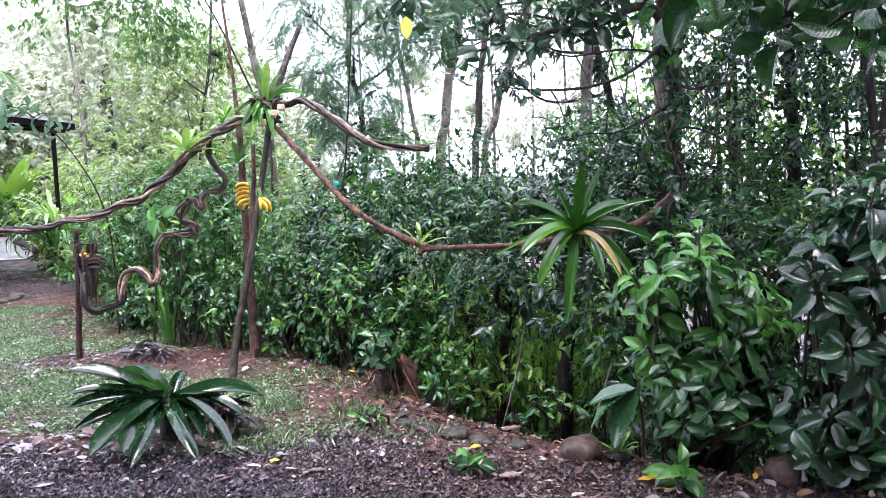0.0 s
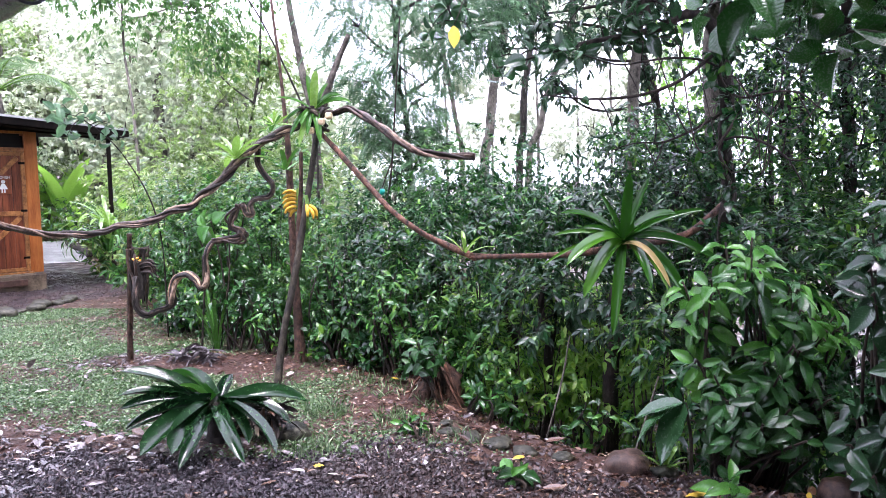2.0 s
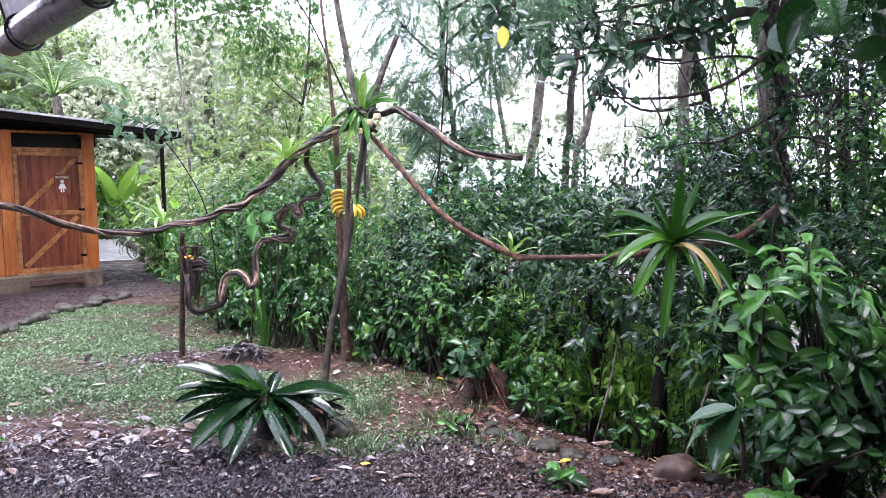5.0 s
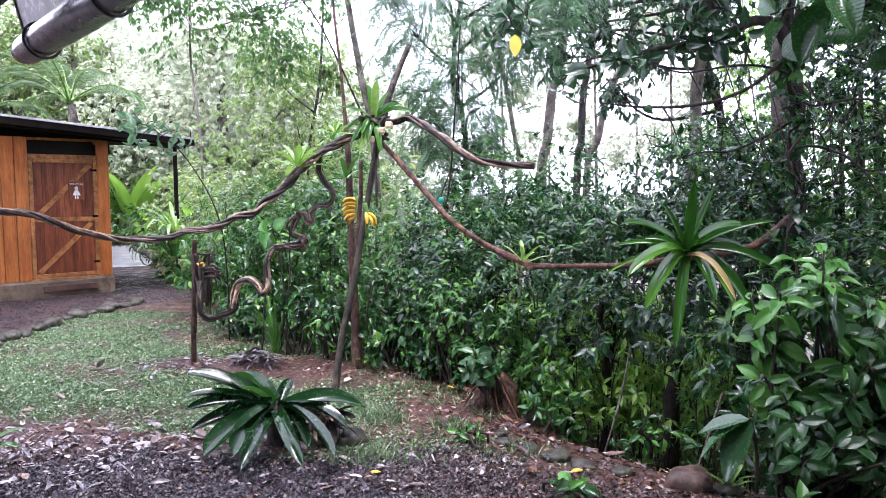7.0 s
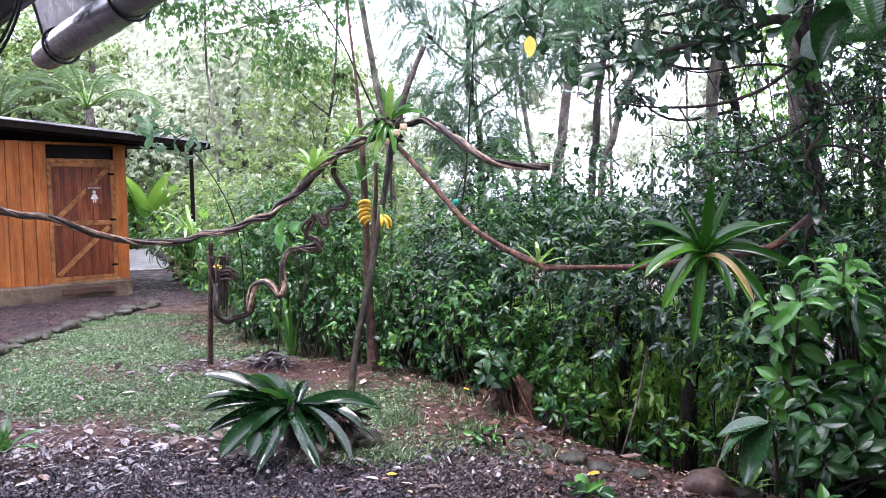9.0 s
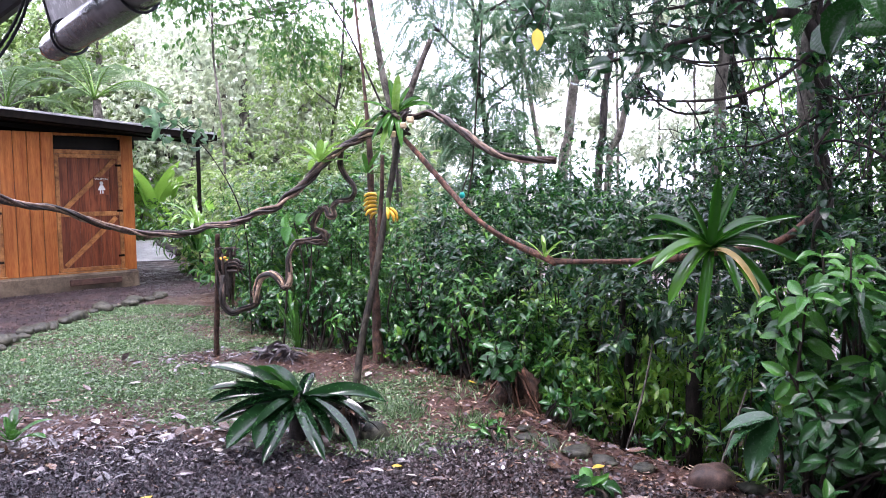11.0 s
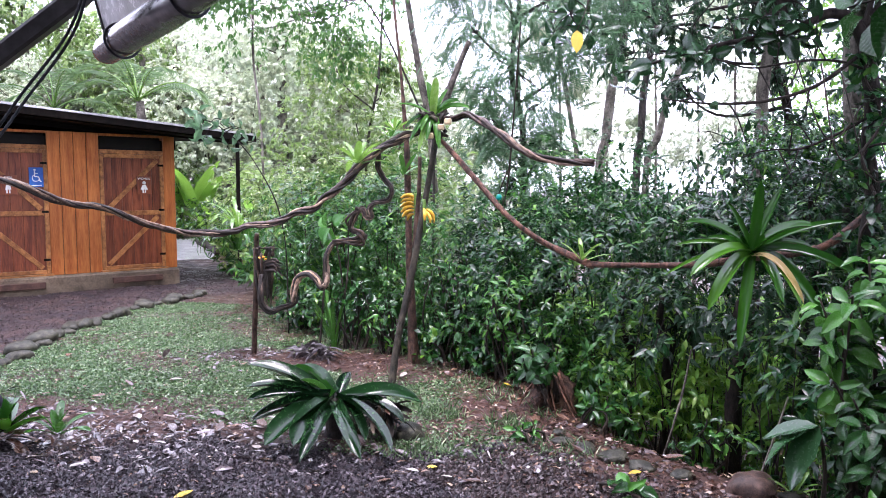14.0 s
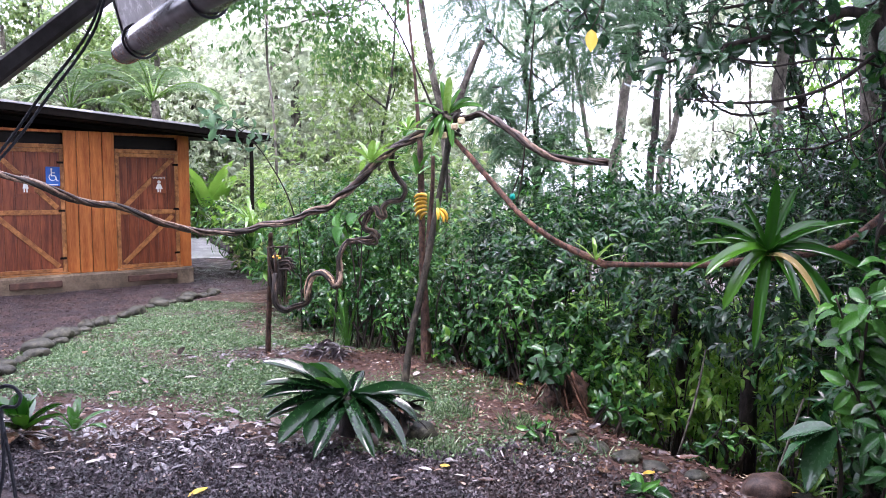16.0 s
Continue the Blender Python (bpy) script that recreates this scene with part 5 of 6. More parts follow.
for k, (a0, a1, d, r) in enumerate(((-0.1, 1.4, 14, 0.1), (2.6, 3.5, 15, 0.08), (3.3, 6.4, 15, 0.075), (10.8, 11.3, 10, 0.085), (-1.8, -3.4, 13, 0.045))):
    tree("pale-barked tall trunk standing in the open gully", [rooted(a0, d), spot(a0, 1, d), spot(a0 * 0.75 + a1 * 0.25 + 0.06, 4, d), spot((a0 + a1) / 2 - 0.05, 7, d), spot(a1 + 0.05, 11, d), spot(a1 + 0.1, 15, d), spot(a1 + 0.4, 24, d)], (r * 1.1, r * 0.95, r * 0.9, r * 0.85, r * 0.75, r * 0.7, r * 0.5), M_BARK_PALE if k != 1 else M_BARK,
         blobs([(a1 - 2, 20, d, 1.4), (a1 + 2.5, 23, d, 1.4), (a1 + 0.5, 13.5 + k % 3, d, .6)], 150), (M_CANOPY, 0.13, 0.045), 410 + k, "gully trunks", shape=SIMPLE, per=6, droop=0.5, inner=0.2)
# thick dark tree with an arching bough, and its neighbours
tree("thick dark-barked tree with an arching bough", [rooted(16.6, 7.4), spot(16.2, -4, 7.4), spot(16.5, 3, 7.4), spot(16.3, 9, 7.4), spot(16.7, 15, 7.4), spot(16.4, 24, 7.4)], (0.1, 0.075, 0.07, 0.075, 0.07, 0.06), M_BARK_PALE,
     blobs([(21, 20, 6, 1.0), (13, 19, 6, .8)], 150), (M_CANOPY, 0.2, 0.075), 420, per=6, shape=BROAD)
tree("dark trunk wound with thin vines", [rooted(17.9, 5.3), spot(17.3, -6, 5.3), spot(17.65, -1, 5.3), spot(17.2, 3, 5.3), spot(17.35, 6, 5.3), spot(16.9, 9.5, 5.3), spot(17.2, 13, 5.3), spot(16.7, 17, 5.3)], (0.06, 0.045, 0.05, 0.042, 0.046, 0.05, 0.036, 0.03), M_BARK_WET,
     blobs([(17, 19, 5.2, .6)], 60), (M_CANOPY, 0.2, 0.075), 421, per=6, shape=BROAD)
for k, (a0, a1, d, r) in enumerate(((25.2, 25.0, 7, 0.055), (28.4, 31.5, 5.5, 0.032), (30.8, 29.5, 5.5, 0.03), (9.4, 9.6, 5.4, 0.055), (4.6, 4.2, 5.6, 0.035), (1.8, 1.4, 6.2, 0.045))):
    top = 16 if k < 3 else -8
    tree("dark tree trunk standing in the thicket", [rooted(a0, d), spot(a0, -6 if k < 3 else -14, d), spot((a0 + a1) / 2 + 0.3, 0 if k < 3 else -12, d), spot(a1 - 0.2, top * 0.6 if k < 3 else -10, d), spot(a1, top, d)], (r * 1.2, r, r * 0.9, r * 0.8, r * 0.5), M_BARK_WET,
         blobs([(a1, top + 3, d, .7)] if k < 3 else [(a1 + 1, top - 1, d, .5)], 90), (M_CANOPY, 0.18 if k < 3 else 0.1, 0.065 if k < 3 else 0.038), 430 + k, "thicket trunks", per=6)
# dark mid-level thicket foliage on the gully's far side
for k, (a, e, d, r) in enumerate(((13.5, 2, 7.5, .6), (20, 9, 8, .8), (21, 6, 7, .9), (24, 2, 7, .9), (27, 8, 7, .9), (30, 3, 6.5, .9), (22, 12, 8, .9), (33, 9, 6.5, .9), (29, 14, 7.5, 1.0), (20, -1, 6.8, .8), (14, 0, 7, .8), (10, 2, 8, .8), (25, -4, 6, .8),
                                  (34, -2, 5.5, .8), (21, 16, 8.5, .9), (36, 14, 7, 1.0))):
    c = spot(a, e, d)
    g = at_ground(c[0], c[1])
    tree("small dark-leaved understorey tree in the thicket", [(c[0], c[1], g - 0.2), (c[0] + 0.1, c[1], (g + c[2]) / 2), tuple(c)], (0.04, 0.03, 0.015), M_BARK_WET, [(c, (r, r, r * 0.85), 260)],
         ((M_LOWLEAF, M_CANOPY, M_HEDGE)[k % 3], 0.075, 0.033), 450 + k, "understorey trees", per=7, droop=0.55, inner=0.25, segs=7)


for k in range(13):
    a, d = 14 + 26 * k / 12 + 1.2 * math.sin(k * 2.6), 11.0 + 3.0 * ((k * 0.618) % 1.0)
    c = spot(a, 2.5 + 5 * ((k * 0.37) % 1.0), d)
    g = at_ground(c[0], c[1])
    tree("slim leafy tree deep in the thicket", [(c[0], c[1], g - 0.2), (c[0] + 0.1, c[1], (g + c[2]) / 2), tuple(c)], (0.05, 0.04, 0.02), M_BARK_WET, [(c, (1.2, 1.0, 1.2), 230), (c - np.array((0.2, 0, 1.9)), (1.2, 1.0, 1.1), 200), (c + np.array((0.1, 0, 1.6)), (1.1, 1.0, 1.0), 120)],
         ((M_GULLY_LIT, M_LOWLEAF, M_GULLY_LIT)[k % 3], 0.1, 0.045), 480 + k, "deep thicket trees", per=6, droop=0.5, inner=0.2, segs=7, shape=SIMPLE)


# ---- boughs and broad-leaved branches over the yard: large leaves are parts ----
def leaf_mesh(seed, fold=0.2, droop=0.35, wide=0.5, n=6):
    """One broad pointed leaf of unit length along +x, veined by its material."""
    r_ = np.random.RandomState(seed)
    verts, faces, uvs = [], [], []
    for i in range(n + 1):
        u = i / n
        w = wide * (math.sin(math.pi * u ** 0.85) ** 0.8 if 0 < u < 1 else 0.015) * 0.5
        for s in (-1, -0.5, 0, 0.5, 1):
            ripple = 0.022 * math.sin(i * 2.9 + s * 3 + seed) * abs(s)
            verts.append((u * (1 - 0.12 * droop * u), s * w, abs(s) * w * fold * 2 - droop * u * u * 0.5 + ripple))
            uvs.append((u, s * w))
    for i in range(n):
        for k in range(4):
            p = i * 5 + k
            faces.append((p, p + 5, p + 6, p + 1))
    me = mesh_of("leaf", verts, faces)
    layer = me.uv_layers.new(name="UVMap")
    for lp in me.loops:
        layer.data[lp.index].uv = uvs[lp.vertex_index]
    return me


def leaf_set(material, wide, droop, seed, n=4):
    out = []
    for k in range(n):
        me = leaf_mesh(seed + k, 0.2 + 0.08 * k, droop * (0.6 + 0.3 * k), wide)
        me.materials.append(material)
        out.append(me)
    return out


L_BIG, L_YOUNG_LIT, L_DARK, L_OVER = leaf_set(M_BIGLEAF, 0.43, 0.9, 1), leaf_set(M_YOUNG_LIT, 0.42, 0.85, 11), leaf_set(M_DARKLEAF, 0.54, 0.6, 21), leaf_set(M_BIGLEAF, 0.62, 0.4, 31)


L_GREY = leaf_set(M_PLUME, 0.5, 0.5, 51)
L_HEART = leaf_set(M_YOUNG_LIT, 0.85, 0.35, 41)


def rosette(parent, tip, axis, count, length, meshes, rng, lean=(50, 100)):
    """Leaves set round a shoot's tip."""
    q = Vector(axis).to_track_quat("Z", "Y").to_matrix().to_4x4()
    a0 = rng.uniform(0, 360)
    for i in range(count):
        tilt = lean[0] + (lean[1] - lean[0]) * (1 - i / max(1, count - 1)) + rng.uniform(-10, 10)
        m = Matrix.Translation(tip) @ q @ pose(0, 0, -0.02 * (count - i), 0, 0, a0 + i * 137.5) @ pose(0.02, 0, 0, rng.uniform(-25, 25), tilt - 90, 0)
        s = length * rng.uniform(0.75, 1.15) * (0.75 + 0.25 * (1 - i / count))
        part("leaf", meshes[rng.randrange(len(meshes))], None, parent, "", m @ Matrix.Diagonal((s, s, s, 1)))


def leaf_bush(base, centre, radii, shoots, per, length, sets, label, seed, lean=(50, 105), name="broad_leaved_bush", face=(0, -1, 0.3)):
    """Bush whose shoots end in rosettes of big leaves, most of them towards the light."""
    rng = random.Random(seed)
    b = thing(name, pose(*base), label, "bush", "broad-leaved bushes")
    o = Vector(base)
    for k in range(shoots):
        while True:
            d = Vector((rng.gauss(0, 1), rng.gauss(0, 1), rng.gauss(0, 1))).normalized()
            if d.dot(Vector(face)) > -0.35:
                break
        tip = Vector(centre) - o + Vector((d.x * radii[0], d.y * radii[1], d.z * radii[2])) * rng.uniform(0.6, 1.05)
        axis = (d * 0.8 + Vector((0, -0.25, 0.6))).normalized()
        foot = Vector((rng.uniform(-.12, .12), rng.uniform(-.1, .1), -0.1))
        part("stem", tube([foot, (foot + tip) / 2 + Vector((rng.uniform(-.1, .1), rng.uniform(-.05, .05), 0.05)), tip - axis * 0.06, tip], (0.011, 0.009, 0.006, 0.004), n=10, segs=6, seed=k), M_TWIG, b)
        rosette(b, tip, axis, per, length, sets[0] if k % 3 else sets[1], rng, lean)
    return b


# upper bush mostly in brighter leaves, lower one darker: skylight set by leaf colour
leaf_bush((1.5, 4.3, at_ground(1.5, 4.3)), (1.45, 4.12, 0.78), (0.5, 0.4, 0.54), 52, 8, 0.175, (L_YOUNG_LIT, L_BIG), "large bush with glossy veined lance-shaped leaves in rosettes", 61, lean=(60, 126))
leaf_bush((1.42, 4.25, at_ground(1.42, 4.25)), (1.46, 4.0, 0.38), (0.46, 0.34, 0.36), 46, 8, 0.165, (L_BIG, L_BIG), "low dark bush with drooping veined leaves down to the soil", 65, lean=(70, 130))
leaf_bush((2.1, 3.8, at_ground(2.1, 3.8)), (2.02, 3.45, 1.0), (0.42, 0.36, 0.6), 46, 8, 0.175, (L_DARK, L_DARK), "dark bush with drooping ribbed leaves beside the yard", 62, lean=(70, 130))
leaf_bush((2.15, 3.85, at_ground(2.15, 3.85)), (2.12, 3.55, 0.45), (0.5, 0.3, 0.42), 46, 8, 0.17, (L_DARK, L_BIG), "low dark bush with drooping ribbed leaves near the soil", 66, lean=(75, 135))
leaf_bush((1.18, 3.62, at_ground(1.18, 3.62)), (1.18, 3.62, 0.1), (0.08, 0.08, 0.06), 3, 5, 0.17, (L_YOUNG_LIT, L_BIG), "small bright green broad-leaved seedling on the bare soil", 63, name="seedling")
leaf_bush((-0.42, 5.45, at_ground(-0.42, 5.45)), (-0.5, 5.3, 0.34), (0.15, 0.07, 0.16), 9, 4, 0.13, (L_OVER, L_OVER), "heart-leaved climber growing over the root stump", 64, name="climbing_plant", lean=(80, 120))


def bough(line, radii, sprigs, per, length, meshes, label, seed, bark=M_BARK_WET, lean=(60, 110), name="overhanging_branch", down=0.2, start=0.25):
    """A branch with side twigs that end in big leaves."""
    rng = random.Random(seed)
    base = line[0]
    b = thing(name, pose(*base), label, "branch", "overhanging branches")
    o = np.array(base, float)
    rel = [np.array(p, float) - o for p in line]
    part("bough", tube(rel, radii, n=40, segs=8, seed=seed), bark, b)
    pts = spline(rel, 50)
    for k in range(sprigs):
        s = pts[int(49 * (start + (1 - start) * (k + rng.random()) / sprigs))]
        w = np.array((rng.gauss(0, 1), rng.gauss(0, 0.7), rng.gauss(-down, 0.6)))
        w = w / np.linalg.norm(w) * rng.uniform(0.1, 0.32)
        tip = Vector(s + w)
        part("twig", tube([s, s + w * 0.5 + np.array((0, 0, 0.03)), s + w], (radii[-1] + 0.002, 0.005, 0.003), n=6, segs=5, seed=k), bark, b)
        rosette(b, tip, Vector(w).normalized() + Vector((0, 0, 0.25)), per, length, meshes, rng, lean)
    return b


bough([spot(16.9, 9.5, 5.3), spot(16.0, 11.2, 5.25), spot(14.5, 11.8, 5.2), spot(12.6, 11, 5.2), spot(10.7, 10.7, 5.2), spot(7, 10.2, 5.1), spot(3.5, 9.4, 5.0), spot(0.5, 8.6, 4.9)], (0.04, 0.036, 0.033, 0.028, 0.022, 0.015, 0.01, 0.005), 17, 5, 0.16, L_DARK,
      "dark arching bough with hanging broad leaves", 71)
bough([spot(12.2, 11, 5.2), spot(11.6, 12.5, 5.2), spot(10.9, 15, 5.2), spot(8, 20, 5.3)], (0.025, 0.022, 0.018, 0.01), 8, 5, 0.17, L_DARK, "upright dark side bough with broad leaves", 72)
bough([spot(16.5, 9, 5.2), spot(14, 7.2, 5.1), spot(11, 6.3, 5), spot(7.5, 6.2, 4.9), spot(4, 6.6, 4.8)], (0.014, 0.012, 0.01, 0.008, 0.004), 3, 3, 0.12, L_DARK, "thin dark drooping branch with few leaves", 73, down=0.5)
bough([spot(36, 17, 3.4), spot(31, 15.5, 3.2), spot(26, 13.5, 3.1), spot(21, 12.2, 3.0), spot(18.5, 11.6, 3.0)], (0.022, 0.018, 0.014, 0.009, 0.005), 13, 5, 0.2, L_OVER, "overhanging branch with large ribbed green leaves", 74, down=0.1)
bough([spot(37, 12, 3.0), spot(33, 11.5, 3.0), spot(29, 10.5, 2.9), spot(26.5, 9, 2.9)], (0.018, 0.014, 0.01, 0.006), 7, 5, 0.2, L_OVER, "overhanging branch with large ribbed green leaves", 75, down=0.3)
bough([spot(30, 22, 3.6), spot(26, 18, 3.5), spot(22, 16, 3.4), spot(19, 15.3, 3.4)], (0.018, 0.014, 0.01, 0.006), 8, 5, 0.2, L_OVER, "overhanging branch with large ribbed green leaves", 76, down=0.2)
bough([spot(0, 22, 6), spot(-2, 17, 6), spot(-3, 13.5, 6), spot(-2, 11.5, 6)], (0.014, 0.012, 0.009, 0.005), 8, 5, 0.15, L_DARK, "thin hanging branch with broad dark leaves", 77)
bough([rooted(-24.2, 8.5), spot(-24.5, -3, 8.5), spot(-26.5, 2, 8.6), spot(-29, 4.6, 8.6), spot(-31, 5.2, 8.6)], (0.009, 0.008, 0.007, 0.005, 0.003), 12, 4, 0.15, L_GREY, "arching sapling with broad grey-green leaves before the roof", 78, name="sapling", start=0.62)
# yellow leaf caught on a twig
yl = thing("hanging_yellow_leaf", pose(*spot(-2.6, 10.9, 5.0)), "single yellow dying leaf hanging from a twig", "leaf")
me = leaf_mesh(90, 0.1, 0.2, 0.55)
me.materials.append(M_YELLOW)
part("leaf", me, None, yl, "", pose(0, 0, 0.08, 0, 84, -75) @ Matrix.Diagonal((0.15, 0.15, 0.15, 1)))
part("twig", tube([(0, 0, 0.08), (0.05, 0.02, 0.2), (0.1, 0.1, 0.4)], (0.004, 0.004, 0.005), n=6, segs=5), M_TWIG, yl)
# thin hanging vines in the thicket
for k in range(6):
    a0, a1 = 12.5 + 1.5 * k + 0.8 * math.sin(k * 3), 17 + 2.3 * (k % 4)
    d = 4.9 + 0.08 * k
    ring([spot(a0, 9 - 0.4 * k, d), spot((a0 + a1) / 2 + math.sin(k * 5), 3.5 - 1.5 * (k % 3), d), spot(a1, 6 + 0.5 * (k % 3), d + 0.3)], (0.0045, 0.0045, 0.004), "hanging_vine", M_TWIG, "thin dark vine looping through the thicket", "vine", "hanging vines", n=20, segs=5, seed=k)

# ---- unseen forest added behind and above the terrace to shade the yard ----
for k, (tx, ty, th) in enumerate(((-7.5, -1.0, 9), (-4.0, -6.0, 10), (2.5, -6.5, 10), (6.0, -1.5, 9), (7.5, 4.0, 9), (0.0, -11.0, 11))):
    lean = Vector((-tx, 2 - ty, 0)).normalized() * 2.2
    cr = [((tx + lean.x * f + ox, ty + lean.y * f + oy, th * g), (2.2, 2.2, 1.3), 150) for f, ox, oy, g in ((0.6, 0, 0, 0.75), (1.3, 1, 0.5, 0.85), (0.3, -1.4, 0.8, 0.9), (0.9, 0.2, -1.4, 1.0))]
    tree("unseen broad-crowned tree added behind the terrace to shade the yard", [(tx, ty, -0.3), (tx + lean.x * 0.2, ty + lean.y * 0.2, th * 0.5), (tx + lean.x * 0.6, ty + lean.y * 0.6, th)], (0.3, 0.2, 0.1), M_BARK, cr, (M_CANOPY, 0.4, 0.2), 600 + k,
         "forest trees", per=7, shape=SIMPLE, segs=9, spread=1.2)

# unseen crowns added to cut skylight over thicket, hut, terrace; open over the yard
for k, (tx, ty, th, rad_) in enumerate(((7.2, 9.0, 9.5, 2.6), (4.2, 5.6, 8.0, 2.2), (8.5, 7.0, 10.5, 2.8), (-13.0, 8.5, 10.5, 2.8), (-15.0, 14.0, 11.5, 3.0))):
    cr = [((tx + ox * rad_, ty + oy * rad_, th + oz), (rad_, rad_, 1.0), 150) for ox, oy, oz in ((0, 0, 0.6), (-0.9, -0.5, 0), (0.8, -0.8, 0.2), (0.1, 1.0, 0.3))]
    tree("unseen broad-crowned tree added beside the yard to cut skylight", [(tx, ty, at_ground(tx, ty) - 0.3), (tx + 0.2, ty, th * 0.5), (tx, ty, th)], (0.22, 0.16, 0.08), M_BARK, cr, (M_CANOPY, 0.4, 0.2), 660 + k, "forest trees", per=7, shape=SIMPLE, segs=9, spread=1.2)
# out of view: assumed roof, with added posts and wall, blocks light from behind
tagged(part("terrace_roof", boxed(-7.0, 5.0, -7.0, 1.5, -0.03, 0.03, 0.01, pose(0, 0, 3.05, -5, 0, 0)), M_PLANK_DARK), "unseen dark roof assumed over the terrace, blocks skylight", "roof", kind="structure")
for px_ in (-6.8, 4.8):
    tagged(part("terrace_post", boxed(px_ - 0.06, px_ + 0.06, 1.2, 1.32, -0.1, 2.94, 0.01), M_PLANK_DARK), "unseen dark post added to carry the terrace roof", "post", kind="structure")
tagged(part("wall_south", boxed(-7.0, 5.0, -7.2, -7.0, 0.0, 3.6, 0.01), M_PLANK_DARK), "unseen dark wall added behind the terrace to block light", "wall", kind="structure")

# small broad-leaved plant behind the liana, and dark growth behind the bushes
leaf_bush((-2.72, 6.98, at_ground(-2.72, 6.98)), (-2.62, 6.95, 1.22), (0.2, 0.06, 0.1), 3, 2, 0.22, (L_HEART, L_HEART), "thin plant with a few bright heart-shaped leaves", 67, name="broad_leaved_plant")
for k, (sx, sy, sh) in enumerate(((1.9, 4.9, 1.9), (2.5, 4.6, 2.0), (2.9, 4.0, 1.9), (2.2, 5.4, 2.3), (3.1, 5.0, 2.5), (1.5, 4.9, 1.6), (3.4, 3.9, 2.4))):
    shrub((sx, sy), sh, 0.6, 230, 7, 0.115, 0.045, M_HEDGE, "dense dark shrub behind the broad-leaved bush", 700 + k, stems=5, group="thicket shrubs")
# airy small-leaved sprays high against the sky
tree("tall airy tree with small dark leaves against the sky", [rooted(13.5, 11), spot(13, 3, 11), spot(11, 11, 11), spot(8, 18, 11)], (0.08, 0.06, 0.05, 0.03), M_BARK_WET,
     blobs([(10, 12, 10, .7), (6, 14, 10, .8), (2, 15, 10, .7), (12, 8, 10.5, .6), (7.5, 9.5, 10.5, .45), (13.5, 4.5, 10.5, .5), (4.5, 11.5, 10, .5), (-1, 12, 10, .5), (9, 16, 10, .8), (0.5, 10, 10, .6), (5, 7.5, 10, .5), (3, 12.5, 10, .7)], 46), (M_CANOPY, 0.13, 0.045), 520, per=7, droop=0.6, inner=0.1)

# leaves under the level branch, and thin trees across the valley, colour paled for haze
for k, (sx, sy, sh, lf) in enumerate(((0.4, 5.5, 1.5, 0.8), (1.15, 5.05, 1.35, 0.8))):
    shrub((sx, sy), sh, 0.42, 50, 6, 0.09, 0.034, M_LOWLEAF if k == 1 else M_HEDGE, OPEN, 720 + k, stems=4, thick=0.008, lift=lf, inner=0.3, group="gully shrubs")
for k, (a, d) in enumerate(((-3, 21), (0.5, 24), (4, 20), (7, 23), (9.5, 21), (12, 25), (-6, 24))):
    tree("thin tree across the valley, its sparse leaves paled for haze", [rooted(a, d), spot(a + 0.1, 2, d), spot(a - 0.1, 9, d), spot(a, 17, d)], (0.05, 0.04, 0.03, 0.015), M_BARK_PALE,
         blobs([(a - 1.5, 3 + k % 3, d, 1.2), (a + 1.5, 8 + k % 4, d, 1.1), (a - 1, 12 + k % 3, d, 1.2), (a + 0.5, 16, d, 1.3)], 230), (M_FAR_PALED, 0.15, 0.06), 540 + k, "valley trees", per=7, droop=0.5, inner=0.15, shape=SIMPLE, segs=7)
# two more unseen trees, added so their crowns take light from the yard
for k, (tx, ty) in enumerate(((-5.2, -2.6), (-1.5, -4.2))):
    cr = [((tx + ox, ty + oy, 7.6 + oz), (1.9, 1.9, 0.9), 170) for ox, oy, oz in ((0, 1.5, 0), (2.2, 2.6, 0.4), (-1.0, 3.2, 0.5), (1.0, 4.4, 0.8))]
    tree("unseen broad-crowned tree added behind the terrace to shade the yard", [(tx, ty, -0.3), (tx, ty + 0.3, 4), (tx, ty + 1.0, 8)], (0.25, 0.18, 0.1), M_BARK, cr, (M_CANOPY, 0.35, 0.17), 640 + k, "forest trees", per=7, shape=SIMPLE, segs=9, spread=1.2)

for k in range(20):
    a, d = -5 + 19 * ((k * 0.618) % 1.0), 8.8 + 7.5 * (k / 19)
    sx, sy, _ = spot(a, 0, d)
    shrub((sx, sy), 0.7 + 0.5 * ((k * 0.37) % 1.0), 0.8, 110, 6, 0.17, 0.06, M_GULLY_LIT, "yellow-green gully floor plant with daylight in its leaf colour", 800 + k, "gully_plant", "gully plants", SIMPLE, 2)

for k, (a, d, h) in enumerate(((-31.5, 27, 2.2), (-26.5, 15, 1.4), (-25.0, 14.5, 1.8), (-30, 25, 2.4), (-26.5, 18.5, 2.4), (-24, 15.5, 2.2), (-26, 20, 2.8), (-33, 26, 2.6), (-22, 14, 2.2), (-28.5, 27, 3.0), (-34.5, 28, 3.2), (-36, 27, 3.0))):
    sx, sy, _ = spot(a, 0, d)
    shrub((sx, sy), h, 1.0, 190, 6, 0.17, 0.06, M_LOWLEAF if k % 2 else M_MID, "bright green shrub beside the path behind the hut", 840 + k, stems=4, group="path shrubs", shape=SIMPLE)

# a big ribbed leaf pair at the bush's foot, a pale tuft by the boulder, seedlings, a yellow leaf
fl = thing("ribbed_leaf_plant", pose(1.05, 3.98, at_ground(1.05, 3.98) - 0.08), "plant with two very large dark ribbed leaves", "plant")
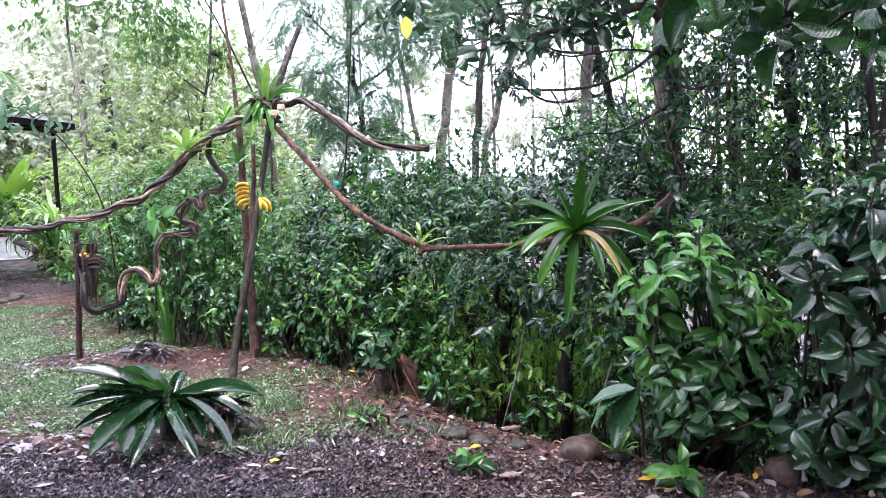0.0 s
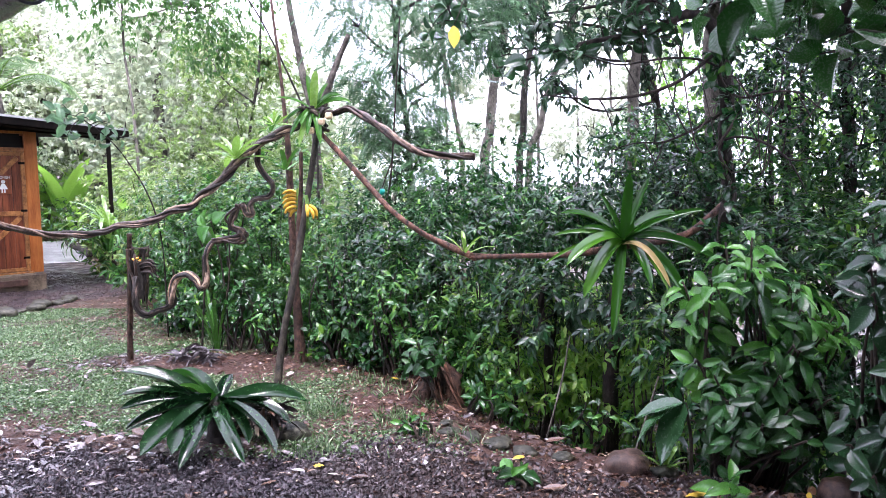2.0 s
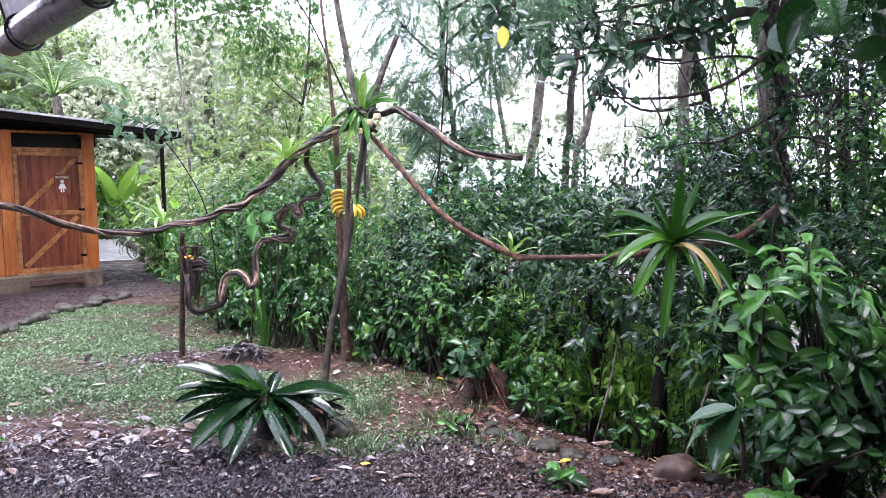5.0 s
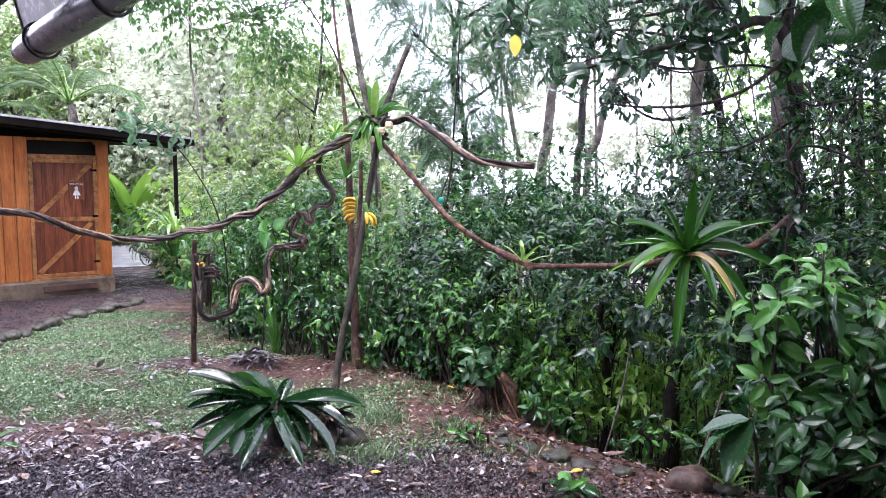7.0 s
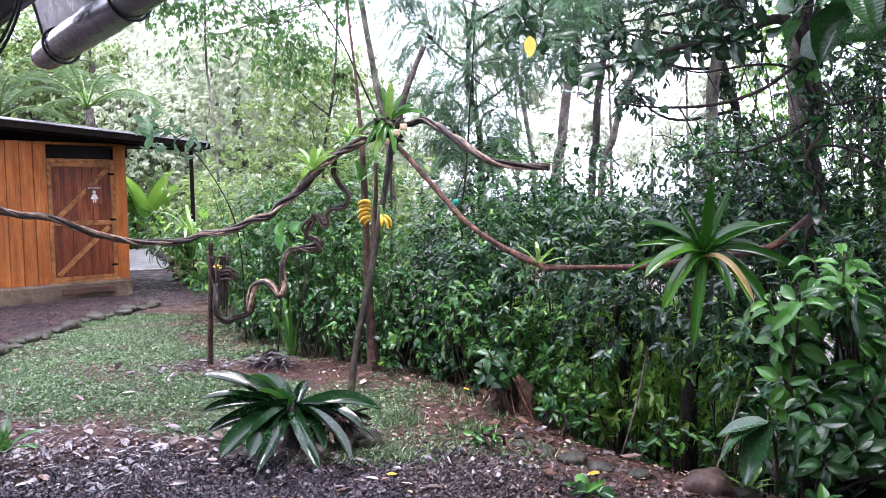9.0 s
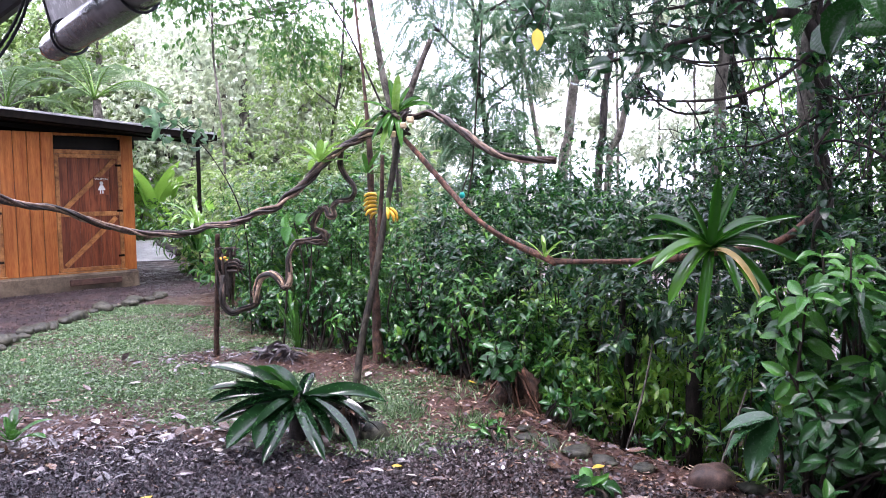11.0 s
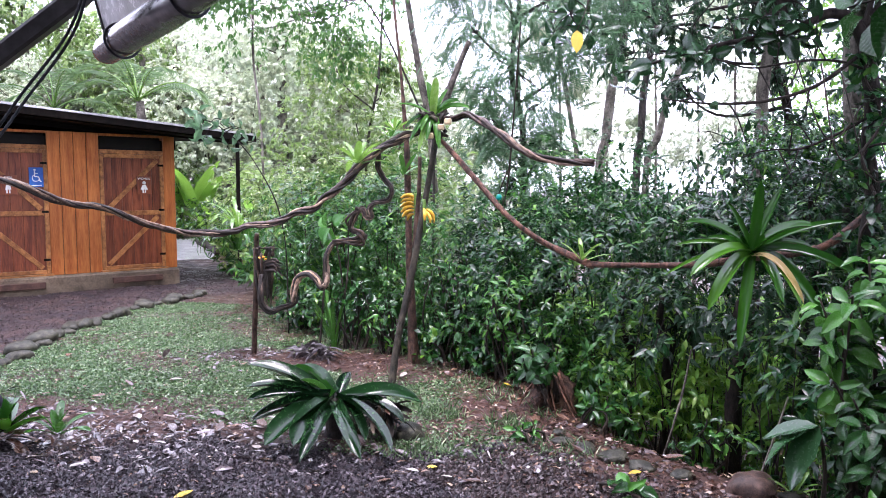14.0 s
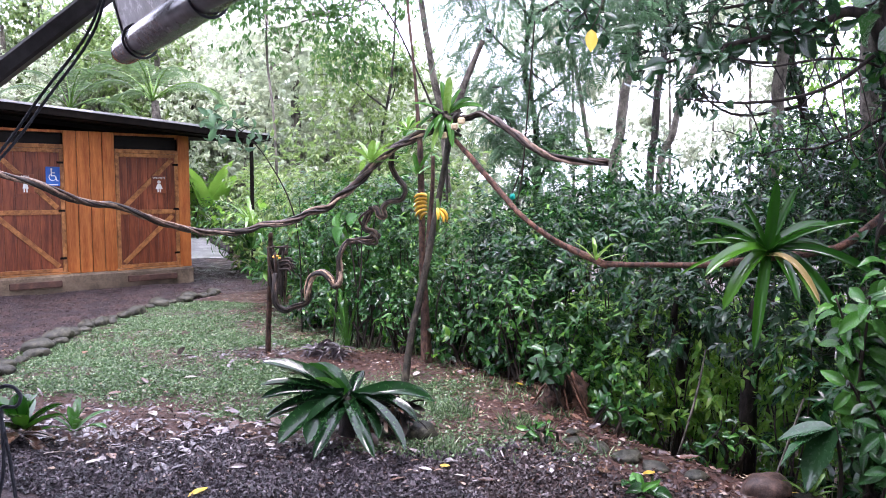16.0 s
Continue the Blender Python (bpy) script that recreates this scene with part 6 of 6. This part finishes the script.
part("stem", tube([(0.06, 0.1, -0.1), (0.05, 0.05, 0.25), (0.0, 0.0, 0.5)], (0.012, 0.01, 0.008), n=10, segs=7), M_TWIG, fl)
for k, (yaw_, tilt_, s_) in enumerate(((198, 18, 0.36), (222, 40, 0.38), (170, 10, 0.3))):
    me = leaf_mesh(300 + k, 0.18, 0.45, 0.4)
    me.materials.append(M_DARKLEAF)
    part("leaf", me, None, fl, "", pose(0, 0, 0.5, 0, 0, yaw_) @ pose(0, 0, 0, 20 - 18 * k, tilt_, 0) @ Matrix.Scale(s_, 4))
bromeliad((0.97, 4.06, at_ground(0.97, 4.06) + 0.02), 0.17, 12, 0.03, M_BROM_PALE, "small yellow-green tuft beside the boulder", low=25, high=80, bend=0.7, seed=22)
leaf_bush((0.12, 3.82, at_ground(0.12, 3.82)), (0.12, 3.82, 0.09), (0.1, 0.07, 0.04), 4, 3, 0.13, (L_OVER, L_YOUNG_LIT), "small heart-leaved seedling in the packed soil", 68, name="seedling")
leaf_bush((-0.5, 4.62, at_ground(-0.5, 4.62)), (-0.5, 4.62, 0.1), (0.1, 0.07, 0.05), 5, 4, 0.09, (L_YOUNG_LIT, L_BIG), "small bright green weed at the yard's edge", 69, name="weed")
leaf_bush((-0.1, 5.15, at_ground(-0.1, 5.15)), (-0.1, 5.12, 0.14), (0.14, 0.1, 0.08), 6, 4, 0.1, (L_BIG, L_YOUNG_LIT), "small green weed on the clay bank", 70, name="weed")

for k, (sx, sy) in enumerate(((-0.3, 8.6), (0.6, 8.9), (1.4, 8.6), (2.1, 9.2), (0.1, 9.6), (1.2, 9.8))):
    shrub((sx, sy), 2.75 + 0.15 * math.sin(k * 2), 0.75, 260, 7, 0.1, 0.036, M_HEDGE, OPEN, 900 + k, stems=3, thick=0.009, lift=1.8, inner=0.3, group="gully shrubs")

# leafy climbers on the thicket trunks, bare thin branches against the sky
for k, (az, d, e0, e1) in enumerate(((17.4, 5.3, -8, 11), (16.4, 7.4, -4, 4), (25.1, 7, -6, 10), (11.4, 10, -3, 5))):
    rng = np.random.RandomState(950 + k)
    base = spot(az, e0, d)
    cl = thing("climbing_vine", pose(*base), "leafy dark climber winding up a thicket trunk", "vine", "climbers")
    line = [spot(az + 0.55 * math.sin(i * 1.9 + k), e0 + (e1 - e0) * i / 11, d - 0.09 - 0.03 * math.cos(i * 1.9 + k)) - base for i in range(12)]
    part("stem", tube(line, (0.009, 0.009, 0.006), n=60, segs=6, lumps=0.2, seed=k), M_TWIG, cl)
    pts = spline(line, 70) + rng.randn(70, 3) * 0.05
    part("foliage", sprays(rng, pts, rng.randn(70, 3) + np.array((0, -0.8, 0)), 4, 0.09, 0.05, 1.0, 0.5, BROAD), M_CANOPY if k else M_HEDGE, cl)
for k, (a0, e0, a1, e1, d) in enumerate(((16.8, 8, 6.5, 9.5, 5.2), (16.9, 4.5, 9.5, 2.0, 5.2), (17.4, 6.5, 24, 5.0, 5.2), (17.2, 3.0, 23, 1.5, 5.1), (25, 8, 18, 10, 6.8), (11.5, 2, 6.5, 4.5, 9.8))):
    line = [spot(a0 + (a1 - a0) * u + 0.3 * math.sin(u * 9 + k), e0 + (e1 - e0) * u + 0.45 * math.sin(u * 6.5 + k * 2), d - 0.2 * u) for u in np.linspace(0, 1, 9)]
    b = thing("bare_branch", pose(0, 0, 0), "thin dark bare branch reaching out of the thicket", "branch", "bare branches")
    part("bough", tube(line, (0.009, 0.007, 0.004), n=40, segs=6, lumps=0.2, seed=k), M_BARK_WET, b)
    for j in range(4):
        p0 = np.array(line[2 + j + (k % 2)])
        part("twig", tube([p0, p0 + np.array((-0.1 + 0.05 * j, -0.05, 0.12 * (-1) ** j)), p0 + np.array((-0.22 + 0.1 * j, -0.08, 0.16 * (-1) ** j - 0.05))], (0.005, 0.004, 0.002), n=8, segs=5, seed=j), M_BARK_WET, b)

# brighter low growth before the hedge and down in the gully's mouth
for k, (sx, sy, sh) in enumerate(((-1.05, 6.55, 0.95), (-0.7, 6.2, 1.0), (-0.25, 5.85, 0.9), (0.1, 5.5, 0.8))):
    shrub((sx, sy), sh, 0.34, 90, 6, 0.085, 0.036, M_LOWLEAF, "bright green leafy plant before the dark hedge", 960 + k, "undergrowth_plant", "undergrowth", LANCE, 4, thick=0.008)
# gully plants: their daylight comes from the brightened leaf colour
for k, (sx, sy, sh) in enumerate(((0.45, 5.7, 1.2), (0.85, 5.6, 1.25), (1.2, 5.5, 1.1), (0.65, 6.0, 1.4), (0.2, 5.9, 1.3))):
    shrub((sx, sy), sh, 0.4, 130, 6, 0.085, 0.032, M_GULLY_LIT, "yellow-green plant down in the gully, leaf colour raised for daylight", 970 + k, "gully_plant", "gully plants", LANCE, 3, thick=0.007)
for k, (sx, sy, sh) in enumerate(((-1.3, 7.6, 2.1), (-0.5, 7.1, 2.15), (-0.05, 6.9, 2.4), (-2.4, 8.0, 1.95))):
    shrub((sx, sy), sh, 0.3, 70, 6, 0.1, 0.036, M_HEDGE, HEDGE, 980 + k, stems=5, lift=1.2, inner=0.2, thick=0.009)


for k, (sx, sy, sz, ln_, st) in enumerate(((-2.45, 6.95, 0.45, 0.12, L_OVER), (-2.05, 6.8, 0.3, 0.11, L_BIG), (-1.15, 6.38, 0.42, 0.12, L_OVER), (-0.82, 6.05, 0.55, 0.11, L_YOUNG_LIT), (-1.5, 6.85, 0.7, 0.11, L_BIG), (0.62, 4.85, 0.2, 0.1, L_BIG))):
    g = at_ground(sx, sy)
    leaf_bush((sx, sy + 0.1, g), (sx, sy, g + sz), (0.22, 0.12, 0.2 + sz * 0.25), 13, 5, ln_, (st, L_YOUNG_LIT if k % 2 else L_OVER), "broad-leaved green plant standing before the dark hedge", 1100 + k, lean=(55, 115), name="broad_leaved_plant")
for k, (ax, ay, bx, by, bz) in enumerate(((0.35, 4.75, 0.52, 4.8, 0.62), (0.85, 4.5, 1.05, 4.6, 0.4), (-1.2, 6.5, -0.95, 6.6, 0.45), (-2.2, 6.95, -1.95, 7.0, 0.4))):
    ring([(ax, ay, at_ground(ax, ay) - 0.02), ((ax + bx) / 2 + 0.03, (ay + by) / 2, bz * 0.5), (bx, by, bz)], (0.008, 0.007, 0.004), "dead_stick", M_BARK_PALE, "thin pale dead stick leaning out of the undergrowth", "stick", "dead sticks", n=12, segs=6, lumps=0.25, seed=200 + k)

# ---- root stump, dead heap ----
stump = thing("root_stump", pose(-0.42, 5.48, at_ground(-0.42, 5.48)), "broken reddish tree stump with exposed roots on a clay bank", "stump")
part("stump_wood", tube([(0, 0.04, -0.1), (0.02, 0.05, 0.1), (0.0, 0.08, 0.24)], (0.22, 0.15, 0.06), n=14, segs=14, lumps=0.5, seed=91), M_BARK_BROWN, stump)
rr = random.Random(9)
for k in range(9):
    a = math.pi + k / 8 * math.pi + rr.uniform(-.1, .1)
    r1 = rr.uniform(0.2, 0.3)
    part("root", tube([(0.08 * math.cos(a), 0.08 * math.sin(a), rr.uniform(0.18, 0.3)), (r1 * 0.6 * math.cos(a), r1 * 0.6 * math.sin(a), 0.12), (r1 * math.cos(a + .1), r1 * math.sin(a + .1), -0.06)], (0.012, 0.008, 0.004), n=9, segs=6, lumps=0.3, seed=k), M_BARK_RED, stump)
M_STRAW = leafy("rotting_leaf", (0.02, 0.015, 0.018), (0.075, 0.06, 0.065), 0.05, 0.4)
dh = thing("dead_plant", pose(-2.74, 6.62, at_ground(-2.74, 6.62)), "collapsed heap of dark fibrous dead leaves on the bare soil", "dead plant")
for k in range(70):
    rad_, ang_ = 0.24 * rr.random() ** 0.7, rr.uniform(0, 360)
    part("leaf", strap(rr.uniform(0.12, 0.26), rr.uniform(0.018, 0.04), rr.uniform(0.3, 1.8), 3000 + k, n=6), M_STRAW, dh, "", pose(rad_ * math.cos(radians(ang_)), rad_ * 0.7 * math.sin(radians(ang_)), 0.15 * (1 - rad_ / 0.26) + 0.02, 0, 0, rr.uniform(0, 360)) @ pose(0, 0, 0, rr.uniform(-50, 50), rr.uniform(-25, 45), 0))

# ---- awning at the camera's side: steel rafter, rolled vinyl curtain, ropes ----
def way_to(px_, py_, d):
    """A place seen at the end of the walk: offsets across and up per unit ahead, and the distance."""
    yaw, pitch = radians(12.667), radians(-4.7)
    ahead = Vector((-math.sin(yaw) * math.cos(pitch), math.cos(yaw) * math.cos(pitch), math.sin(pitch)))
    right = Vector((math.cos(yaw), math.sin(yaw), 0))
    return Vector((-0.093, -0.008, 1.624)) + (ahead + right * px_ + right.cross(ahead) * py_) * d


def bar(a, b, w, h, roll=0.0, bevel=0.008):
    a, b = Vector(a), Vector(b)
    q = (b - a).to_track_quat("Z", "Y").to_matrix().to_4x4()
    return boxed(-w / 2, w / 2, -h / 2, h / 2, 0, (b - a).length, bevel, Matrix.Translation(a) @ q @ pose(0, 0, 0, 0, 0, roll))


awning = thing("awning_frame", pose(0, 0, 0), "dark grey steel awning frame over the terrace", "awning")
b0, b1 = way_to(-0.95, -0.03, 2.3), way_to(-0.425, 0.375, 2.0)
b2 = b0 + (b0 - b1).normalized() * 0.5
part("rafter", bar(b2, b1 + (b1 - b0) * 0.1, 0.075, 0.05, 20), M_BEAM, awning, "grey steel rafter")
part("cross_beam", bar(b1 + Vector((0, 0, 0.05)), b1 + Vector((0.9, -0.5, 0.35)), 0.07, 0.05), M_BEAM, awning)
part("post", bar((b2.x, b2.y, 0.0), (b2.x, b2.y, b2.z), 0.08, 0.08), M_BEAM, awning)
curtain = thing("rolled_curtain", pose(0, 0, 0), "rolled-up grey vinyl side curtain tied under the awning", "curtain")
c0, c1 = way_to(-0.432, 0.268, 2.3), way_to(-0.352, 0.322, 1.87)
axis_ = (c1 - c0)
part("roll", tube([c0, c0 + axis_ * 0.3, c0 + axis_, c0 + axis_ * 2.2], (0.043, 0.045, 0.045, 0.045), n=30, segs=18, lumps=0.06, seed=5), M_VINYL, curtain)
part("roll_core", tube([c0 - axis_ * 0.012, c0 + axis_ * 0.05], (0.032, 0.032), n=4, segs=14, lumps=0.05), M_BEAM, curtain)
flap = []
for i in range(9):
    u = i / 8
    p = c0.lerp(c1, u * 1.2)
    for j in range(5):
        v = j / 4
        flap.append(p + Vector((0.02 * math.sin(u * 7), 0, 0.035 + v * (0.2 - 0.02 * u))) + Vector((-0.05, -0.01, 0)) * v * (1 + 0.4 * math.sin(u * 5)))
fme = mesh_of("flap", flap, [(i * 5 + j, i * 5 + j + 1, i * 5 + j + 6, i * 5 + j + 5) for i in range(8) for j in range(4)])
part("clear_flap", fme, M_CLEAR, curtain, "milky clear vinyl flap")
part("edge_tape", tube([flap[j] for j in range(5)], (0.006, 0.006), n=12, segs=6), M_BEAM, curtain, "dark edge tape")
for u in (0.3, 1.3):
    p = c0 + axis_ * u
    q = axis_.to_track_quat("Z", "Y").to_matrix()
    loop = [tuple(p + q @ Vector((0.05 * math.cos(a), 0.05 * math.sin(a), 0.004 * math.sin(2 * a)))) for a in np.linspace(0, 2 * math.pi, 16)]
    part("tie", tube(loop, (0.004, 0.004), n=40, segs=6, lumps=0.1), M_ROPE, curtain, "black tie cord")


def rope(points, radius, label, name="rope", n=120):
    return tagged(part(name, tube(points, (radius, radius), n=n, segs=9, strands=3, twist=90, depth=0.25, lumps=0.04), M_ROPE), label, "rope", "ropes")


r0 = way_to(-0.45, 0.4, 1.95)
rope([r0, way_to(-0.48, 0.3, 1.95), way_to(-0.545, 0.21, 1.95), way_to(-0.63, 0.1, 1.96), way_to(-0.8, -0.05, 1.98)], 0.0036, "black braided rope slanting down from the awning")
rope([r0, way_to(-0.473, 0.3, 1.94), way_to(-0.534, 0.21, 1.94), way_to(-0.619, 0.105, 1.95), way_to(-0.8, -0.04, 1.97)], 0.0036, "black braided rope slanting down from the awning")
coil = [way_to(-0.62, -0.195, 2), way_to(-0.59, -0.187, 2), way_to(-0.574, -0.2, 2), way_to(-0.58, -0.215, 2), way_to(-0.6, -0.218, 2), way_to(-0.596, -0.25, 2), way_to(-0.586, -0.3, 2), way_to(-0.575, -0.4, 2), way_to(-0.6, -0.43, 2.02), way_to(-0.61, -0.38, 2.03), way_to(-0.597, -0.3, 2.02), way_to(-0.6, -0.22, 2.01)]
rope(coil, 0.0045, "coil of black flecked rope hanging beside the terrace", "rope_coil", 200)

# ---- turf, gravel, litter ----
M_VERGE = leafy("wet_red_litter", (0.018, 0.009, 0.008), (0.085, 0.042, 0.03), 0.05, 0.25, young=(0.26, 0.15, 0.08), spec=0.5)

def scatter(n, seed, x0, x1, y0, y1, weight):
    """Places over the yard, denser where the weight is high."""
    rng = np.random.RandomState(seed)
    x, y = rng.uniform(x0, x1, n * 4), rng.uniform(y0, y1, n * 4)
    ix, iy = np.clip(np.searchsorted(gx, x), 0, nx - 1), np.clip(np.searchsorted(gy, y), 0, ny - 1)
    keep = rng.rand(n * 4) < weight[iy, ix]
    x, y = x[keep][:n], y[keep][:n]
    return rng, np.stack([x, y, height(x, y)], -1)


def stuff(name, me, material, label, category):
    return tagged(part(name, me, material), label, category, kind="stuff")


clump = 0.22 + 0.78 * (np.sin(GX * 2.7 + np.sin(GY * 3.1)) * np.sin(GY * 3.9 + np.sin(GX * 1.7)) > -0.25)
rng, p = scatter(140000, 1, -6.4, 0.3, 4.2, 9.5, grass * clump)
wy = rng.randn(len(p), 3)
wy[:, 2] = np.abs(wy[:, 2]) * 0.55 + 0.12
stuff("turf", cloud_mesh(SIMPLE, p, wy, np.tile((0.0, 0.0, 1.0), (len(p), 1)) + rng.randn(len(p), 3) * 0.4, 0.012 + 0.022 * rng.rand(len(p)) ** 1.5, 0.01 + 0.012 * rng.rand(len(p))), M_GRASS, "low patchy broad-bladed turf with bare gaps", "grass")
CHIP = (np.array([(-.5, -.1, 0), (.5, .1, .05), (.05, -.5, .1), (-.1, .5, 0), (.1, 0, .55)]),
        [(0, 2, 4), (2, 1, 4), (1, 3, 4), (3, 0, 4)])
rng, p = scatter(46000, 2, -4.9, 2.6, 3.2, 5.0, gravel)
sz = 0.012 + 0.03 * rng.rand(len(p)) ** 2.2
wy = rng.randn(len(p), 3) * (1, 1, 0.5)
up_ = rng.randn(len(p), 3) * 0.6 + (0, 0, 1)


def chips(name, sel, stops, label):
    cm = cloud_mesh(CHIP, p[sel] + (0, 0, 0.004), wy[sel], up_[sel], sz[sel], sz[sel] * 0.6)
    cm.polygons.foreach_set("use_smooth", [False] * len(cm.polygons))
    mat, t_ = nodes_of(name)
    geo_ = t_.nodes.new("ShaderNodeNewGeometry")
    finish(mat, t_, ramp(t_, geo_.outputs["Random Per Island"], *zip((0.0, 0.6, 0.97), stops)), 0.34, noisy(t_, 60), 0.4, 0.004, 0.25)
    stuff(name, cm, mat, label, "gravel")


brown = p[:, 0] + 0.35 * np.sin(p[:, 1] * 5) > -0.75
chips("loose_gravel", ~brown, ((0.006, 0.005, 0.0055), (0.032, 0.026, 0.031), (0.12, 0.1, 0.108)), "dark wet angular gravel chips")
chips("trodden_gravel", brown, ((0.008, 0.006, 0.0055), (0.038, 0.028, 0.028), (0.12, 0.098, 0.098)), "trodden red-brown gravel chips over packed soil")
rng, p = scatter(9000, 3, -9.5, -4.0, 5.0, 13.5, np.where(GX < side + 0.1, gravel, 0))
sz = 0.016 + 0.03 * rng.rand(len(p)) ** 1.6
cm = cloud_mesh(CHIP, p, rng.randn(len(p), 3) * (1, 1, 0.3), rng.randn(len(p), 3) * 0.35 + (0, 0, 1), sz, sz * 0.8)
cm.polygons.foreach_set("use_smooth", [False] * len(cm.polygons))
stuff("path_gravel", cm, M_PATHCHIP, "dark gravel chips on the path before the hut", "gravel")
rng, p = scatter(20000, 4, -6.2, 2.8, 3.3, 10.5, np.clip(1 - grass * 0.8 - gravel * 0.55, 0.1, 1) * (0.45 + 0.55 * (past_edge(GX, GY) > -0.7)))
wy = rng.randn(len(p), 3) * (1, 1, 0.15)
stuff("leaf_litter", cloud_mesh(SIMPLE, p + (0, 0, 0.012), wy, rng.randn(len(p), 3) * 0.3 + (0, 0, 1), 0.02 + 0.05 * rng.rand(len(p)) ** 1.6, 0.01 + 0.016 * rng.rand(len(p))), M_DEADLEAF, "small brown leaf litter and bits of bark", "leaf litter")
rng, p = scatter(900, 5, -6.2, 2.6, 3.3, 8.5, np.clip(1 - grass * 0.6, 0.1, 1))
tw = rng.randn(len(p), 3) * (1, 1, 0.08)
stuff("fallen_twigs", cloud_mesh(LANCE, p + (0, 0, 0.014), tw, rng.randn(len(p), 3) * 0.2 + (0, 0, 1), 0.04 + 0.1 * rng.rand(len(p)), np.full(len(p), 0.006)), M_TWIG, "thin dark fallen twigs", "twigs")
verge = np.exp(-((past_edge(GX, GY) + 0.05) / 0.2) ** 2)
rng, p = scatter(900, 11, -1.6, 2.8, 3.2, 6.6, verge)
stuff("verge_litter", cloud_mesh(BROAD, p + (0, 0, 0.016), rng.randn(len(p), 3) * (1, 1, 0.25), rng.randn(len(p), 3) * 0.45 + (0, 0, 1), 0.03 + 0.08 * rng.rand(len(p)) ** 2, 0.018 + 0.03 * rng.rand(len(p))), M_VERGE, "curled red-brown leaf litter along the gully's edge", "leaf litter")
# leaf scraps; the pale ones also paint sky reflected on wet soil
M_SCRAP = leafy("wet_scrap_and_glint", (0.035, 0.025, 0.026), (0.2, 0.16, 0.16), 0.03, 0.2, young=(0.42, 0.38, 0.37), spec=0.8)
band = np.exp(-((GY - np.interp(GX, [-5, -3, -1.5, 0], [4.25, 4.22, 4.28, 4.3])) / 0.42) ** 2) * np.clip((-1.2 - GX) / 1.2, 0.12, 1)
rng, p = scatter(3600, 7, -5.4, 0.6, 3.6, 7.4, band + 0.8 * np.exp(-(((GX + 3.4) / 0.45) ** 2 + ((GY - 6.45) / 0.3) ** 2)))
stuff("leaf_scraps", cloud_mesh(BROAD, p + (0, 0, 0.012), rng.randn(len(p), 3) * (1, 1, 0.18), rng.randn(len(p), 3) * 0.35 + (0, 0, 1), 0.02 + 0.14 * rng.rand(len(p)) ** 3.5, 0.012 + 0.05 * rng.rand(len(p)) ** 2.5), M_SCRAP, "pale wet scraps of leaf and painted sky glints on the soil", "leaf litter")
L_FALLEN = [leaf_mesh(200 + k, 0.12, -0.25 + 0.25 * k, 0.45) for k in range(3)]
for me in L_FALLEN:
    me.materials.append(M_DEADLEAF)
L_GOLD = [leaf_mesh(210 + k, 0.12, -0.2 + 0.2 * k, 0.5) for k in range(2)]
for me in L_GOLD:
    me.materials.append(M_YELLOW)
L_PALE = [leaf_mesh(220 + k, 0.1, -0.2 + 0.3 * k, 0.42) for k in range(2)]
for me in L_PALE:
    me.materials.append(M_PALELEAF)
rng, p = scatter(210, 6, -5.2, 2.4, 3.35, 6.2, np.clip(1 - grass * 0.75, 0.1, 1) * np.where(GX > 0.9, 1.0, 0.5))
for k, (fx, fy, fz) in enumerate(p):
    gold, light = k % 19 == 0 or (fx > 0.9 and k % 3 == 0), k % 4 == 1
    me = (L_GOLD if gold else L_PALE if light else L_FALLEN)[k % 2]
    s = (0.05 if gold else 0.06) + 0.08 * rng.rand()
    ob = part("fallen_leaf", me, None, None, "", pose(fx, fy, fz + 0.022, rng.uniform(-14, 14), rng.uniform(-10, 10), rng.uniform(0, 360)) @ Matrix.Diagonal((s, s, s, 1)))
    tagged(ob, "yellow fallen leaf on the wet ground" if gold else "pale bleached fallen leaf on the wet ground" if light else "curled brown fallen leaf on the wet ground", "leaf", "fallen leaves")
# pale wet side path behind the hut, with a log kerb
tagged(part("side_path", boxed(-0.65, 0.65, -3.6, 3.6, 0.0, 0.045, 0.01), M_WETPATH, None, "", pose(-11.0, 18.1, 0.0, 0, 0, 31.6)), "pale wet slab path leading past the hut", "path", kind="structure")
ring([(-9.0, 16.2, 0.08), (-9.9, 17.5, 0.12), (-11.2, 19.2, 0.1), (-12.3, 21.0, 0.1)], (0.07, 0.09, 0.08, 0.08), "path_log", M_BARK_WET, "dark log edging the side path", "log", n=26, segs=10, lumps=0.3, seed=33)
# taller grass tufts where the turf meets the clay
tall = np.exp(-(((GX + 0.9) / 0.75) ** 2 + ((GY - 5.0) / 0.75) ** 2)) + 0.5 * np.exp(-(((GX + 2.2) / 1.6) ** 2 + ((GY - 7.3) / 0.35) ** 2))
tuftiness = np.clip(np.sin(GX * 7.3 + np.sin(GY * 5)) * np.sin(GY * 8.1 + np.sin(GX * 4)), 0, 1)
rng, p = scatter(11000, 8, -4.5, 0.2, 4.2, 8.0, tall * tuftiness * (past_edge(GX, GY) < 0.05))
wy = rng.randn(len(p), 3)
wy[:, 2] = np.abs(wy[:, 2]) * 0.8 + 0.8
stuff("grass_tufts", cloud_mesh(LANCE, p, wy, rng.randn(len(p), 3), 0.05 + 0.08 * rng.rand(len(p)), 0.007 + 0.006 * rng.rand(len(p))), M_GRASS, "taller tufts of grass at the turf's ragged edge", "grass")
